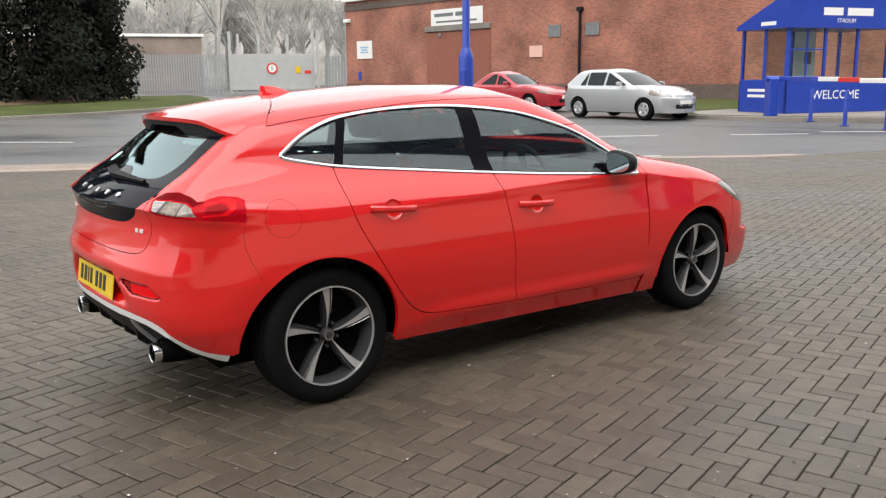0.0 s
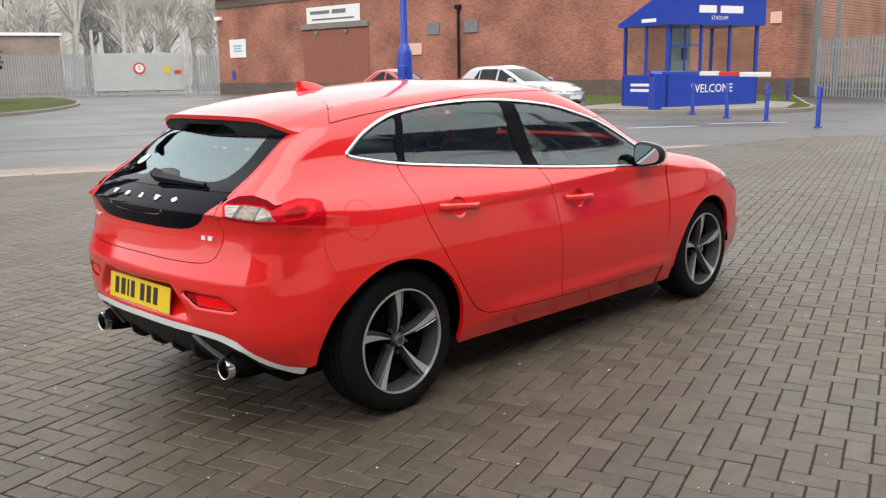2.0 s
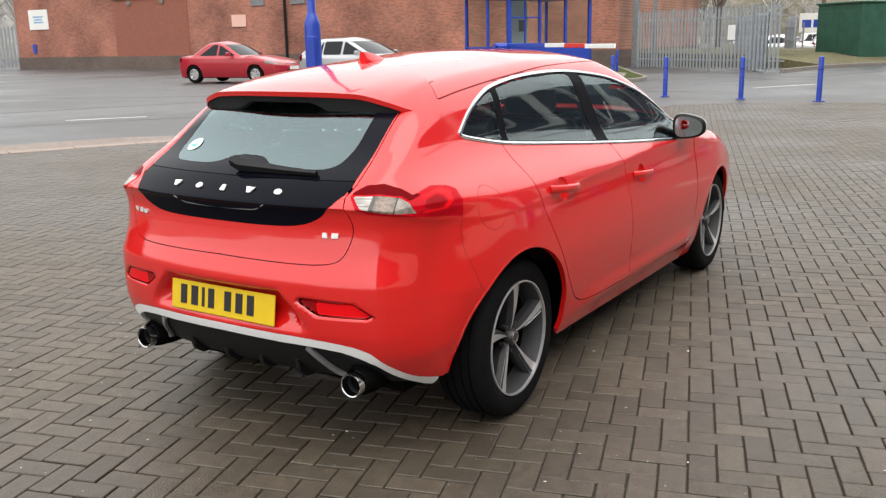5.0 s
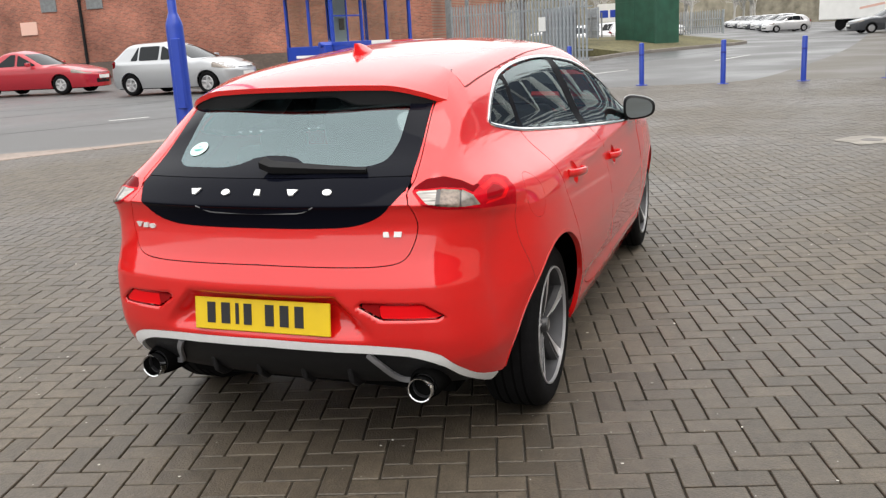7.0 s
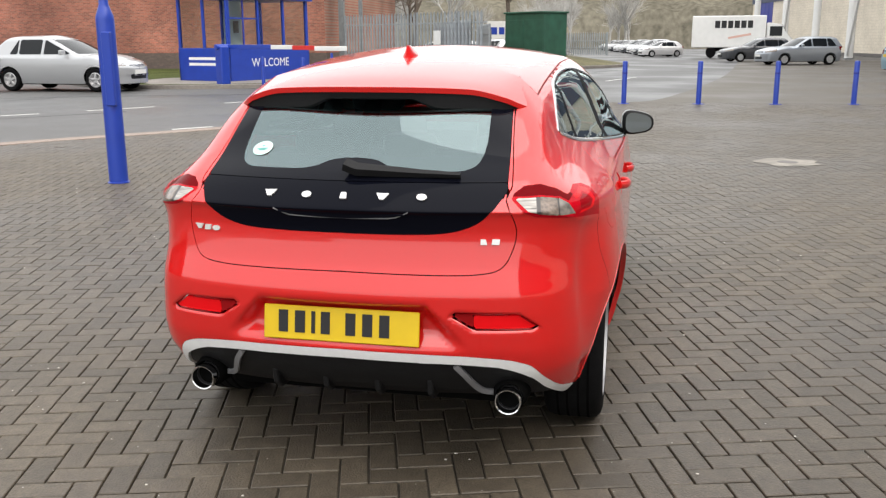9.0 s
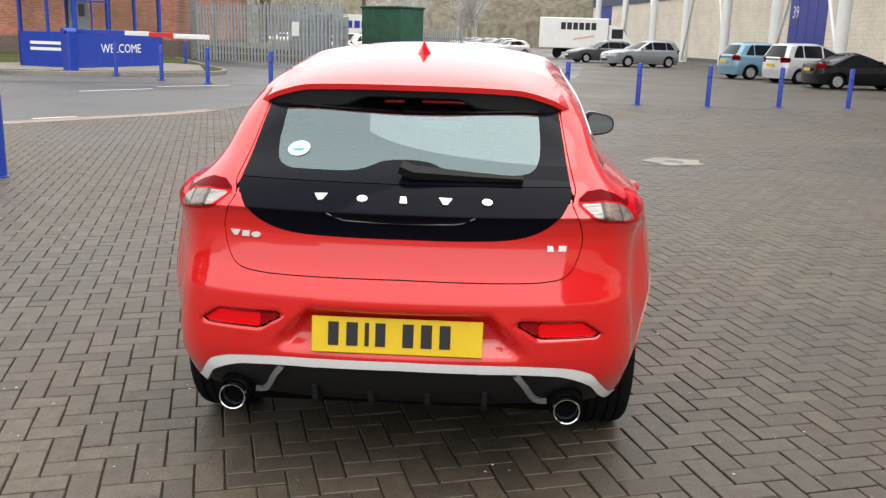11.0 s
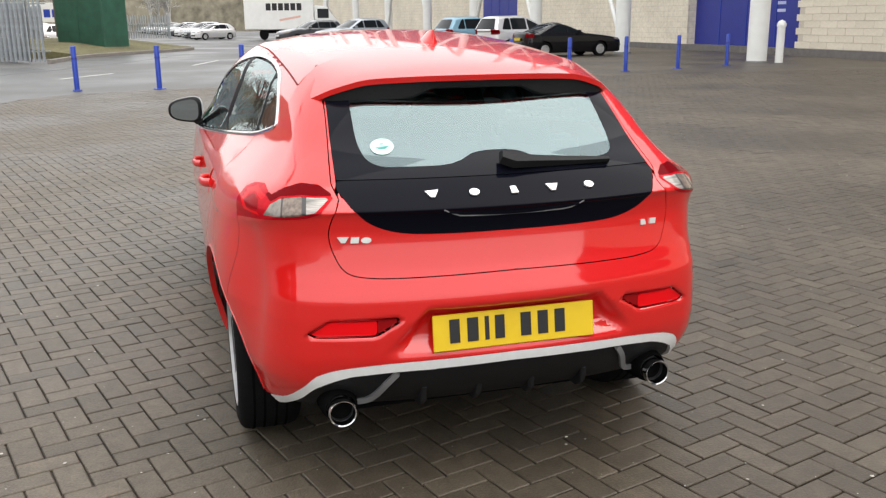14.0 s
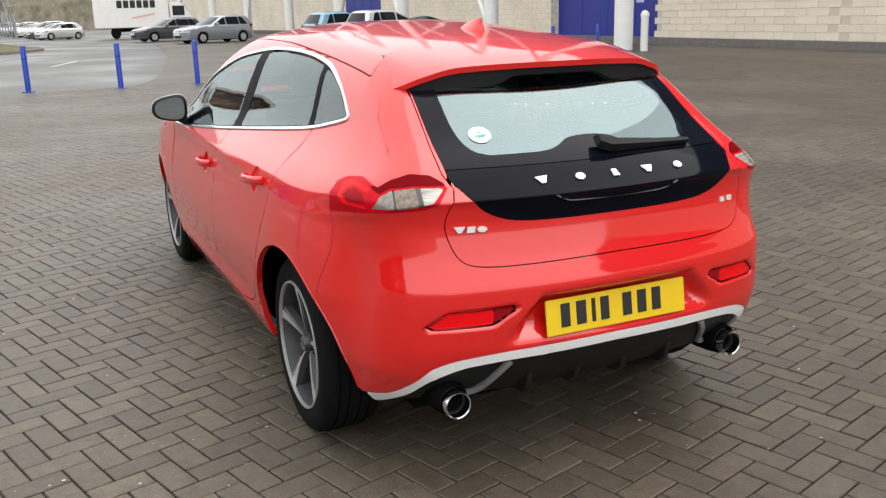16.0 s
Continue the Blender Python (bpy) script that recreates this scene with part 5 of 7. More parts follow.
M_PAVERS = wet_mat("grey_brown_block_pavers", (0.081, 0.0655, 0.0465), (0.056, 0.0445, 0.0315), 0.35, 0.60, 0.43, 120, 0.5, 0.9, -0.20, 16.0)
M_JOINT = mat("dark_joint_sand", (0.034, 0.029, 0.022), 0.95, var=0.3, scale=60, coord="Object")
M_FARPAVE = wet_mat("far_block_paving", (0.075, 0.0615, 0.0445), (0.052, 0.042, 0.030), 0.35, 0.62, 0.46, 14, 0.3)
M_KERB = mat("concrete_kerb", (0.21, 0.19, 0.17), 0.85, var=0.2, scale=12, var2=0.2, scale2=0.8, bump=0.2)
M_PINK = mat("pinkish_edging", (0.25, 0.20, 0.17), 0.8, var=0.2, scale=14, var2=0.2, scale2=0.6)
M_GRASS = mat("rough_grass", (0.058, 0.070, 0.022), 0.95, spec=0.1, var=0.5, scale=7, var2=0.4, scale2=0.35, bump=0.9, bscale=14)
M_SOIL = mat("brown_soil_and_needles", (0.13, 0.085, 0.055), 0.95, var=0.3, scale=6, var2=0.3, scale2=0.5)
M_WHITEPAINT = mat("white_road_paint", (0.55, 0.55, 0.53), 0.7, var=0.3, scale=20)
M_BLUE = mat("royal_blue_paint", (0.012, 0.046, 0.36), 0.4, 0, 0.5, 0.2, var=0.1, scale=3)
M_BLUEDARK = mat("deep_blue_cladding", (0.008, 0.018, 0.24), 0.45, var=0.1, scale=2)
M_WHITE = mat("white_painted_steel", (0.78, 0.78, 0.76), 0.5, var=0.04, scale=3, var2=0.05, scale2=0.4)
M_REDPAINT = mat("red_stripe_paint", (0.62, 0.03, 0.025), 0.45)
M_GALV = mat("galvanised_steel", (0.19, 0.20, 0.205), 0.55, 0.2, var=0.2, scale=6)
M_PALISADE = mat("pale_galvanised_palisade", (0.30, 0.325, 0.345), 0.55, 0.2, var=0.2, scale=6)
M_GREENBOX = mat("dark_green_steel", (0.022, 0.085, 0.055), 0.5, var=0.2, scale=2, var2=0.2, scale2=0.5)
M_BRICK = brick_mat("red_brick", (0.40, 0.130, 0.085), (0.21, 0.074, 0.053), (0.30, 0.19, 0.14), 0.225, 0.075, 0.010, stain=0.38)
M_PLINTH = brick_mat("dark_plinth_brick", (0.14, 0.10, 0.085), (0.105, 0.08, 0.07), (0.11, 0.09, 0.075), 0.225, 0.075, 0.010)
M_ROLLER = mat("brick_red_shutter", (0.28, 0.10, 0.065), 0.7, var=0.1, scale=4)
M_CREAM = mat("cream_painted_block", (0.70, 0.63, 0.52), 0.8, var=0.08, scale=20, var2=0.08, scale2=0.5, rand=0.05)
M_CREAMS = mat("cream_painted_blocks", (0.70, 0.63, 0.52), 0.8, var=0.08, scale=20, var2=0.08, scale2=0.5, rand=-0.05)
M_MORTAR = mat("pale_mortar", (0.56, 0.50, 0.41), 0.9, var=0.1, scale=30)
M_GREYPLINTH = mat("grey_wall_base", (0.14, 0.13, 0.125), 0.8, var=0.2, scale=5)
M_SIGNWHITE = mat("white_sign_board", (0.75, 0.75, 0.73), 0.5, var=0.03, scale=5)
M_SIGNPINK = mat("faded_pink_notice", (0.72, 0.45, 0.37), 0.6)
M_GREYPRINT = mat("grey_print", (0.14, 0.15, 0.16), 0.6)
M_GATE = mat("pale_grey_sheet_steel", (0.40, 0.42, 0.42), 0.6, var=0.06, scale=1.5)
M_DUST = mat("dusty_road_margin", (0.20, 0.165, 0.142), 0.9, var=0.25, scale=10, var2=0.25, scale2=0.7)
# brick of the far building, paled to carry the haze before it
M_HAZEBRICK = brick_mat("pale_brown_brick", (0.26, 0.20, 0.17), (0.22, 0.175, 0.15), (0.25, 0.21, 0.18), 0.225, 0.075, 0.01)
# distance mist painted as a paler, greyer woods colour
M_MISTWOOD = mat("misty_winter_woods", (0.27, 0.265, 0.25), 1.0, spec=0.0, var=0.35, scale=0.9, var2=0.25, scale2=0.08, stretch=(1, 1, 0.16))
# bark lightened so that distant trees look hazed
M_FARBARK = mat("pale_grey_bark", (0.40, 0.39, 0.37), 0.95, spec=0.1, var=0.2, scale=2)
M_CREAMWALL = brick_mat("cream_block_wall", (0.72, 0.65, 0.54), (0.68, 0.61, 0.50), (0.58, 0.52, 0.43), 0.95, 0.26, 0.012, 0.8, stain=0.1)
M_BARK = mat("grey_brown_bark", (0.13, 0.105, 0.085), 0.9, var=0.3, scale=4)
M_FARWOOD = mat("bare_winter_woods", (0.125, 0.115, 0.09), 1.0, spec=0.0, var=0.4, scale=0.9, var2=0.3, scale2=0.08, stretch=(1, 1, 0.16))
M_CLADDING = mat("blue_grey_upper_cladding", (0.045, 0.060, 0.105), 0.6, var=0.06, scale=2, var2=0.06, scale2=0.3)
M_SCRUB = mat("brown_scrub_and_grass", (0.105, 0.095, 0.045), 0.95, var=0.4, scale=5, var2=0.35, scale2=0.5, bump=0.8, bscale=20)
M_CONIFER = mat("dark_conifer_foliage", (0.023, 0.026, 0.023), 1.0, spec=0.0, var=0.3, scale=2, rand=-0.3)


def sheet(name, pts, z, material, label, parent=None, skirt=0.0):
    vs = [(x, y, z) for x, y in pts]
    fs = [tuple(range(len(pts)))]
    if skirt:
        n = len(pts)
        vs += [(x, y, z - skirt) for x, y in pts]
        fs += [(i, i + n, (i + 1) % n + n, (i + 1) % n) for i in range(n)]
    me = bpy.data.meshes.new(name)
    me.from_pydata(vs, [], fs)
    bm = bmesh.new()
    bm.from_mesh(me)
    bmesh.ops.recalc_face_normals(bm, faces=bm.faces)
    bmesh.ops.triangulate(bm, faces=[f for f in bm.faces if len(f.verts) > 4])
    bm.to_mesh(me)
    bm.free()
    me.materials.append(material)
    ob = new(name, me)
    if parent is not None:
        ob.parent = parent
    return tagged(ob, label, name.split("_")[0], kind="structure")


bm = bmesh.new()
bmesh.ops.create_grid(bm, x_segments=40, y_segments=40, size=900)
for v in bm.verts:
    v.co.z = -0.03
tagged(part("ground", bm, M_ASPHALT), "grey damp asphalt road and car park surface", "ground", kind="structure")

EDGE = [tuple(p) for p in spline([(-60, 42), (-25, 28.0), (-8, 20.6), (3.2, 15.6), (8.7, 13.1), (12.4, 10.6), (14.7, 9.3), (18.6, 8.5), (20.1, 6.6), (20.7, 4.2), (23.5, 2.9), (40, 0.4), (70, -2.5)], 6)]
PAVING = EDGE + [(70, -14), (40, -17.8), (-60, -17.8)]
NEAR = (-5.0, 21.0, -13.0, 17.0)            # the stretch laid with single blocks: x0, x1, y0, y1
PA, U = radians(18.0), 0.0988          # the herringbone's turn and its unit, half a block


def in_paving(x, y):
    return inside(np.array([x]), np.array([y]), PAVING)[0] < -0.06


sheet("paving_bed", PAVING, -0.012, M_JOINT, "dark jointing sand under block paving")

# pink edging stones along the road edge
edging = thing("edging", "flush pinkish concrete edging between road and paving", "edging", kind="structure")
E_LINE = np.array(EDGE)
seg = np.hypot(*np.diff(E_LINE, axis=0).T)
arc = np.concatenate([[0], np.cumsum(seg)])
pos = 0.0
edge_mesh = None
while pos < arc[-1]:
    x, y = np.interp(pos, arc, E_LINE[:, 0]), np.interp(pos, arc, E_LINE[:, 1])
    x2, y2 = np.interp(pos + 0.1, arc, E_LINE[:, 0]), np.interp(pos + 0.1, arc, E_LINE[:, 1])
    if -12 < x < 15.2:
        if edge_mesh is None:
            first = part("edging_stone", boxm(0, 0, -0.05, 0.905, 0.34, 0.112, 0.006), M_PINK, edging)
            edge_mesh = first.data
            bpy.data.objects.remove(first)
        on_shared("edging_stone", edge_mesh, Matrix.Translation((x, y, 0.001)) @ Matrix.Rotation(math.atan2(y2 - y, x2 - x), 4, "Z") @ Matrix.Translation((0, 0.1, 0)), edging)
    pos += 0.915

# dusty strip of the road beside the edging
mid_e = [p for p in EDGE if -30 < p[0] < 11]
off_e = []
for i, p in enumerate(mid_e):
    q0, q1 = mid_e[max(i - 1, 0)], mid_e[min(i + 1, len(mid_e) - 1)]
    d = math.hypot(q1[0] - q0[0], q1[1] - q0[1])
    wd = 1.5 * min(1, (len(mid_e) - 1 - i) / 4)
    off_e.append((p[0] - (q1[1] - q0[1]) / d * wd, p[1] + (q1[0] - q0[0]) / d * wd))
sheet("road_margin", mid_e + off_e[::-1], -0.025, M_DUST, "pale dusty strip of road beside the edging")

# road markings
for i, (x0, y0, x1, y1) in enumerate(((4.16, 23.9, 5.55, 22.63), (16.05, 15.6, 17.5, 14.8), (19.0, 13.75, 20.7, 12.7), (14.4, 16.6, 15.1, 16.1), (12.5, 11.45, 13.1, 11.0), (21.6, 12.9, 23.3, 11.5), (26, 8.8, 28.5, 7.6), (33, 5.2, 37, 4.2), (10.5, 19.2, 11.9, 18.3))):
    d = Vector((x1 - x0, y1 - y0, 0))
    tagged(part("road_marking", boxm(0, 0, 0, d.length, 0.10, 0.006, m=Matrix.Translation(((x0 + x1) / 2, (y0 + y1) / 2, -0.028)) @ Matrix.Rotation(math.atan2(d.y, d.x), 4, "Z")), M_WHITEPAINT),
           "worn white painted road line", "road marking", "road markings", "structure")


# dark tar seams across the road
M_TAR = mat("dark_tar_seam", (0.022, 0.022, 0.023), 0.5, var=0.3, scale=4)
for pts in ([(-20, 33.5), (-5, 27.6), (4, 25.2), (12, 22.6), (20, 19.4)], [(-14, 27.5), (2, 22.0), (9, 19.0), (16, 14.6)], [(14.5, 30), (17.5, 24), (21.5, 17.5), (24.0, 10.0)], [(28, 11.2), (36, 8.0), (46, 5.4)]):
    bm = bmesh.new()
    sweep(bm, [(x, y, -0.028) for x, y in spline(pts, 8)], [(-0.06, 0.0), (0.06, 0.0), (0.05, 0.003), (-0.05, 0.003)])
    tagged(part("road_seam", bm, M_TAR), "dark tar-sealed seam in the road surface", "road seam", "road seams", "structure")


# ---- kerbs, verges, islands ----
def kerb_run(name, pts, label, h=0.11, w=0.13, material=None):
    bm = bmesh.new()
    sweep(bm, [(x, y, 0) for x, y in pts], [(-w / 2, -0.05), (w / 2, -0.05), (w / 2, h - 0.015), (w / 2 - 0.015, h), (-w / 2, h)])
    ob = part(name, bm, material or M_KERB)
    return tagged(ob, label, "kerb", kind="structure")


ISLAND = [tuple(p) for p in spline([(41.2, 34), (31, 27.5), (25.6, 22.0), (24.9, 19.3), (25.6, 16.8), (27.0, 14.6), (28.6, 13.6), (30.6, 13.9), (33.5, 15.4), (42.6, 20.0)], 6)]
kerb_run("kerb_island", ISLAND, "grey concrete kerb round the kiosk island")
sheet("verge_island", ISLAND, 0.105, M_GRASS, "worn grass verge below the brick wall")
sheet("pavement_island", [(25.3, 19.6), (25.9, 17.0), (27.2, 15.0), (28.7, 14.0), (33.3, 15.7), (34.5, 17.2), (30.0, 21.8), (27.0, 21.4)], 0.112, M_KERB, "concrete pavement round the kiosk")
BANK = [tuple(p) for p in spline([(37.0, 10.6), (42.5, 9.9), (47.2, 8.0), (51.0, 5.8), (54.5, 5.2), (58.5, 6.5), (70, 12), (95, 20)], 6)]
kerb_run("kerb_bank", BANK, "kerb along the verge by the green cabinet", 0.13, 0.16)
bm = bmesh.new()
rows = []
row0 = BANK[6]
rows.append([bm.verts.new((row0[0] + k * 0.25, row0[1] + k, -0.05)) for k in (0, 1.6, 3.4, 14)])
for x, y in BANK[6:]:
    rows.append([bm.verts.new((x + k * 0.25, y + k, 0.10 + h)) for k, h in ((0, 0), (1.6, 0.22), (3.4, 0.45), (14, 0.7))])
for a, b in zip(rows, rows[1:]):
    for k in range(3):
        bm.faces.new((a[k], b[k], b[k + 1], a[k + 1]))
tagged(part("verge_bank", bm, M_SCRUB, smooth=True), "scrubby grass bank behind the kerb", "verge", kind="structure")
LAWN = [tuple(p) for p in spline([(-40, 33), (-10, 34.5), (2, 35.6), (6.5, 36.8), (10.5, 38.7), (15, 42.6), (20.3, 51), (24.5, 62), (25.5, 68), (21, 72), (-40, 72)], 6)]
kerb_run("kerb_lawn", LAWN[:-12], "pale kerb along the grass verge", 0.12, 0.16)
sheet("lawn", LAWN, 0.11, M_GRASS, "green grass verge beside the road")
bm = bmesh.new()
rows = []
for x, y in [(-54, 46), (-12, 47), (2.4, 48.5), (9, 51.8), (14.6, 57), (20, 66)]:
    rows.append([bm.verts.new((x - k * 0.35, y + k, h)) for k, h in ((0, 0.12), (1.6, 0.4), (5, 0.8), (18, 0.9))])
for a, b in zip(rows, rows[1:]):
    for k in range(3):
        bm.faces.new((a[k], b[k], b[k + 1], a[k + 1]))
tagged(part("soil_bed", bm, M_SOIL, smooth=True), "brown needle-strewn bed under the conifers", "ground", kind="structure")

# ---- brick building ----
WALL = Matrix.Translation((42.6, 20.0, 0)) @ Matrix.Rotation(math.atan2(1, -0.06), 4, "Z")     # local x runs along the wall, local y looks at the road
building = thing("brick_building", "long single-storey red brick building with a white roof edge", "building", WALL)
BL, BH = 48.2, 7.75
part("wall", boxm(BL / 2, -8, BH / 2 + 0.45, BL, 16, BH - 0.9), M_BRICK, building, "red brick wall")
part("plinth", boxm(BL / 2, -7.94, 0.42, BL + 0.12, 16.0, 0.98), M_PLINTH, building, "dark brick plinth")
part("parapet_band", boxm(BL / 2, -7.96, BH - 0.55, BL + 0.06, 16.08, 0.5), M_PLINTH, building, "darker brick band below the roof edge")
part("roof_edge", boxm(BL / 2, -7.9, BH + 0.06, BL + 0.4, 16.4, 0.26, 0.02), M_WHITE, building, "white roof edge")
part("corbel", boxm(47.8, 0.12, 6.15, 0.8, 0.3, 0.28, 0.02), M_WHITE, building, "white stone bracket")
# shutter with a pale lintel
shutter = part("roller_shutter", boxm(33.5, 0.02, 2.75, 7.15, 0.06, 3.85), M_ROLLER, building, "brick-red roller shutter")
bm = bmesh.new()
for k in range(32):
    box(bm, 33.5, 0.055, 0.95 + k * 0.115, 7.1, 0.016, 0.095, 0.004)
part("slat", bm, M_ROLLER, shutter)
part("shutter_lintel", boxm(33.5, 0.08, 4.95, 7.3, 0.2, 0.38, 0.02), M_KERB, building, "pale stone lintel")
for x in (32.2, 35.4):
    part("vent_box", boxm(x, 0.10, 4.5, 0.35, 0.14, 0.28, 0.02), M_KERB, building)
bm = bmesh.new()
cyl(bm, (21.5, 0.12, 0.4), (21.5, 0.12, 5.5), 0.09, n=10)
box(bm, 21.5, 0.14, 5.55, 0.42, 0.3, 0.28, 0.04)
for z in (1.4, 3.0, 4.4):
    cyl(bm, (21.5, 0.12, z - 0.05), (21.5, 0.12, z + 0.05), 0.11, n=10)
part("drainpipe", bm, M_BLACKPLASTIC, building, "black cast drainpipe with a hopper", smooth=True)


def wall_board(name, x0, x1, z0, z1, material, label, cat="sign"):
    b = thing(name, label, cat, WALL @ Matrix.Translation(((x0 + x1) / 2, 0.045, (z0 + z1) / 2)))
    part("board", boxm(0, 0, 0, x1 - x0, 0.05, z1 - z0, 0.008), material, b)
    return b


sg_ob = wall_board("wall_sign", 30.7, 36.5, 5.18, 6.35, M_SIGNWHITE, "long white sign board with grey lettering on the brick wall")
bm = bmesh.new()
for x, w, z, h in ((1.4, 2.2, 0.18, 0.24), (-0.7, 1.5, 0.18, 0.30), (0.0, 4.6, -0.32, 0.13)):
    box(bm, x, 0.03, z, w, 0.006, h)
part("print_bar", bm, M_GREYPRINT, sg_ob)
pq = wall_board("wall_notice", 44.3, 46.5, 2.95, 4.4, M_SIGNWHITE, "square white notice board with blue print on brick")
bm = bmesh.new()
for z, w in ((0.2, 1.2), (0.0, 0.9), (-0.2, 1.1)):
    box(bm, 0, 0.03, z, w, 0.006, 0.12)
part("print_bar", bm, mat("pale_blue_print", (0.25, 0.42, 0.6), 0.6), pq)
wall_board("wall_notice", 24.8, 26.0, 2.67, 3.42, M_SIGNPINK, "faded pink notice on the brick wall")
for x0 in (23.2, 19.95):
    wall_board("wall_plate", x0, x0 + 1.12, 3.92, 4.70, M_GALV, "pale grey metal plate fixed to the brick wall", "plate")
wall_board("wall_box", 46.0, 46.4, 1.2, 1.9, M_BLUE, "small blue box on the wall corner", "box")
wall_board("wall_box", 0.75, 1.3, 3.55, 4.1, M_SIGNPINK, "small cream alarm box on brick", "box")

# ---- kiosk ----
def flat_pane(a, b):
    """One upright sheet of glass between two corners."""
    bm = bmesh.new()
    bm.faces.new([bm.verts.new(p) for p in ((a[0], a[1], a[2]), (b[0], b[1], a[2]), (b[0], b[1], b[2]), (a[0], a[1], b[2]))])
    return bm


KIO = Matrix.Translation((27.52, 17.84, 0.112)) @ Matrix.Rotation(math.atan2(-0.27, 0.96), 4, "Z") @ Matrix.Diagonal((0.985, 0.94, 0.98, 1))   # x along its front, y to the back
kiosk = thing("ticket_kiosk", "royal blue car park kiosk with large windows beside the barrier", "kiosk", KIO)
KW, KD = 4.6, 2.55
part("front_panel", boxm(KW / 2, 0.04, 0.58, KW, 0.08, 1.16, 0.01), M_BLUE, kiosk, "blue front panel")
part("side_panel", boxm(0.04, KD / 2, 0.58, 0.08, KD, 1.16, 0.01), M_BLUE, kiosk)
part("side_panel", boxm(KW - 0.04, KD / 2, 0.58, 0.08, KD, 1.16, 0.01), M_BLUE, kiosk)
part("back_panel", boxm(KW / 2, KD - 0.04, 0.58, KW, 0.08, 1.16, 0.01), M_BLUE, kiosk)
for x, y, w in ((0.07, 0.07, 0.15), (1.66, 0.06, 0.10), (3.10, 0.06, 0.10), (4.53, 0.07, 0.15), (0.06, 1.25, 0.09), (0.07, KD - 0.07, 0.12), (4.53, KD - 0.07, 0.12), (2.3, KD - 0.06, 0.09)):
    part("post", boxm(x, y, 2.02, w, 0.1, 1.80, 0.01), M_BLUE, kiosk)
part("glazing_bar", boxm(0.87, 0.06, 2.2, 1.46, 0.06, 0.05), M_BLUE, kiosk)
part("glazing_bar", boxm(0.87, 0.06, 2.02, 0.045, 0.05, 1.75), M_BLUE, kiosk)
for x0, x1 in ((0.14, 1.61), (1.71, 3.05), (3.15, 4.46)):
    part("pane", flat_pane((x0, 0.06, 1.16), (x1, 0.06, 2.92)), M_CLEAR, kiosk)
for y0, y1 in ((0.14, 1.2), (1.3, KD - 0.13)):
    part("pane", flat_pane((0.06, y0, 1.16), (0.06, y1, 2.92)), M_CLEAR, kiosk)
part("pane", flat_pane((4.54, 0.14, 1.16), (4.54, KD - 0.14, 2.92)), M_CLEAR, kiosk)
part("pane", flat_pane((0.14, KD - 0.06, 1.16), (2.25, KD - 0.06, 2.92)), M_CLEAR, kiosk)
part("pane", flat_pane((3.4, KD - 0.06, 1.16), (4.46, KD - 0.06, 2.92)), M_CLEAR, kiosk)
part("door", boxm(2.85, KD - 0.10, 1.5, 1.0, 0.06, 2.9, 0.01), mat("pale_grey_door", (0.72, 0.78, 0.74), 0.6), kiosk, "pale grey inner door")
part("notice", boxm(2.98, KD - 0.15, 1.95, 0.3, 0.01, 0.45), M_PINK, kiosk)
part("counter", boxm(2.3, 0.45, 1.05, 4.3, 0.6, 0.06), M_GREYPLINTH, kiosk)
bm = bmesh.new()
prof = [(-0.14, 2.92), (-0.14, 3.92), (0.35, 3.98), (KD + 0.12, 3.05), (KD + 0.12, 2.92)]
lo = [bm.verts.new((-0.14, y, z)) for y, z in prof]
hi = [bm.verts.new((KW + 0.14, y, z)) for y, z in prof]
bm.faces.new(lo)
bm.faces.new(hi[::-1])
for k in range(5):
    bm.faces.new((lo[k], lo[(k + 1) % 5], hi[(k + 1) % 5], hi[k]))
part("roof", bm, M_BLUE, kiosk, "blue sloping roof with a deep front fascia")
bar_text(kiosk, "sign_bar", [(1.75, 3.48, 0.85, 0.26), (2.95, 3.48, 1.15, 0.26)], M_WHITEINK, pose(0, -0.146, 0))
lettering("sign_letters", "STADIUM", 0.2, M_WHITEINK, pose(2.35, -0.15, 3.17), kiosk)
lettering("sign_letters", "WELCOME", 0.44, M_WHITEINK, pose(2.24, -0.006, 0.62), kiosk)
bar_text(kiosk, "print_bar", [(0, 0.09, 1.35, 0.10), (0, -0.11, 1.35, 0.10)], M_WHITEINK, pose(-0.003, 1.35, 0.70, 0, 0, 90))
bar_text(kiosk, "print_bar", [(0, 0, 0.8, 0.13)], M_WHITEINK, pose(-0.146, 0.9, 3.10, 0, 0, 90))

# ---- barrier ----
barrier = thing("car_park_barrier", "lowered car park barrier with a red and white arm", "barrier", pose(25.95, 17.3, 0, 0, 0, math.degrees(math.atan2(-5.2, -2.82))))
part("cabinet", boxm(0, 0, 0.66, 0.36, 0.34, 1.32, 0.03), M_BLUE, barrier, "blue barrier cabinet")
part("pivot", cyl(bmesh.new(), (0.0, -0.24, 1.30), (0.0, 0.24, 1.30), 0.09, n=14), M_BLUE, barrier)
part("arm", boxm(1.15, 0.22, 1.30, 2.4, 0.06, 0.14, 0.01), M_BLUE, barrier, "blue root of the arm")
for x0, x1, mt in ((2.35, 3.4, M_WHITE), (3.4, 4.45, M_REDPAINT), (4.45, 5.85, M_WHITE)):
    part("arm_stripe", boxm((x0 + x1) / 2, 0.22, 1.30 - 0.016 * (x0 + x1 - 4.7) / 2, x1 - x0 - 0.004, 0.055, 0.13, 0.008), mt, barrier)

# ---- bollards ----
bollard = thing("bollard", "slim royal blue steel bollard on dark base", "bollard", pose(24.3, 13.8, -0.012), "blue bollards")
bm = bmesh.new()
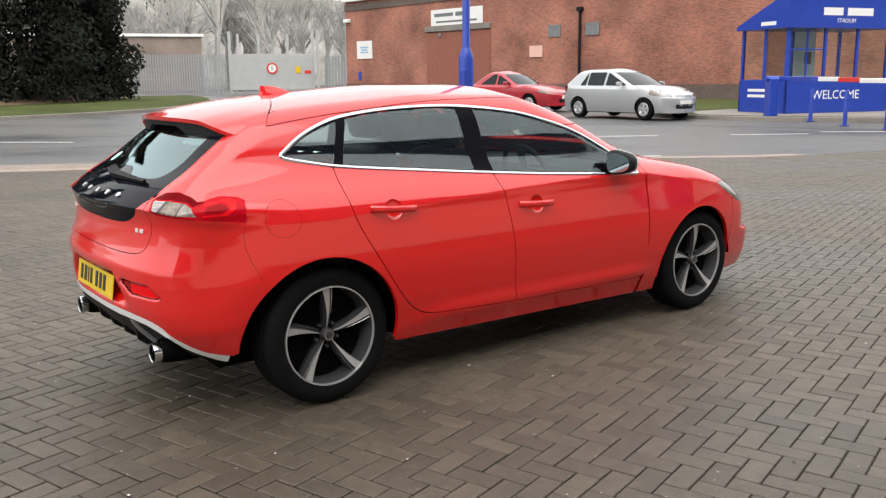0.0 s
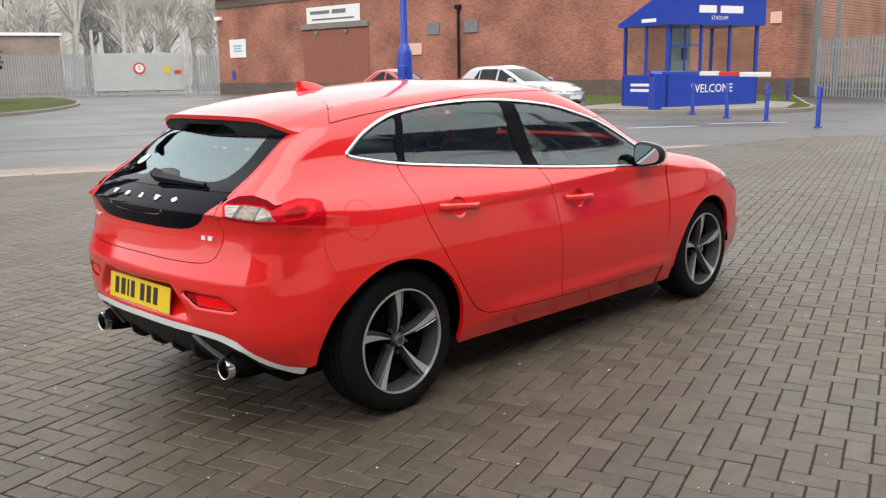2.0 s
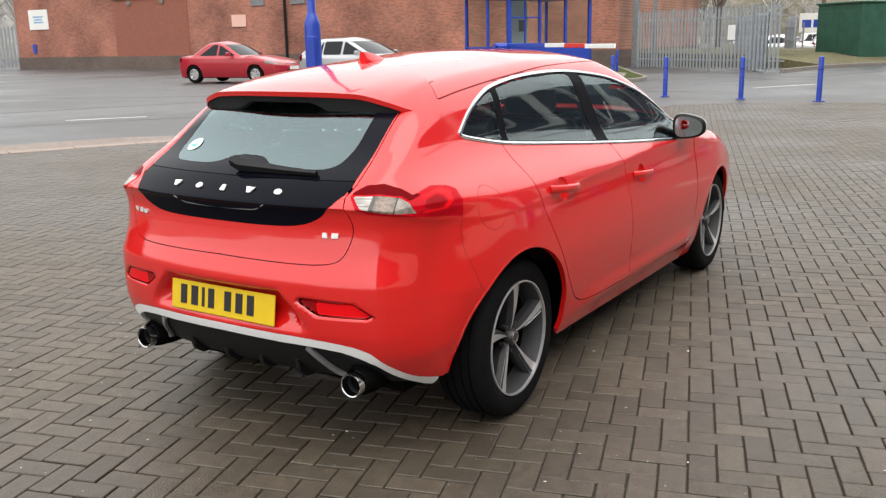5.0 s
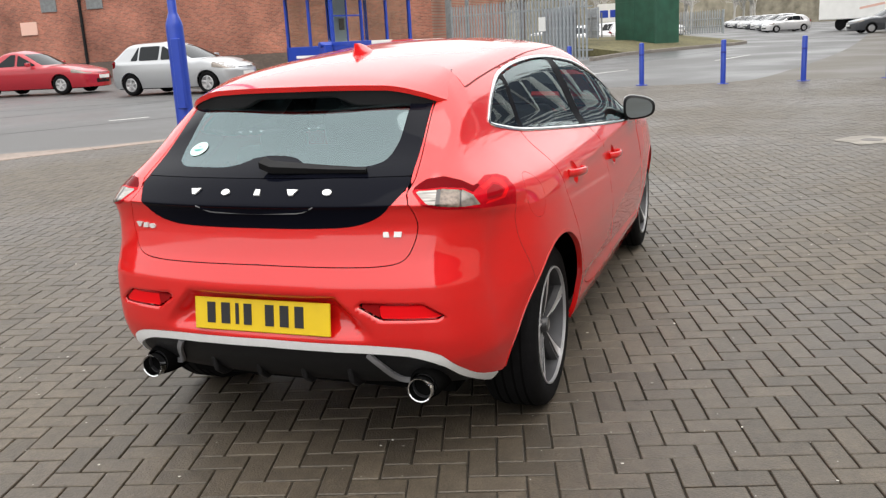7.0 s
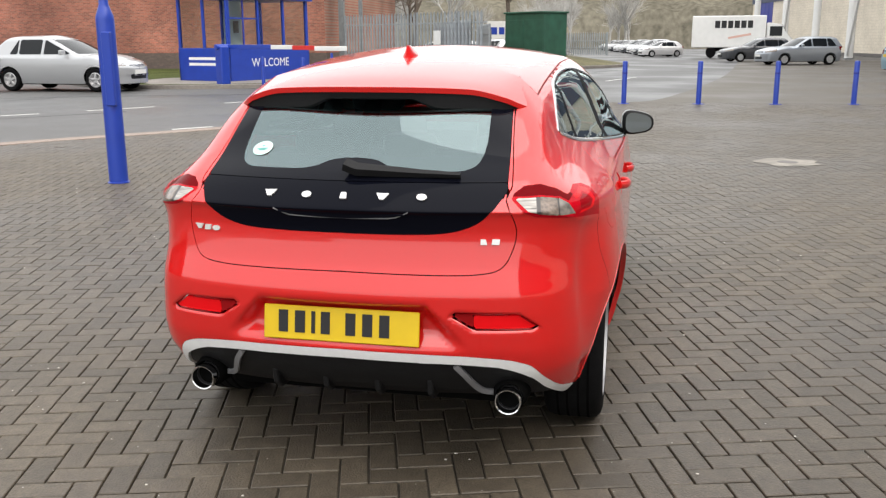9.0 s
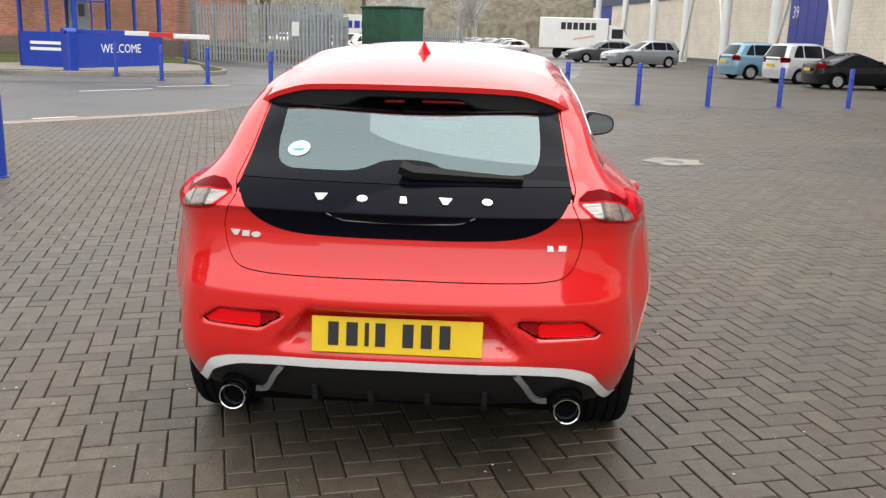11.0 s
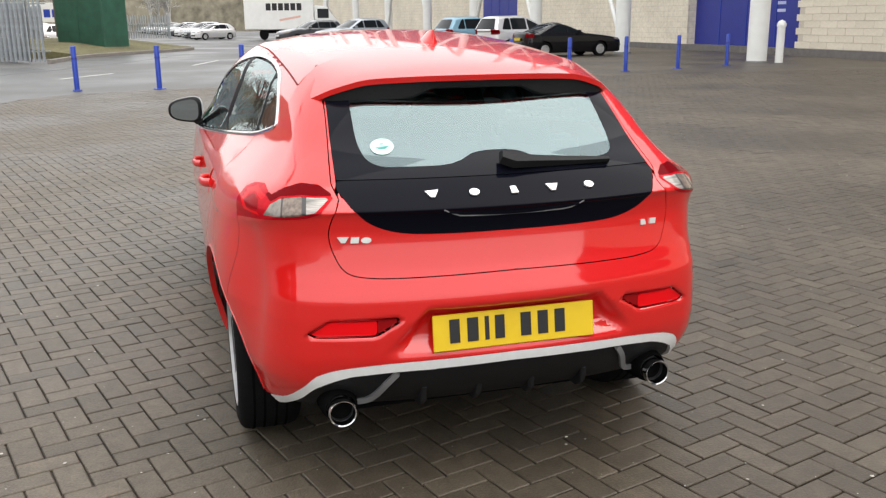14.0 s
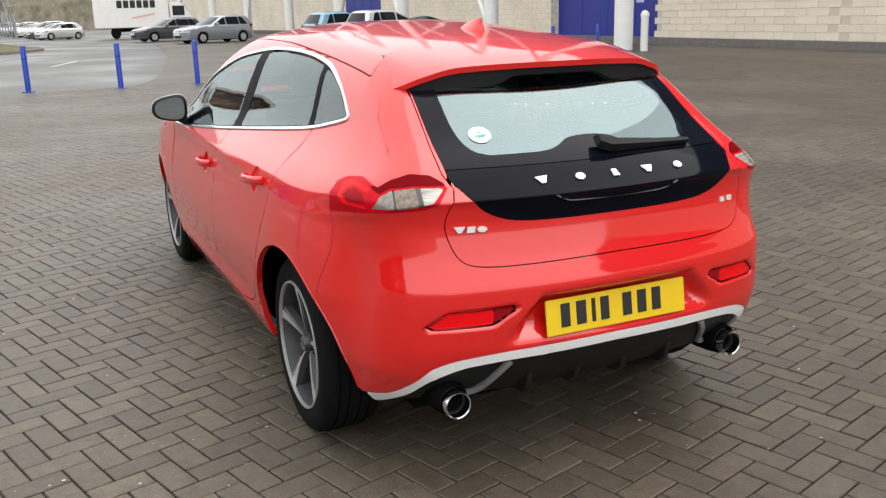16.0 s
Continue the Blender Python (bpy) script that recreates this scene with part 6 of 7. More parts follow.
revolve(bm, [(0.001, 1.0), (0.05, 0.99), (0.058, 0.97), (0.058, 0.0), (0.001, 0.0)], 18, "z", closed=False)
part("post", bm, M_BLUE, bollard, smooth=True)
part("collar", revolve(bmesh.new(), [(0.059, 0.70), (0.062, 0.705), (0.062, 0.735), (0.059, 0.74)], 18, "z"), M_BLUEDARK, bollard, smooth=True)
part("base_plate", boxm(0, 0, 0.012, 0.2, 0.2, 0.024, 0.004), M_BLUE, bollard)
for x, y in ((23.45, 12.15), (21.3, 9.8), (20.8, 7.75), (20.45, 5.93), (20.1, 4.05), (20.25, 2.35), (20.45, 0.63), (20.75, -1.1), (21.25, -2.95), (21.85, -4.85), (22.45, -6.85), (23.1, -8.9), (23.95, -11.1), (25.9, 15.85), (35.4, 17.0)):
    copy_thing(bollard, pose(x, y, -0.012, 0, 0, (x * 37) % 40))

# ---- lamp column ----
lamp_post = thing("street_lamp", "tall royal blue lamp column standing on the paving", "street lamp", pose(6.80, 8.78, -0.012))
bm = bmesh.new()
revolve(bm, [(0.001, 0.0), (0.112, 0.0), (0.112, 0.02), (0.097, 0.025), (0.091, 1.68), (0.086, 1.72), (0.058, 1.80), (0.047, 1.83), (0.042, 6.4), (0.001, 6.4)], 20, "z", closed=False)
part("column", bm, M_BLUE, lamp_post, smooth=True)
part("access_door", boxm(-0.078, -0.050, 1.19, 0.05, 0.10, 0.74, 0.006), M_BLUE, lamp_post)
part("lantern", boxm(0.35, 0, 6.45, 0.75, 0.24, 0.14, 0.04), M_GALV, lamp_post)

# manhole
mh = thing("manhole_cover", "iron manhole cover with a pale concrete ring in the paving", "manhole cover", pose(9.9, 1.7, 0.002) @ Matrix.Scale(0.72, 4))
bm = bmesh.new()
ring = [bm.verts.new(((0.50 + 0.06 * math.sin(3 * a) + 0.04 * math.sin(7 * a + 1)) * math.cos(a), (0.50 + 0.07 * math.sin(5 * a)) * math.sin(a), 0.0035)) for a in np.linspace(0, 2 * math.pi, 48, endpoint=False)]
bm.faces.new(ring)
part("surround", bm, mat("pale_mortar_smear", (0.23, 0.21, 0.18), 0.7, var=0.35, scale=5, var2=0.3, scale2=1.5), mh, "pale mortar smear")
part("lid", revolve(bmesh.new(), [(0.001, 0.009), (0.15, 0.009), (0.16, 0.004), (0.17, 0.004), (0.17, 0.0)], 24, "z", closed=False), M_GREYPLINTH, mh)


# ---- fences ----
def palisade(p0, p1, h, label, n=None, z=0.0, pitch=0.135, group="palisade fences"):
    p0, p1 = Vector((*p0, z)), Vector((*p1, z))
    d = p1 - p0
    m = Matrix.Translation(p0) @ Matrix.Rotation(math.atan2(d.y, d.x), 4, "Z")
    f = thing("palisade_fence", label, "fence", m, group)
    L = d.length
    k = int(L / pitch)
    bm = bmesh.new()
    w = 0.3 * pitch
    prof = [(-w, 0), (-0.6 * w, 0.018), (0.6 * w, 0.018), (w, 0)]
    lo = [bm.verts.new((a, b, 0.05)) for a, b in prof]
    hi = [bm.verts.new((a, b, h - 0.12)) for a, b in prof]
    tip = [bm.verts.new((a * 0.25, b, h)) for a, b in prof]
    for i in range(3):
        bm.faces.new((lo[i], lo[i + 1], hi[i + 1], hi[i]))
        bm.faces.new((hi[i], hi[i + 1], tip[i + 1], tip[i]))
    first = part("pale", bm, M_PALISADE, f)
    first.matrix_basis = pose(pitch / 2, -0.03, 0)
    for i in range(1, k):
        on_shared("pale", first.data, pose(pitch * (i + 0.5), -0.03, 0), f)
    for zz in (0.45, h - 0.5):
        part("rail", boxm(L / 2, 0, zz, L, 0.05, 0.05), M_PALISADE, f)
    for i in range(int(L / 2.75) + 1):
        part("fence_post", boxm(min(i * 2.75, L), 0.06, h / 2, 0.1, 0.06, h), M_PALISADE, f)
    return f


palisade((42.5, 18.9), (36.9, 10.5), 2.75, "grey galvanised palisade gate and fence beside the brick building", pitch=0.23)
part("notice", boxm(7.0, -0.07, 1.62, 0.46, 0.02, 0.62), M_SIGNWHITE, bpy.data.objects["palisade_fence"])
palisade((37.4, 11.3), (47.8, 15.5), 2.4, "grey palisade fence running back behind the gate", pitch=0.2)
palisade((45.2, 11.9), (50.2, 13.6), 1.6, "low grey palisade fence behind the verge", z=0.75)
palisade((53.7, 6.4), (53.2, 9.4), 1.35, "low grey palisade fence beside the green cabinet", z=0.6)
for x, y, h, w in ((43.5, 19.4, 5.2, 0.28), (43.0, 18.2, 4.6, 0.18)):
    gp = thing("gate_post", "tall grey steel gate post", "gate post", pose(x, y, 0), "gate posts")
    part("post", boxm(0, 0, h / 2, w, w, h, 0.02), M_GALV, gp)
    part("cap", boxm(0, 0, h + 0.03, w + 0.06, w + 0.06, 0.06, 0.01), M_GALV, gp)
cab = thing("green_cabinet", "large dark green steel cabinet behind the fence", "cabinet", Matrix.Translation((49.0, 10.7, 0.3)) @ Matrix.Rotation(math.atan2(3.7, 2.8), 4, "Z"))
part("body", boxm(0, -0.9, 1.2, 3.1, 1.8, 2.9, 0.03), M_GREENBOX, cab)
part("lid", boxm(0, -0.9, 2.69, 3.25, 1.95, 0.1, 0.02), M_GREENBOX, cab)
for x in (-0.77, 0.77):
    part("door_leaf", boxm(x, 0.01, 1.2, 1.45, 0.03, 2.2, 0.01), M_GREENBOX, cab)

cs = thing("roadside_sign", "white sign board with blue print behind the fence", "sign", pose(56.2, 13.3, 0, 0, 0, 104))
part("board", boxm(0, 0, 2.15, 1.7, 0.06, 1.1, 0.01), M_SIGNWHITE, cs)
bm = bmesh.new()
for x, w in ((-0.55, 0.35), (-0.1, 0.35), (0.45, 0.5)):
    box(bm, x, 0.035, 2.1, w, 0.008, 0.45)
    box(bm, x, -0.035, 2.1, w, 0.008, 0.45)
part("print_bar", bm, M_BLUE, cs)
for x in (-0.6, 0.6):
    part("post", boxm(x, 0.06, 1.1, 0.09, 0.05, 2.2), M_GALV, cs)

# far gate at the side road
gate_m = Matrix.Translation((33.4, 78.3, 0)) @ Matrix.Rotation(math.atan2(-3.1, 6.6), 4, "Z")
fg = thing("sliding_gate", "grey sheet-steel sliding gate with a speed roundel", "gate", gate_m)
part("leaf", boxm(3.75, 0, 1.95, 7.3, 0.08, 3.3, 0.01), M_GATE, fg, "grey steel leaf")
for k in range(13):
    part("rib", boxm(0.3 + k * 0.58, -0.05, 1.95, 0.04, 0.03, 3.25), M_GATE, fg)
part("bottom_beam", boxm(3.75, -0.02, 0.5, 7.4, 0.2, 0.3), M_GATE, fg)
part("roundel", revolve(bmesh.new(), [(0.001, -0.10), (0.36, -0.10), (0.36, -0.08), (0.001, -0.08)], 28, "y", (3.75, 0, 2.3)), M_SIGNWHITE, fg)
part("roundel_ring", revolve(bmesh.new(), [(0.36, -0.11), (0.5, -0.11), (0.5, -0.08), (0.36, -0.08)], 28, "y", (3.75, 0, 2.3)), M_REDPAINT, fg)
lettering("roundel_number", "5", 0.5, M_BLACKINK, pose(3.75, -0.108, 2.3), fg)
part("warning_notice", boxm(6.1, -0.08, 2.15, 0.45, 0.02, 0.6), M_PLATE, fg)
part("warning_notice", boxm(7.0, -0.08, 1.95, 0.6, 0.02, 0.3), M_REDPAINT, fg)
for x, h in ((0, 5.6), (0.75, 5.4), (2.6, 5.4), (5.2, 5.4), (7.5, 5.8), (7.95, 5.8)):
    part("post", boxm(x, 0.14, h / 2, 0.26, 0.2, h, 0.01), M_GATE, fg)
palisade((10, 86), (33.2, 78.5), 3.6, "tall grey mesh fence beside the sliding gate", pitch=0.22)
palisade((41.4, 75.0), (45.5, 70.0), 3.4, "grey palisade fence at the building corner", pitch=0.3)
shed = thing("flat_roof_building", "low brick building behind the fence, haze put into its colour", "building", pose(26, 101, 0, 0, 0, -18))
part("wall", boxm(1.8, 4, 3.0, 22, 8, 6.0), M_HAZEBRICK, shed, "brick wall paled by painted haze")
part("roof_edge", boxm(1.8, 4, 6.1, 22.5, 8.5, 0.3), M_WHITE, shed, "white roof edge")


# ---- stadium ----
def fac(x):
    return 0.00115 * max(x - 35, 0) ** 2


stadium = thing("stadium_facade", "cream blockwork stadium facade with blue door bays", "building")
xs = [-30, 14.0, 46, 54, 73, 84, 96, 108, 126]
doors = ((29.65, 38.0), (60.0, 66.4), (118, 124))
XS = sorted(set(xs + [d for p in doors for d in p]))
for a, b in zip(XS, XS[1:]):
    ya, yb = -17.8 + fac(a), -17.8 + fac(b)
    L = math.hypot(b - a, yb - ya)
    m = Matrix.Translation((a, ya, 0)) @ Matrix.Rotation(math.atan2(yb - ya, b - a), 4, "Z")
    isdoor = any(abs(a - p) < 1e-6 for p, q in doors)
    if isdoor:
        back = -0.62 if a < 40 else -0.16
        ob = part("blue_bay", boxm(L / 2, back, 3.03, L, 0.3, 6.05), M_BLUEDARK, stadium, "deep blue door bay")
        ob.matrix_basis = m
        for k in range(1, 4):
            part("bay_joint", boxm(L * k / 4, back + 0.157, 3.03, 0.05, 0.03, 6.05), M_BLUE, ob)
        if a < 40:
            part("bay_reveal", boxm(L + 0.012, -0.4, 3.1, 0.02, 0.74, 5.9), M_CREAMWALL, ob, "cream return of the block wall")
    else:
        ob = part("wall", boxm(L / 2, -0.25, 3.1, L, 0.4, 5.9), M_MORTAR if abs(a - 14) < 0.1 else M_CREAMWALL, stadium, "cream block wall")
        ob.matrix_basis = m
    o4 = part("upper_wall", boxm(L / 2, -0.35, 12.7, L, 0.9, 13.3), M_CLADDING, stadium, "dark blue-grey upper cladding")
    o4.matrix_basis = m
    o3 = part("wall_base", boxm(L / 2, -0.22, 0.125, L, 0.5, 0.29), M_GREYPLINTH, stadium, "grey wall base")
    o3.matrix_basis = m
bar_text(stadium, "door_notice_bar", [(0, 0.35, 0.7, 0.9), (0, -0.55, 0.55, 0.12), (0, -0.85, 0.55, 0.12), (0, -1.15, 0.55, 0.12)], mat("pale_blue_notice", (0.45, 0.5, 0.72), 0.6), pose(31.4, -18.258, 2.9, 0, 0, 180))
lettering("bay_number", "41", 1.5, M_WHITEINK, pose(36.3, -18.255, 3.95, 0, 0, 180), stadium)
lettering("bay_number", "39", 1.2, M_WHITEINK, pose(65.2, -16.72, 3.9, 0, 0, 183), stadium)

col_x = [35.7, 25.6, 46.0, 56.2, 66.3, 76.5, 86.6, 97, 108]
colm = None
for i, x in enumerate(col_x):
    y = -13.3 + fac(x)
    if colm is None:
        colm = thing("steel_column", "round white steel column in front of the stadium wall", "column", pose(x, y, -0.012), "stadium columns")
        part("shaft", revolve(bmesh.new(), [(0.001, 0), (0.33, 0), (0.33, 22), (0.001, 22)], 24, "z", closed=False), M_WHITE, colm, smooth=True)
        part("base_ring", revolve(bmesh.new(), [(0.33, 0.0), (0.37, 0.0), (0.37, 0.05), (0.33, 0.06)], 24, "z"), M_GALV, colm, smooth=True)
        plain = copy_thing(colm, pose(col_x[1], -13.3, -0.012))
        part("strut", cyl(bmesh.new(), (0.35, -0.2, 0.3), (10.5, -0.6, 13.5), 0.10, n=12), M_WHITE, colm, "slender white raking strut", smooth=True)
        part("strut", cyl(bmesh.new(), (-0.35, -0.2, 6.5), (-9.0, -0.6, 21), 0.18, n=12), M_WHITE, colm, "white raking strut", smooth=True)
    elif i > 1:
        copy_thing(colm, pose(x, y, -0.012, 0, 0, 0 if i % 2 == 0 else 180))
lb = thing("litter_bin", "slim white domed litter bin beside the column", "bin", pose(25.0, -13.75, -0.012))
part("body", revolve(bmesh.new(), [(0.001, 0), (0.13, 0), (0.13, 1.2), (0.001, 1.2)], 20, "z", closed=False), M_WHITE, lb, smooth=True)
part("cap", revolve(bmesh.new(), [(0.15, 1.18), (0.15, 1.27), (0.10, 1.36), (0.001, 1.4)], 20, "z", closed=False), M_WHITE, lb, smooth=True)
pb = thing("ground_stub", "short blue post by the blue door", "post", pose(30.6, -16.6, -0.012))
part("post", revolve(bmesh.new(), [(0.001, 0), (0.12, 0), (0.12, 1.6), (0.001, 1.62)], 16, "z", closed=False), M_BLUE, pb, smooth=True)


# ---- parked cars ----
def car_form(L, H, W, belt, hood, nose_z, boot, screen_x, rear_x, screen_run, rear_run, tail_z):
    """A plain parked car's form; x from its rear axle, as for the hatchback."""
    x0, x1 = -0.85, L - 0.85
    topc = curve1([(x0, tail_z - 0.05), (x0 + 0.12, tail_z), (rear_x + 0.2, belt + 0.03), (screen_x, belt), (screen_x + 0.15, hood), (x1 - 0.35, nose_z), (x1, nose_z - 0.14)])
    roofc = curve1([(rear_x, H - 0.08), (rear_x + 0.6, H - 0.015), (0.9, H), (screen_x - screen_run, H - 0.03), (screen_x, H - 0.2)])
    w2 = W / 2

    def f(x, y, z):
        y = np.abs(y)
        side = y - (w2 - 0.10 * ((z - 0.62) / 0.5) ** 2 - 0.25 * np.maximum(x - x1 + 0.9, 0) ** 2 - 0.15 * np.maximum(x0 + 0.7 - x, 0) ** 2)
        rear = x0 + 0.05 + 0.12 * np.abs(z - 0.55) + 0.13 * (y / w2) ** 2.4 - x
        front = x - x1 + 0.32 * (y / w2) ** 2.2 + 0.35 * np.maximum(z - 0.6, 0)
        top = z - topc(x) + 0.05 * (y / w2) ** 2
        low = rmax(rmax(side, rear, 0.12), rmax(front, top, 0.08), 0.07)
        low = np.maximum(low, 0.19 - z)
        gs = (y - (w2 - 0.08) + 0.42 * (z - belt)) / 1.085
        gr = (rear_x + (z - belt) * rear_run / (H - belt) + 0.15 * y * y - x) / math.hypot(1, rear_run / (H - belt))
        gf = (x - screen_x + (z - belt) * screen_run / (H - belt) + 0.3 * y * y) / math.hypot(1, screen_run / (H - belt))
        gt = z - roofc(x) + 0.06 * (y / 0.6) ** 2
        green = rmax(rmax(gs, gr, 0.06), rmax(gt, gf, 0.08), 0.08)
        return smin(low, np.maximum(green, belt - 0.06 - z), 0.04)
    return f


M_TINT = mat("dark_car_window", (0.010, 0.012, 0.014), 0.05, 0, 0.15, 0.1)
M_DULLRED = mat("dark_red_car_paint", (0.36, 0.010, 0.022), 0.35, 0.1, 0.5, 0.8)
M_SILVER = mat("silver_car_paint", (0.42, 0.43, 0.445), 0.30, 0.4, 0.5, 0.8)
M_GREYCAR = mat("grey_blue_car_paint", (0.30, 0.33, 0.37), 0.33, 0.5, 0.5, 0.7)
M_LIGHTBLUE = mat("light_blue_car_paint", (0.17, 0.32, 0.42), 0.35, 0.3, 0.5, 0.7)
M_WHITECAR = mat("pale_silver_car_paint", (0.62, 0.62, 0.63), 0.3, 0.3, 0.5, 0.8)
M_BLACKCAR = mat("black_car_paint", (0.006, 0.006, 0.008), 0.2, 0, 0.15, 0.5)
M_DARKCAR = mat("dark_grey_car_paint", (0.06, 0.065, 0.075), 0.3, 0.3, 0.5, 0.8)
M_WHITEPLATE = mat("white_number_plate", (0.72, 0.72, 0.70), 0.5)

FORMS = {  # L, H, W, belt, hood, nose_z, boot, screen_x, rear_x, screen_run, rear_run, tail_z
    "hatch": (4.25, 1.46, 1.75, 0.95, 0.97, 0.80, 0, 2.25, -0.74, 1.15, 0.62, 1.0),
    "saloon": (4.48, 1.42, 1.72, 0.92, 0.94, 0.76, 0, 2.10, -0.20, 1.00, 0.75, 0.95),
    "estate": (4.52, 1.48, 1.76, 0.95, 0.97, 0.80, 0, 2.20, -0.80, 1.05, 0.35, 0.98),
    "mpv": (4.30, 1.62, 1.80, 1.02, 1.03, 0.86, 0, 2.40, -0.78, 1.35, 0.32, 1.05),
    "coupe": (4.70, 1.40, 1.80, 0.96, 0.95, 0.78, 0, 2.05, -0.35, 1.15, 1.0, 1.0),
    "small": (3.85, 1.52, 1.68, 0.98, 0.98, 0.82, 0, 2.30, -0.70, 1.30, 0.40, 1.0),
}


def parked_car(style, paint, label, m, step=0.045, group="parked cars", lamps=True):
    L, H, W, belt, hood, nose_z, _, sx, rx, srun, rrun, tz = FORMS[style]
    f = car_form(*FORMS[style])
    c = thing("parked_car", label, "car", m, group)
    x1 = L - 0.85
    wb = 2.6 if L > 4 else 2.42
    net = net_wrap(f, -S_LEN[4] + 0.01, S_LEN[4] - 0.01, 0.2, H - 0.06, step, step)
    k = (H - belt)

    def side_glass(x, y, z):
        lo = rx + (0.62 if style == "hatch" else 0.30) + (z - belt) * (0.5 if style == "hatch" else 1.0) * rrun / k + 0.12
        hi = sx - 0.30 - (z - belt) * srun / k
        body = np.maximum(np.maximum(lo - x, x - hi), np.maximum(belt + 0.015 - z, z - (H - 0.115)))
        pillar = np.minimum(np.abs(x - 1.02) - 0.04, np.abs(x - (0.15 if style != "hatch" else 0.28)) - 0.025)
        return np.where(np.abs(y) > 0.42, np.maximum(body, -pillar), 1.0)

    def rear_glass(x, y, z):
        on = np.abs(rx + (z - belt) * rrun / k + 0.15 * y * y - x) - 0.10
        return np.maximum(np.maximum(on, np.abs(y) - (W / 2 - 0.20 - 0.42 * (z - belt))), np.maximum(belt + 0.03 - z, z - (H - 0.13)))

    def front_glass(x, y, z):
        on = np.abs(sx - (z - belt) * srun / k - 0.3 * y * y - x) - 0.12
        return np.maximum(np.maximum(on, np.abs(y) - (W / 2 - 0.16 - 0.42 * (z - belt))), np.maximum(belt + 0.02 - z, z - (H - 0.11)))

    def arch(x, y, z):
        return np.where(np.abs(y) > 0.5, np.minimum(np.hypot(x, z - 0.30), np.hypot(x - wb, z - 0.30)) - 0.345, 1.0)

    def head(x, y, z):
        return np.where(x > x1 - 0.85, np.maximum(np.abs(z - (nose_z - 0.09) - (x1 - x) * 0.12) - 0.075, np.maximum(0.42 - np.abs(y), x1 - 0.62 - x)), 1.0)

    def tail(x, y, z):
        return np.where(x < -0.4, np.maximum(np.abs(z - (tz - 0.12)) - 0.10, np.maximum(0.50 - np.abs(y), x + 0.50)), 1.0)

    def grille(x, y, z):
        return np.where(x > x1 - 0.7, np.maximum(np.abs(z - (nose_z - 0.10)) - 0.05, np.abs(y) - 0.36), 1.0)

    part_of = lambda *fs: (lambda x, y, z: -np.minimum.reduce([q(x, y, z) for q in fs]) + 0.004)
    def intake(x, y, z):
        return np.where(x > x1 - 0.7, np.maximum(np.abs(z - 0.38) - 0.06, np.abs(y) - 0.36), 1.0)

    holes = (side_glass, rear_glass, front_glass, arch, head, tail, grille, intake)
    panel("body", net, part_of(*holes), paint, c, depth=0.02, field=f, push=0)
    panel("roof", net_top(f, rx, sx, -0.6, 0.6, step * 1.3, step * 1.3), lambda x, y, z: np.maximum(np.maximum(H - 0.12 - z, -front_glass(x, y, z)), -rear_glass(x, y, z)), paint, c, depth=0, field=f)
    panel("bonnet", net_top(f, sx - 0.6, x1, -0.75, 0.75, step * 1.3, step * 1.3, z0=0.4), lambda x, y, z: np.maximum(z - 1.05, np.maximum(-front_glass(x, y, z), sx - 0.25 - 0.3 * y * y - x)), paint, c, depth=0, field=f)
    if style in ("saloon", "coupe"):
        panel("boot_lid", net_top(f, -0.84, rx + 0.4, -0.75, 0.75, step * 1.3, step * 1.3, z0=0.4), lambda x, y, z: np.maximum(z - 1.03, -rear_glass(x, y, z)), paint, c, depth=0, field=f)
    for nm, fn, mt in (("rear_window", rear_glass, M_TINT), ("headlamp", head, M_CLEARLENS), ("tail_lamp", tail, M_DEEPRED), ("grille", grille, M_BLACKPLASTIC), ("lower_intake", intake, M_BLACKPLASTIC)):
        if fn in (head, tail):
            for sg in (-1, 1):
                panel(nm, net, lambda x, y, z: np.maximum(fn(x, y, z), -y * sg), mt, c, depth=0, field=f)
        else:
            panel(nm, net, fn, mt, c, depth=0, field=f)
    panel("windscreen", net_top(f, sx - srun - 0.35, sx + 0.1, -0.75, 0.75, step, step), front_glass, M_TINT, c, depth=0, field=f)
    for sg in (-1, 1):
        panel("side_window", net, lambda x, y, z: np.maximum(side_glass(x, y, z), -y * sg), M_TINT, c, depth=0, field=f)
        bm = bmesh.new()
        box(bm, sx - 0.52, sg * (W / 2 + 0.06), belt + 0.06, 0.1, 0.2, 0.13, 0.03, seg=2)
        part("door_mirror", bm, paint, c, smooth=True)
        for x in (0.0, wb):
            wv = new("wheel")
            wv.parent = c
            wv.matrix_basis = pose(x, sg * (W / 2 - 0.11), 0.30, 0, 0, 0 if sg > 0 else 180)
            part("tyre", revolve(bmesh.new(), [(0.19, 0.085), (0.21, 0.1), (0.27, 0.1), (0.30, 0.07), (0.305, 0), (0.30, -0.09), (0.19, -0.09)], 24, "y"), M_RUBBER, wv, smooth=True)
            bm = bmesh.new()
            revolve(bm, [(0.20, 0.085), (0.175, 0.095), (0.165, 0.06), (0.12, 0.02), (0.0005, 0.02), (0.0005, -0.02), (0.20, -0.02)], 24, "y")
            for q in range(5):
                a = 2 * math.pi * q / 5 + 0.3
                box(bm, 0.10, 0.07, 0, 0.19, 0.03, 0.055, 0.008, Matrix.Rotation(-a, 4, "Y"))
            part("rim", bm, M_ALLOY, wv, smooth=True)
    part("underbody", boxm(L / 2 - 0.85, 0, 0.28, L - 0.5, W - 0.45, 0.22), M_DARK, c)
    for x, mt, rz in ((x1 + 0.012, M_WHITEPLATE, 0), (-0.845, M_PLATE, 0)):
        part("number_plate", boxm(x, 0, 0.50 if x > 0 else 0.72, 0.02, 0.52, 0.11), mt, c)
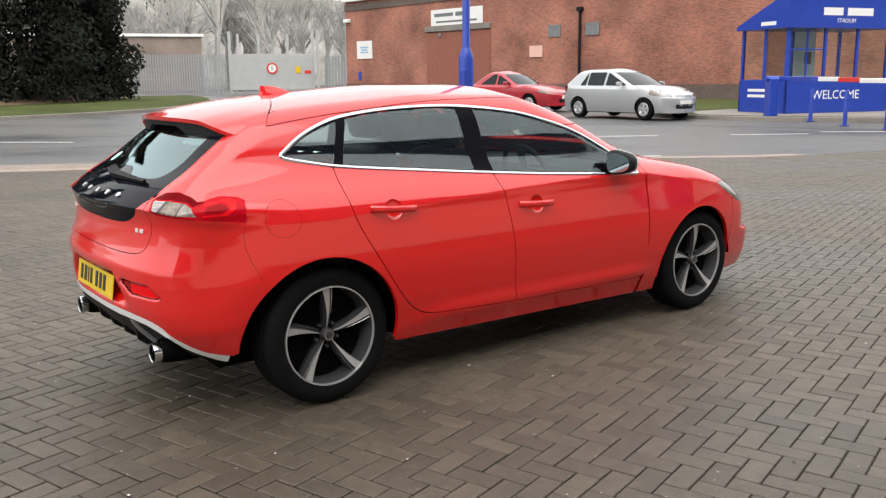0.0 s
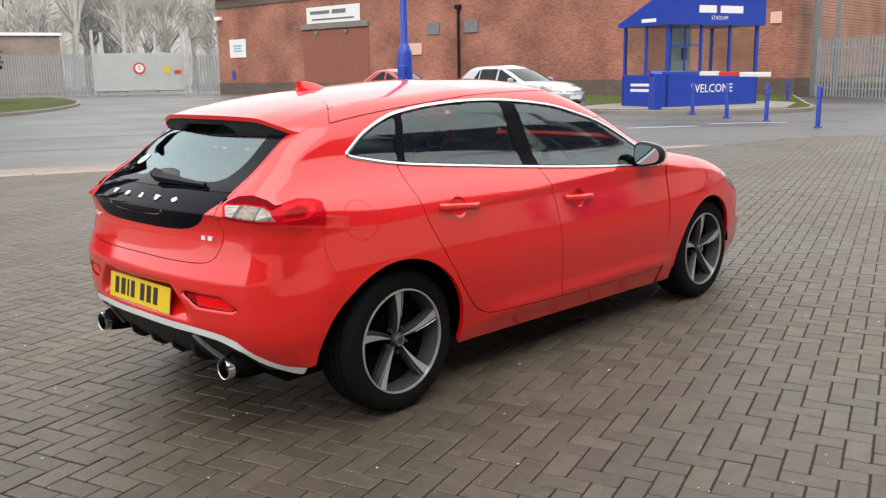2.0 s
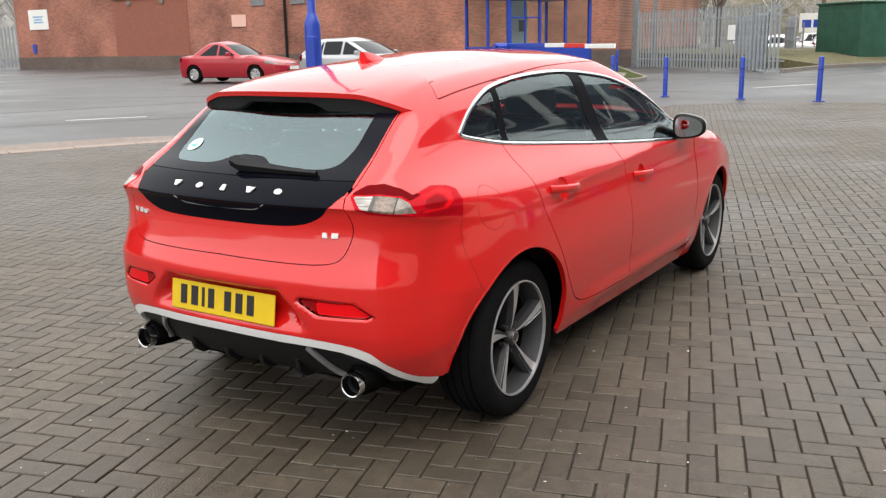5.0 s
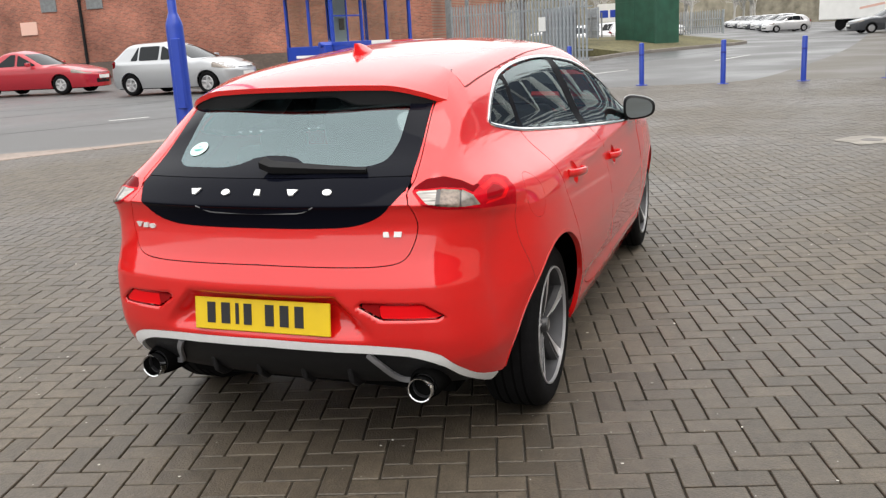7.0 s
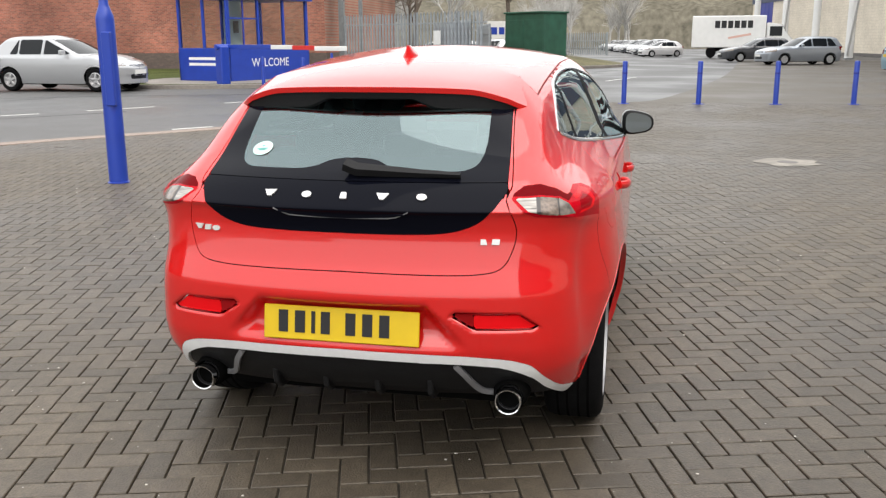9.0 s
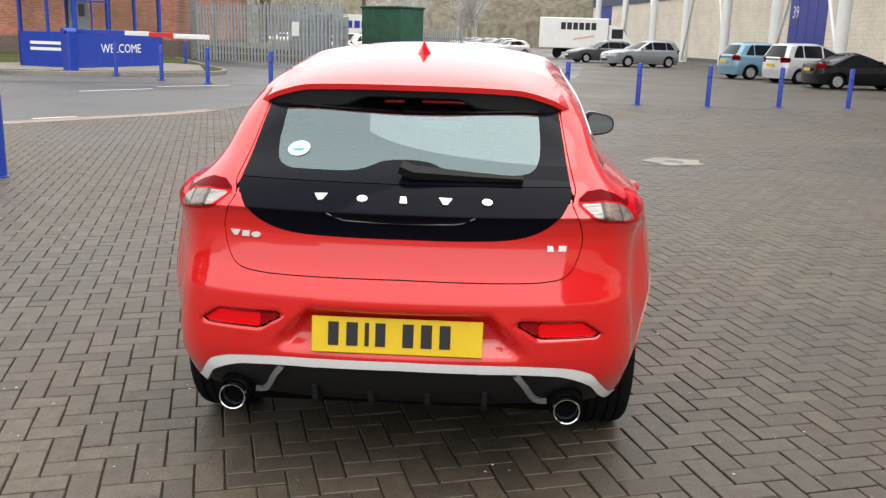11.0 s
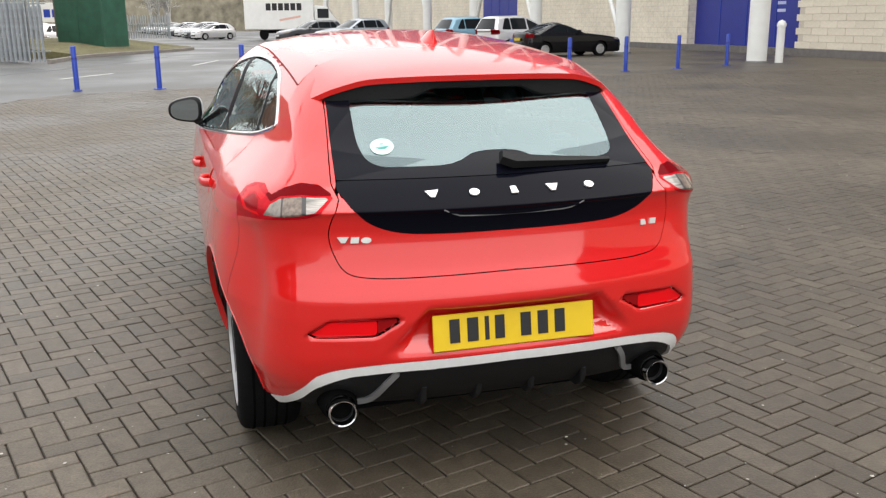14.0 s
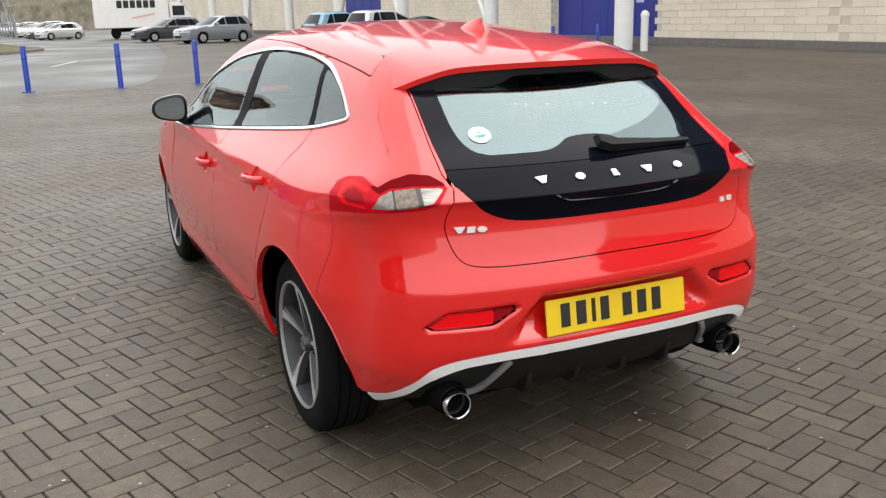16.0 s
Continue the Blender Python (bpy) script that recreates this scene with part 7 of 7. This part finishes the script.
    return c


def along(x, y, dx, dy, big=1.0):
    return pose(x, y, -0.012, 0, 0, math.degrees(math.atan2(dy, dx))) @ Matrix.Scale(big, 4)


parked_car("hatch", M_SILVER, "silver five-door hatchback parked at the kerb by the brick wall", along(23.84, 23.0, 0.0, -1.0, 1.16), 0.04)
parked_car("saloon", M_DULLRED, "dark red four-door saloon parked by the brick wall", along(25.58, 31.34, 0.16, -0.987, 1.18), 0.04)
parked_car("coupe", M_BLACKCAR, "black two-door coupe parked before the stadium columns", along(33.84, -8.45, 0.12, -1.0, 0.99), 0.045)
parked_car("mpv", M_WHITECAR, "pale silver people carrier parked near the stadium", along(37.9, -8.2, 0.3, -0.95, 1.04), 0.05)
parked_car("small", M_LIGHTBLUE, "light blue small hatchback parked near the stadium", along(41.2, -7.1, 0.25, -0.97, 1.1), 0.05)
parked_car("estate", M_GREYCAR, "grey-blue estate car parked on the paving", along(58.1, -6.3, -0.395, 0.919, 1.14), 0.05)
parked_car("estate", M_DARKCAR, "dark estate car parked beside the white van", along(66.5, -4.6, -0.3, 0.95, 1.1), 0.06)

# ---- box van ----
van = thing("box_van", "white box van with dark lettering bars on its side", "van", along(80.1, -2.3, -0.08, -1.0, 1.14) @ Matrix.Diagonal((1, 1, 1.25, 1)))
part("box_body", boxm(0.0, 0, 1.53, 5.2, 2.1, 1.83, 0.04), M_WHITE, van, "white box body")
bar_text(van, "lettering_bar", [(-1.15 + k * 0.46, 0.0, 0.36, 0.42) for k in range(6)], M_BLACKINK, pose(0.35, -1.056, 1.95))
bar_text(van, "stripe_bar", [(0.2, 0, 1.6, 0.12)], M_SIGNPINK, pose(0.6, -1.056, 1.25, 0, -8, 0))
bm = bmesh.new()
prof = [(2.65, 0.45), (4.55, 0.45), (4.6, 1.0), (4.15, 1.25), (3.65, 1.95), (2.65, 2.05)]
lo = [bm.verts.new((x, -0.98, z)) for x, z in prof]
hi = [bm.verts.new((x, 0.98, z)) for x, z in prof]
bm.faces.new(lo)
bm.faces.new(hi[::-1])
for k in range(6):
    bm.faces.new((lo[k], lo[(k + 1) % 6], hi[(k + 1) % 6], hi[k]))
bmesh.ops.bevel(bm, geom=bm.edges[:], offset=0.06, segments=2, affect="EDGES")
part("cab", bm, M_WHITE, van, smooth=True)
for sg in (-1, 1):
    part("cab_window", boxm(3.3, sg * 0.985, 1.55, 0.85, 0.02, 0.55, 0.005), M_TINT, van)
    for x in (-1.2, 3.7):
        part("wheel", revolve(bmesh.new(), [(0.001, sg * 0.72), (0.34, sg * 0.72), (0.35, sg * 0.8), (0.34, sg * 0.94), (0.2, sg * 0.95), (0.001, sg * 0.92)], 24, "y", (x, 0, 0.36), closed=False), M_RUBBER, van, smooth=True)
part("windscreen", boxm(0, 0, 0, 0.02, 1.7, 0.75, 0.005, pose(3.92, 0, 1.62, 0, -35, 0)), M_TINT, van)
part("chassis", boxm(1.5, 0, 0.55, 5.6, 1.6, 0.3), M_DARK, van)

# ---- far car park row: copies ----
base_cars = [parked_car(s, p, lb, along(x, y, dx, dy), 0.1, "cars in the far car park") for s, p, lb, x, y, dx, dy in (
    ("hatch", M_WHITECAR, "pale silver hatchback in the far car park", 86.5, 2.2, -0.5, 0.86),
    ("saloon", M_DARKCAR, "dark grey saloon in the far car park", 91.5, 2.65, -0.5, 0.86),
    ("mpv", M_SILVER, "silver people carrier in the far car park", 96.5, 3.1, -0.5, 0.86),
    ("small", M_WHITECAR, "small white hatchback in the far car park", 101.5, 3.55, -0.5, 0.86))]
for i in range(34):
    src = base_cars[i % 4]
    row = i // 12
    x = 106.5 + (i % 12) * 4.6 + row * 3
    copy_thing(src, along(x, 3.4 + 0.6 + (i % 12) * 0.6 + row * 13.5, -0.5, 0.86 if row % 2 == 0 else -0.86))
for i, (x, y) in enumerate(((62, 12.5), (65, 14.5), (68, 16), (72, 18), (60, 17), (76, 20))):
    copy_thing(base_cars[(i * 3) % 4], along(x, y, 0.3, -0.95))


# ---- trees ----
def bare_tree(name, x, y, h, seed, label, z=0.0, twigs=5, spread=0.55, parent=None):
    rnd = random.Random(seed)
    t = thing(name, label, "tree", pose(x, y, z), "bare trees")
    vs, fs = [], []

    def limb(p, d, length, r, depth):
        q = p + d * length
        side = d.orthogonal().normalized()
        up = d.cross(side)
        n = 5 if depth < 2 else 3
        b = len(vs)
        for c, rr in ((p, r), (q, r * 0.6)):
            for k in range(n):
                a = 2 * math.pi * k / n
                vs.append(c + (side * math.cos(a) + up * math.sin(a)) * rr)
        for k in range(n):
            fs.append((b + k, b + (k + 1) % n, b + n + (k + 1) % n, b + n + k))
        if depth >= 4:
            return
        for k in range(twigs if depth else twigs + 3):
            f = rnd.uniform(0.35, 1.0)
            nd = (d + Vector((rnd.gauss(0, spread), rnd.gauss(0, spread), rnd.gauss(0.12, spread * 0.6)))).normalized()
            limb(p + d * length * f, nd, length * rnd.uniform(0.45, 0.7), r * 0.5 * (1.1 - 0.4 * f), depth + 1)

    limb(Vector((0, 0, 0)), Vector((rnd.gauss(0, 0.04), rnd.gauss(0, 0.04), 1)).normalized(), h * 0.45, h * 0.018, 0)
    me = bpy.data.meshes.new("bare_crown")
    me.from_pydata([tuple(v) for v in vs], [], fs)
    # trees far off take the bark with haze put into its colour
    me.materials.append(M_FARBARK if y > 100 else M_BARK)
    ob = new("bare_crown", me)
    ob.parent = t
    return t


bt = [bare_tree("bare_tree", 44, 118, 17, 3, "tall bare winter tree behind the far fence"),
      bare_tree("bare_tree", 54, 112, 15, 8, "tall bare winter tree behind the far fence"),
      bare_tree("bare_tree", 53.5, 12.3, 9, 12, "bare tree beside the green cabinet", 0.8)]
for i, (x, y, rz, s) in enumerate(((38, 132, 40, 1), (47, 138, 90, 1.15), (58, 128, 150, 1), (66, 134, 200, 1.1), (31, 140, 250, 1.1), (74, 124, 300, 1.0), (62, 118, 20, 0.9), (50, 150, 70, 1.2))):
    o = copy_thing(bt[i % 2], pose(x, y, 0, 0, 0, rz) @ Matrix.Scale(s, 4))
for i, (x, y, rz) in enumerate(((66, 22, 30), (74, 27, 80), (58, 19.5, 130), (84, 30, 180), (95, 33, 230), (108, 36, 280))):
    copy_thing(bt[2], pose(x, y, 0.6, 0, 0, rz))

rt = random.Random(21)
for i in range(60):
    a = radians(rt.uniform(38, 92))
    d = rt.uniform(128, 172)
    copy_thing(bt[i % 2], pose(d * math.cos(a), d * math.sin(a), 0, 0, 0, rt.uniform(0, 360)) @ Matrix.Scale(rt.uniform(1.1, 1.8), 4))
for i in range(24):
    a = radians(rt.uniform(3, 24))
    d = rt.uniform(125, 170)
    copy_thing(bt[i % 2], pose(d * math.cos(a), d * math.sin(a), 0, 0, 0, rt.uniform(0, 360)) @ Matrix.Scale(rt.uniform(0.6, 0.9), 4))

# far wooded rise that closes the view
bm, prev = bmesh.new(), None
for i in range(181):
    a = radians(-40 + 200 * i / 180)
    if i == 63:                                        # past here mist is painted into the woods' paler colour
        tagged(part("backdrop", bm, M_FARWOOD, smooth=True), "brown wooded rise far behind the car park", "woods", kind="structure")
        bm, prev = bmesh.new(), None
    col = []
    for k, (d, h) in enumerate(((175, 0.0), (182, 0.55), (195, 0.85), (220, 1.0), (300, 1.05))):
        hh = (13 + 7 * min(max((math.degrees(a) - 25) / 20, 0), 1) + 3.5 * noise.noise(Vector((i * 0.13, k * 0.4, 1))) + 2.4 * noise.noise(Vector((i * 0.9, k * 2.0, 5)))) * h
        col.append(bm.verts.new((d * math.cos(a), d * math.sin(a), hh - 0.05)))
    if prev:
        for k in range(4):
            bm.faces.new((prev[k], col[k], col[k + 1], prev[k + 1]))
    prev = col
tagged(part("backdrop", bm, M_MISTWOOD, smooth=True), "grey-brown woods far behind the gate, mist painted into their colour", "woods", kind="structure")


def conifer(x, y, h, r, seed, label, low=0.02):
    """A dark conifer: trunk, drooping boughs and thousands of small flat sprays."""
    rnd = random.Random(seed)
    t = thing("conifer_tree", label, "tree", pose(x, y, 0.4), "dark conifers")
    part("trunk", cyl(bmesh.new(), (0, 0, -0.5), (0, 0, h * 0.95), 0.28, 0.03, 10), M_BARK, t, smooth=True)
    vs, fs = [], []
    for i in range(34000):
        f = rnd.random() ** 1.25
        z = low * h + f * h * (1 - low)
        a = rnd.uniform(0, 2 * math.pi)
        reach = r * (1 - f) ** 0.72 * (0.72 + 0.28 * math.sin(a * 3 + seed) * math.sin(z * 1.7 + a)) + 0.15
        q = reach * math.sqrt(rnd.uniform(0.08, 1.12))
        c = Vector((q * math.cos(a), q * math.sin(a), z - 0.12 * q + rnd.gauss(0, 0.15)))
        s = rnd.uniform(0.08, 0.24) * (2.6 if q < 0.6 * reach else 1)
        out = Vector((math.cos(a), math.sin(a), rnd.uniform(-0.7, 0.1))).normalized()
        sd = out.cross(Vector((rnd.gauss(0, 0.3), rnd.gauss(0, 0.3), 1))).normalized()
        b = len(vs)
        up = Vector((0, 0, rnd.gauss(0, 0.08)))
        vs.extend([c - out * s * 0.4, c + sd * s * 0.24 + up, c + out * s, c - sd * s * 0.24 - up])
        fs.append((b, b + 1, b + 2, b + 3))
    me = bpy.data.meshes.new("crown")
    me.from_pydata([tuple(v) for v in vs], [], fs)
    me.materials.append(M_CONIFER)
    ob = new("crown", me)
    ob.parent = t
    return t


conifer(11.6, 57.5, 22, 5.4, 1, "large dark green conifer on the verge")
conifer(6.0, 56.0, 23, 5.8, 2, "large dark green conifer on the verge")
conifer(16.2, 62.0, 16, 4.3, 5, "dark conifer with drooping boughs on the verge")
tall = conifer(0.5, 58.0, 23, 5.8, 9, "large dark green conifer on the verge")
for x, y, rz, sc in ((-6.5, 57.0, 70, 1.1), (-13.5, 59.0, 160, 1.15)):
    copy_thing(tall, pose(x, y, 0.4, 0, 0, rz) @ Matrix.Scale(sc, 4))

# a drooping bough of the conifer nearest the road
bough_tree = [o for o in bpy.data.objects if o.name.startswith("conifer_tree") and abs(o.matrix_basis.translation.x - 16.2) < 0.1][0]
rb = random.Random(31)
vs, fs = [], []
for i in range(900):
    f = rb.random()
    base_p = Vector((0.6 + 3.4 * f, -0.6 - 4.2 * f, 8.8 - 0.6 * f * f)) + Vector((rb.gauss(0, 0.18), rb.gauss(0, 0.18), -abs(rb.gauss(0, 0.5 + 0.9 * f * f))))
    s = rb.uniform(0.10, 0.26)
    out = Vector((rb.gauss(0, 0.4), rb.gauss(0, 0.4), -1)).normalized()
    sd = out.cross(Vector((rb.gauss(0, 1), rb.gauss(0, 1), 0.1))).normalized()
    b = len(vs)
    vs.extend([base_p - out * s * 0.4, base_p + sd * s * 0.25, base_p + out * s, base_p - sd * s * 0.25])
    fs.append((b, b + 1, b + 2, b + 3))
me = bpy.data.meshes.new("drooping_bough")
me.from_pydata([tuple(v) for v in vs], [], fs)
me.materials.append(M_CONIFER)
new("drooping_bough", me).parent = bough_tree

# ---- cream blocks of the near stadium wall ----
for bx0, bx1, as_parts in ((20.3, 30.0, True), (14.2, 20.3, False)):
    holder = [o for o in stadium.children if o.name.startswith("wall") and not o.name.startswith("wall_base")]
    near_wall = [o for o in holder if abs(o.matrix_basis.translation.x - 14.0) < 1e-3][0]
    bw, bh = 0.95, 0.26
    mesh_b = None
    joined = bmesh.new()
    r = 0
    z = 0.28
    count = 0
    while z < 5.0:
        x = bx0 - 14.0 + (0.475 if r % 2 else 0.0)
        while x + bw < bx1 - 14.0 + 0.25:
            if as_parts and count < 300:
                if mesh_b is None:
                    o = part("block", boxm(0, 0, 0, bw - 0.014, 0.03, bh - 0.014, 0.006), M_CREAM, near_wall)
                    mesh_b = o.data
                    bpy.data.objects.remove(o)
                on_shared("block", mesh_b, pose(x + bw / 2, -0.048, z + bh / 2), near_wall)
                count += 1
            else:
                box(joined, x + bw / 2, -0.048, z + bh / 2, bw - 0.014, 0.03, bh - 0.014)
            x += bw
        z += bh
        r += 1
    o = part("blockwork", joined, M_CREAMS, near_wall)
    o["kind"] = "stuff"

# ---- block paving: herringbone, single blocks nearest the walkway, the rest joined ----
PAVE = thing("pavement", "grey-brown herringbone block paving, damp and specked with grit", "pavement", kind="structure")
OX, OY = 1.062, 2.984                    # a corner of the pattern
ca, sa = math.cos(PA), math.sin(PA)
bm = bmesh.new()
box(bm, 0, 0, -0.02, 2 * U - 0.0065, U - 0.0065, 0.036, 0.003)
blk = part("paver", bm, M_PAVER, PAVE)
blk_mesh = blk.data
bpy.data.objects.remove(blk)
tmpl = np.array([tuple(v.co) for v in blk_mesh.vertices])
tf = [tuple(p.vertices) for p in blk_mesh.polygons if p.normal.z > -0.3]
flat = [(U, U / 2, -0.001), (-U, U / 2, -0.001), (-U, -U / 2, -0.001), (U, -U / 2, -0.001)]
tmpl2 = np.array([(x * 0.967, y * 0.935, z) for x, y, z in flat] + [(x * 0.985, y * 0.97, -0.012) for x, y, z in flat])
tf2 = [(0, 1, 2, 3)] + [(k, k + 4, (k + 1) % 4 + 4, (k + 1) % 4) for k in range(4)]
x0, x1, y0, y1 = NEAR
lim = 200
cells = []
for i in range(-lim, lim * 2):
    for j in range(-lim * 2, lim * 2):
        k = (i + j) % 4
        if k == 3:
            cu, cv, rot = (i + 1) * U, (j + 0.5) * U, 0
        elif k == 2:
            cu, cv, rot = (i + 0.5) * U, j * U, 1
        else:
            continue
        x, y = OX + cu * ca - cv * sa, OY + cu * sa + cv * ca
        if x0 < x < x1 and y0 < y < y1:
            cells.append((x, y, rot))
C = np.array(cells)
C = C[inside(C[:, 0], C[:, 1], PAVING) < -0.09]
FIRST = np.argsort(np.hypot(C[:, 0] - 1.3, (C[:, 1] - 2.6) * 0.8))[:300]
single = set(FIRST.tolist())
allv, allf, base = [], [], 0
rs = np.random.RandomState(4)
for n, (x, y, rot) in enumerate(C):
    a = PA + (math.pi / 2 if rot else 0) + rs.normal(0, 0.008)
    dz, tx, ty = rs.normal(0, 0.0008), rs.normal(0, 0.003), rs.normal(0, 0.003)
    if n in single:
        on_shared("paver", blk_mesh, Matrix.Translation((x, y, dz)) @ Euler((tx, ty, a)).to_matrix().to_4x4(), PAVE)
        continue
    c, s = math.cos(a), math.sin(a)
    near = x < 9.5 and y > -4.5
    T = tmpl if near else tmpl2
    P = np.empty_like(T)
    P[:, 0], P[:, 1], P[:, 2] = x + T[:, 0] * c - T[:, 1] * s, y + T[:, 0] * s + T[:, 1] * c, T[:, 2] + dz + T[:, 0] * ty + T[:, 1] * tx
    allv.append(P)
    allf.extend([tuple(q + base for q in f) for f in (tf if near else tf2)])
    base += len(T)
me = bpy.data.meshes.new("laid_pavers")
me.from_pydata(np.concatenate(allv).tolist(), [], allf)
me.materials.append(M_PAVERS)
ob = new("laid_pavers", me)
ob.parent = PAVE
ob["kind"] = "stuff"
# farther paving, past the single blocks
def ring_sheet(name, pts, z):
    o = sheet(name, pts, z, M_FARPAVE, "grey-brown block paving farther off")
    return o


ring_sheet("paving_far", [p for p in EDGE if p[0] >= 20.95] + [(70, -14), (40, -17.8), (20.95, -17.8)], -0.002)
ring_sheet("paving_behind", [(-60, -12.95), (-4.95, -12.95), (-4.95, 19.0), (-8, 20.4), (-25, 27.7), (-60, 41.7)], -0.002)
ring_sheet("paving_side", [(20.95, -17.8), (20.95, -12.95), (-60, -12.95), (-60, -17.8)], -0.002)

# ---- pale grit and a few dead leaves on the paving ----
rg = random.Random(8)
def scatter(name, count, material, label, size, leaf):
    vs, fs = [], []
    n = 0
    while n < count:
        x, y = rg.uniform(-0.5, 11.0), rg.uniform(-3.5, 9.0)
        if not in_paving(x, y):
            continue
        r = rg.uniform(*size)
        a0 = rg.uniform(0, 6.28)
        k = 4 if leaf else 6
        b = len(vs)
        for q in range(k):
            a = a0 + 2 * math.pi * q / k
            rr = r * (1.0 if not leaf else (1.0 if q % 2 == 0 else 0.45)) * rg.uniform(0.8, 1.2)
            vs.append((x + rr * math.cos(a), y + rr * math.sin(a), 0.0015 + (rg.uniform(0.0, 0.006) if leaf else 0)))
        vs.append((x, y, 0.004 if leaf else r * 0.7))
        fs += [(b + q, b + (q + 1) % k, b + k) for q in range(k)]
        n += 1
    me = bpy.data.meshes.new(name)
    me.from_pydata(vs, [], fs)
    me.materials.append(material)
    return tagged(new(name, me), label, name, kind="stuff")


scatter("grit", 900, mat("pale_grit", (0.42, 0.40, 0.36), 0.9, rand=-0.45), "pale specks of grit strewn over the paving", (0.0025, 0.0075), False)
scatter("fallen_leaves", 45, mat("dead_brown_leaf", (0.035, 0.026, 0.017), 0.9, rand=-0.3), "dark dead leaves scattered on the paving", (0.010, 0.022), True)
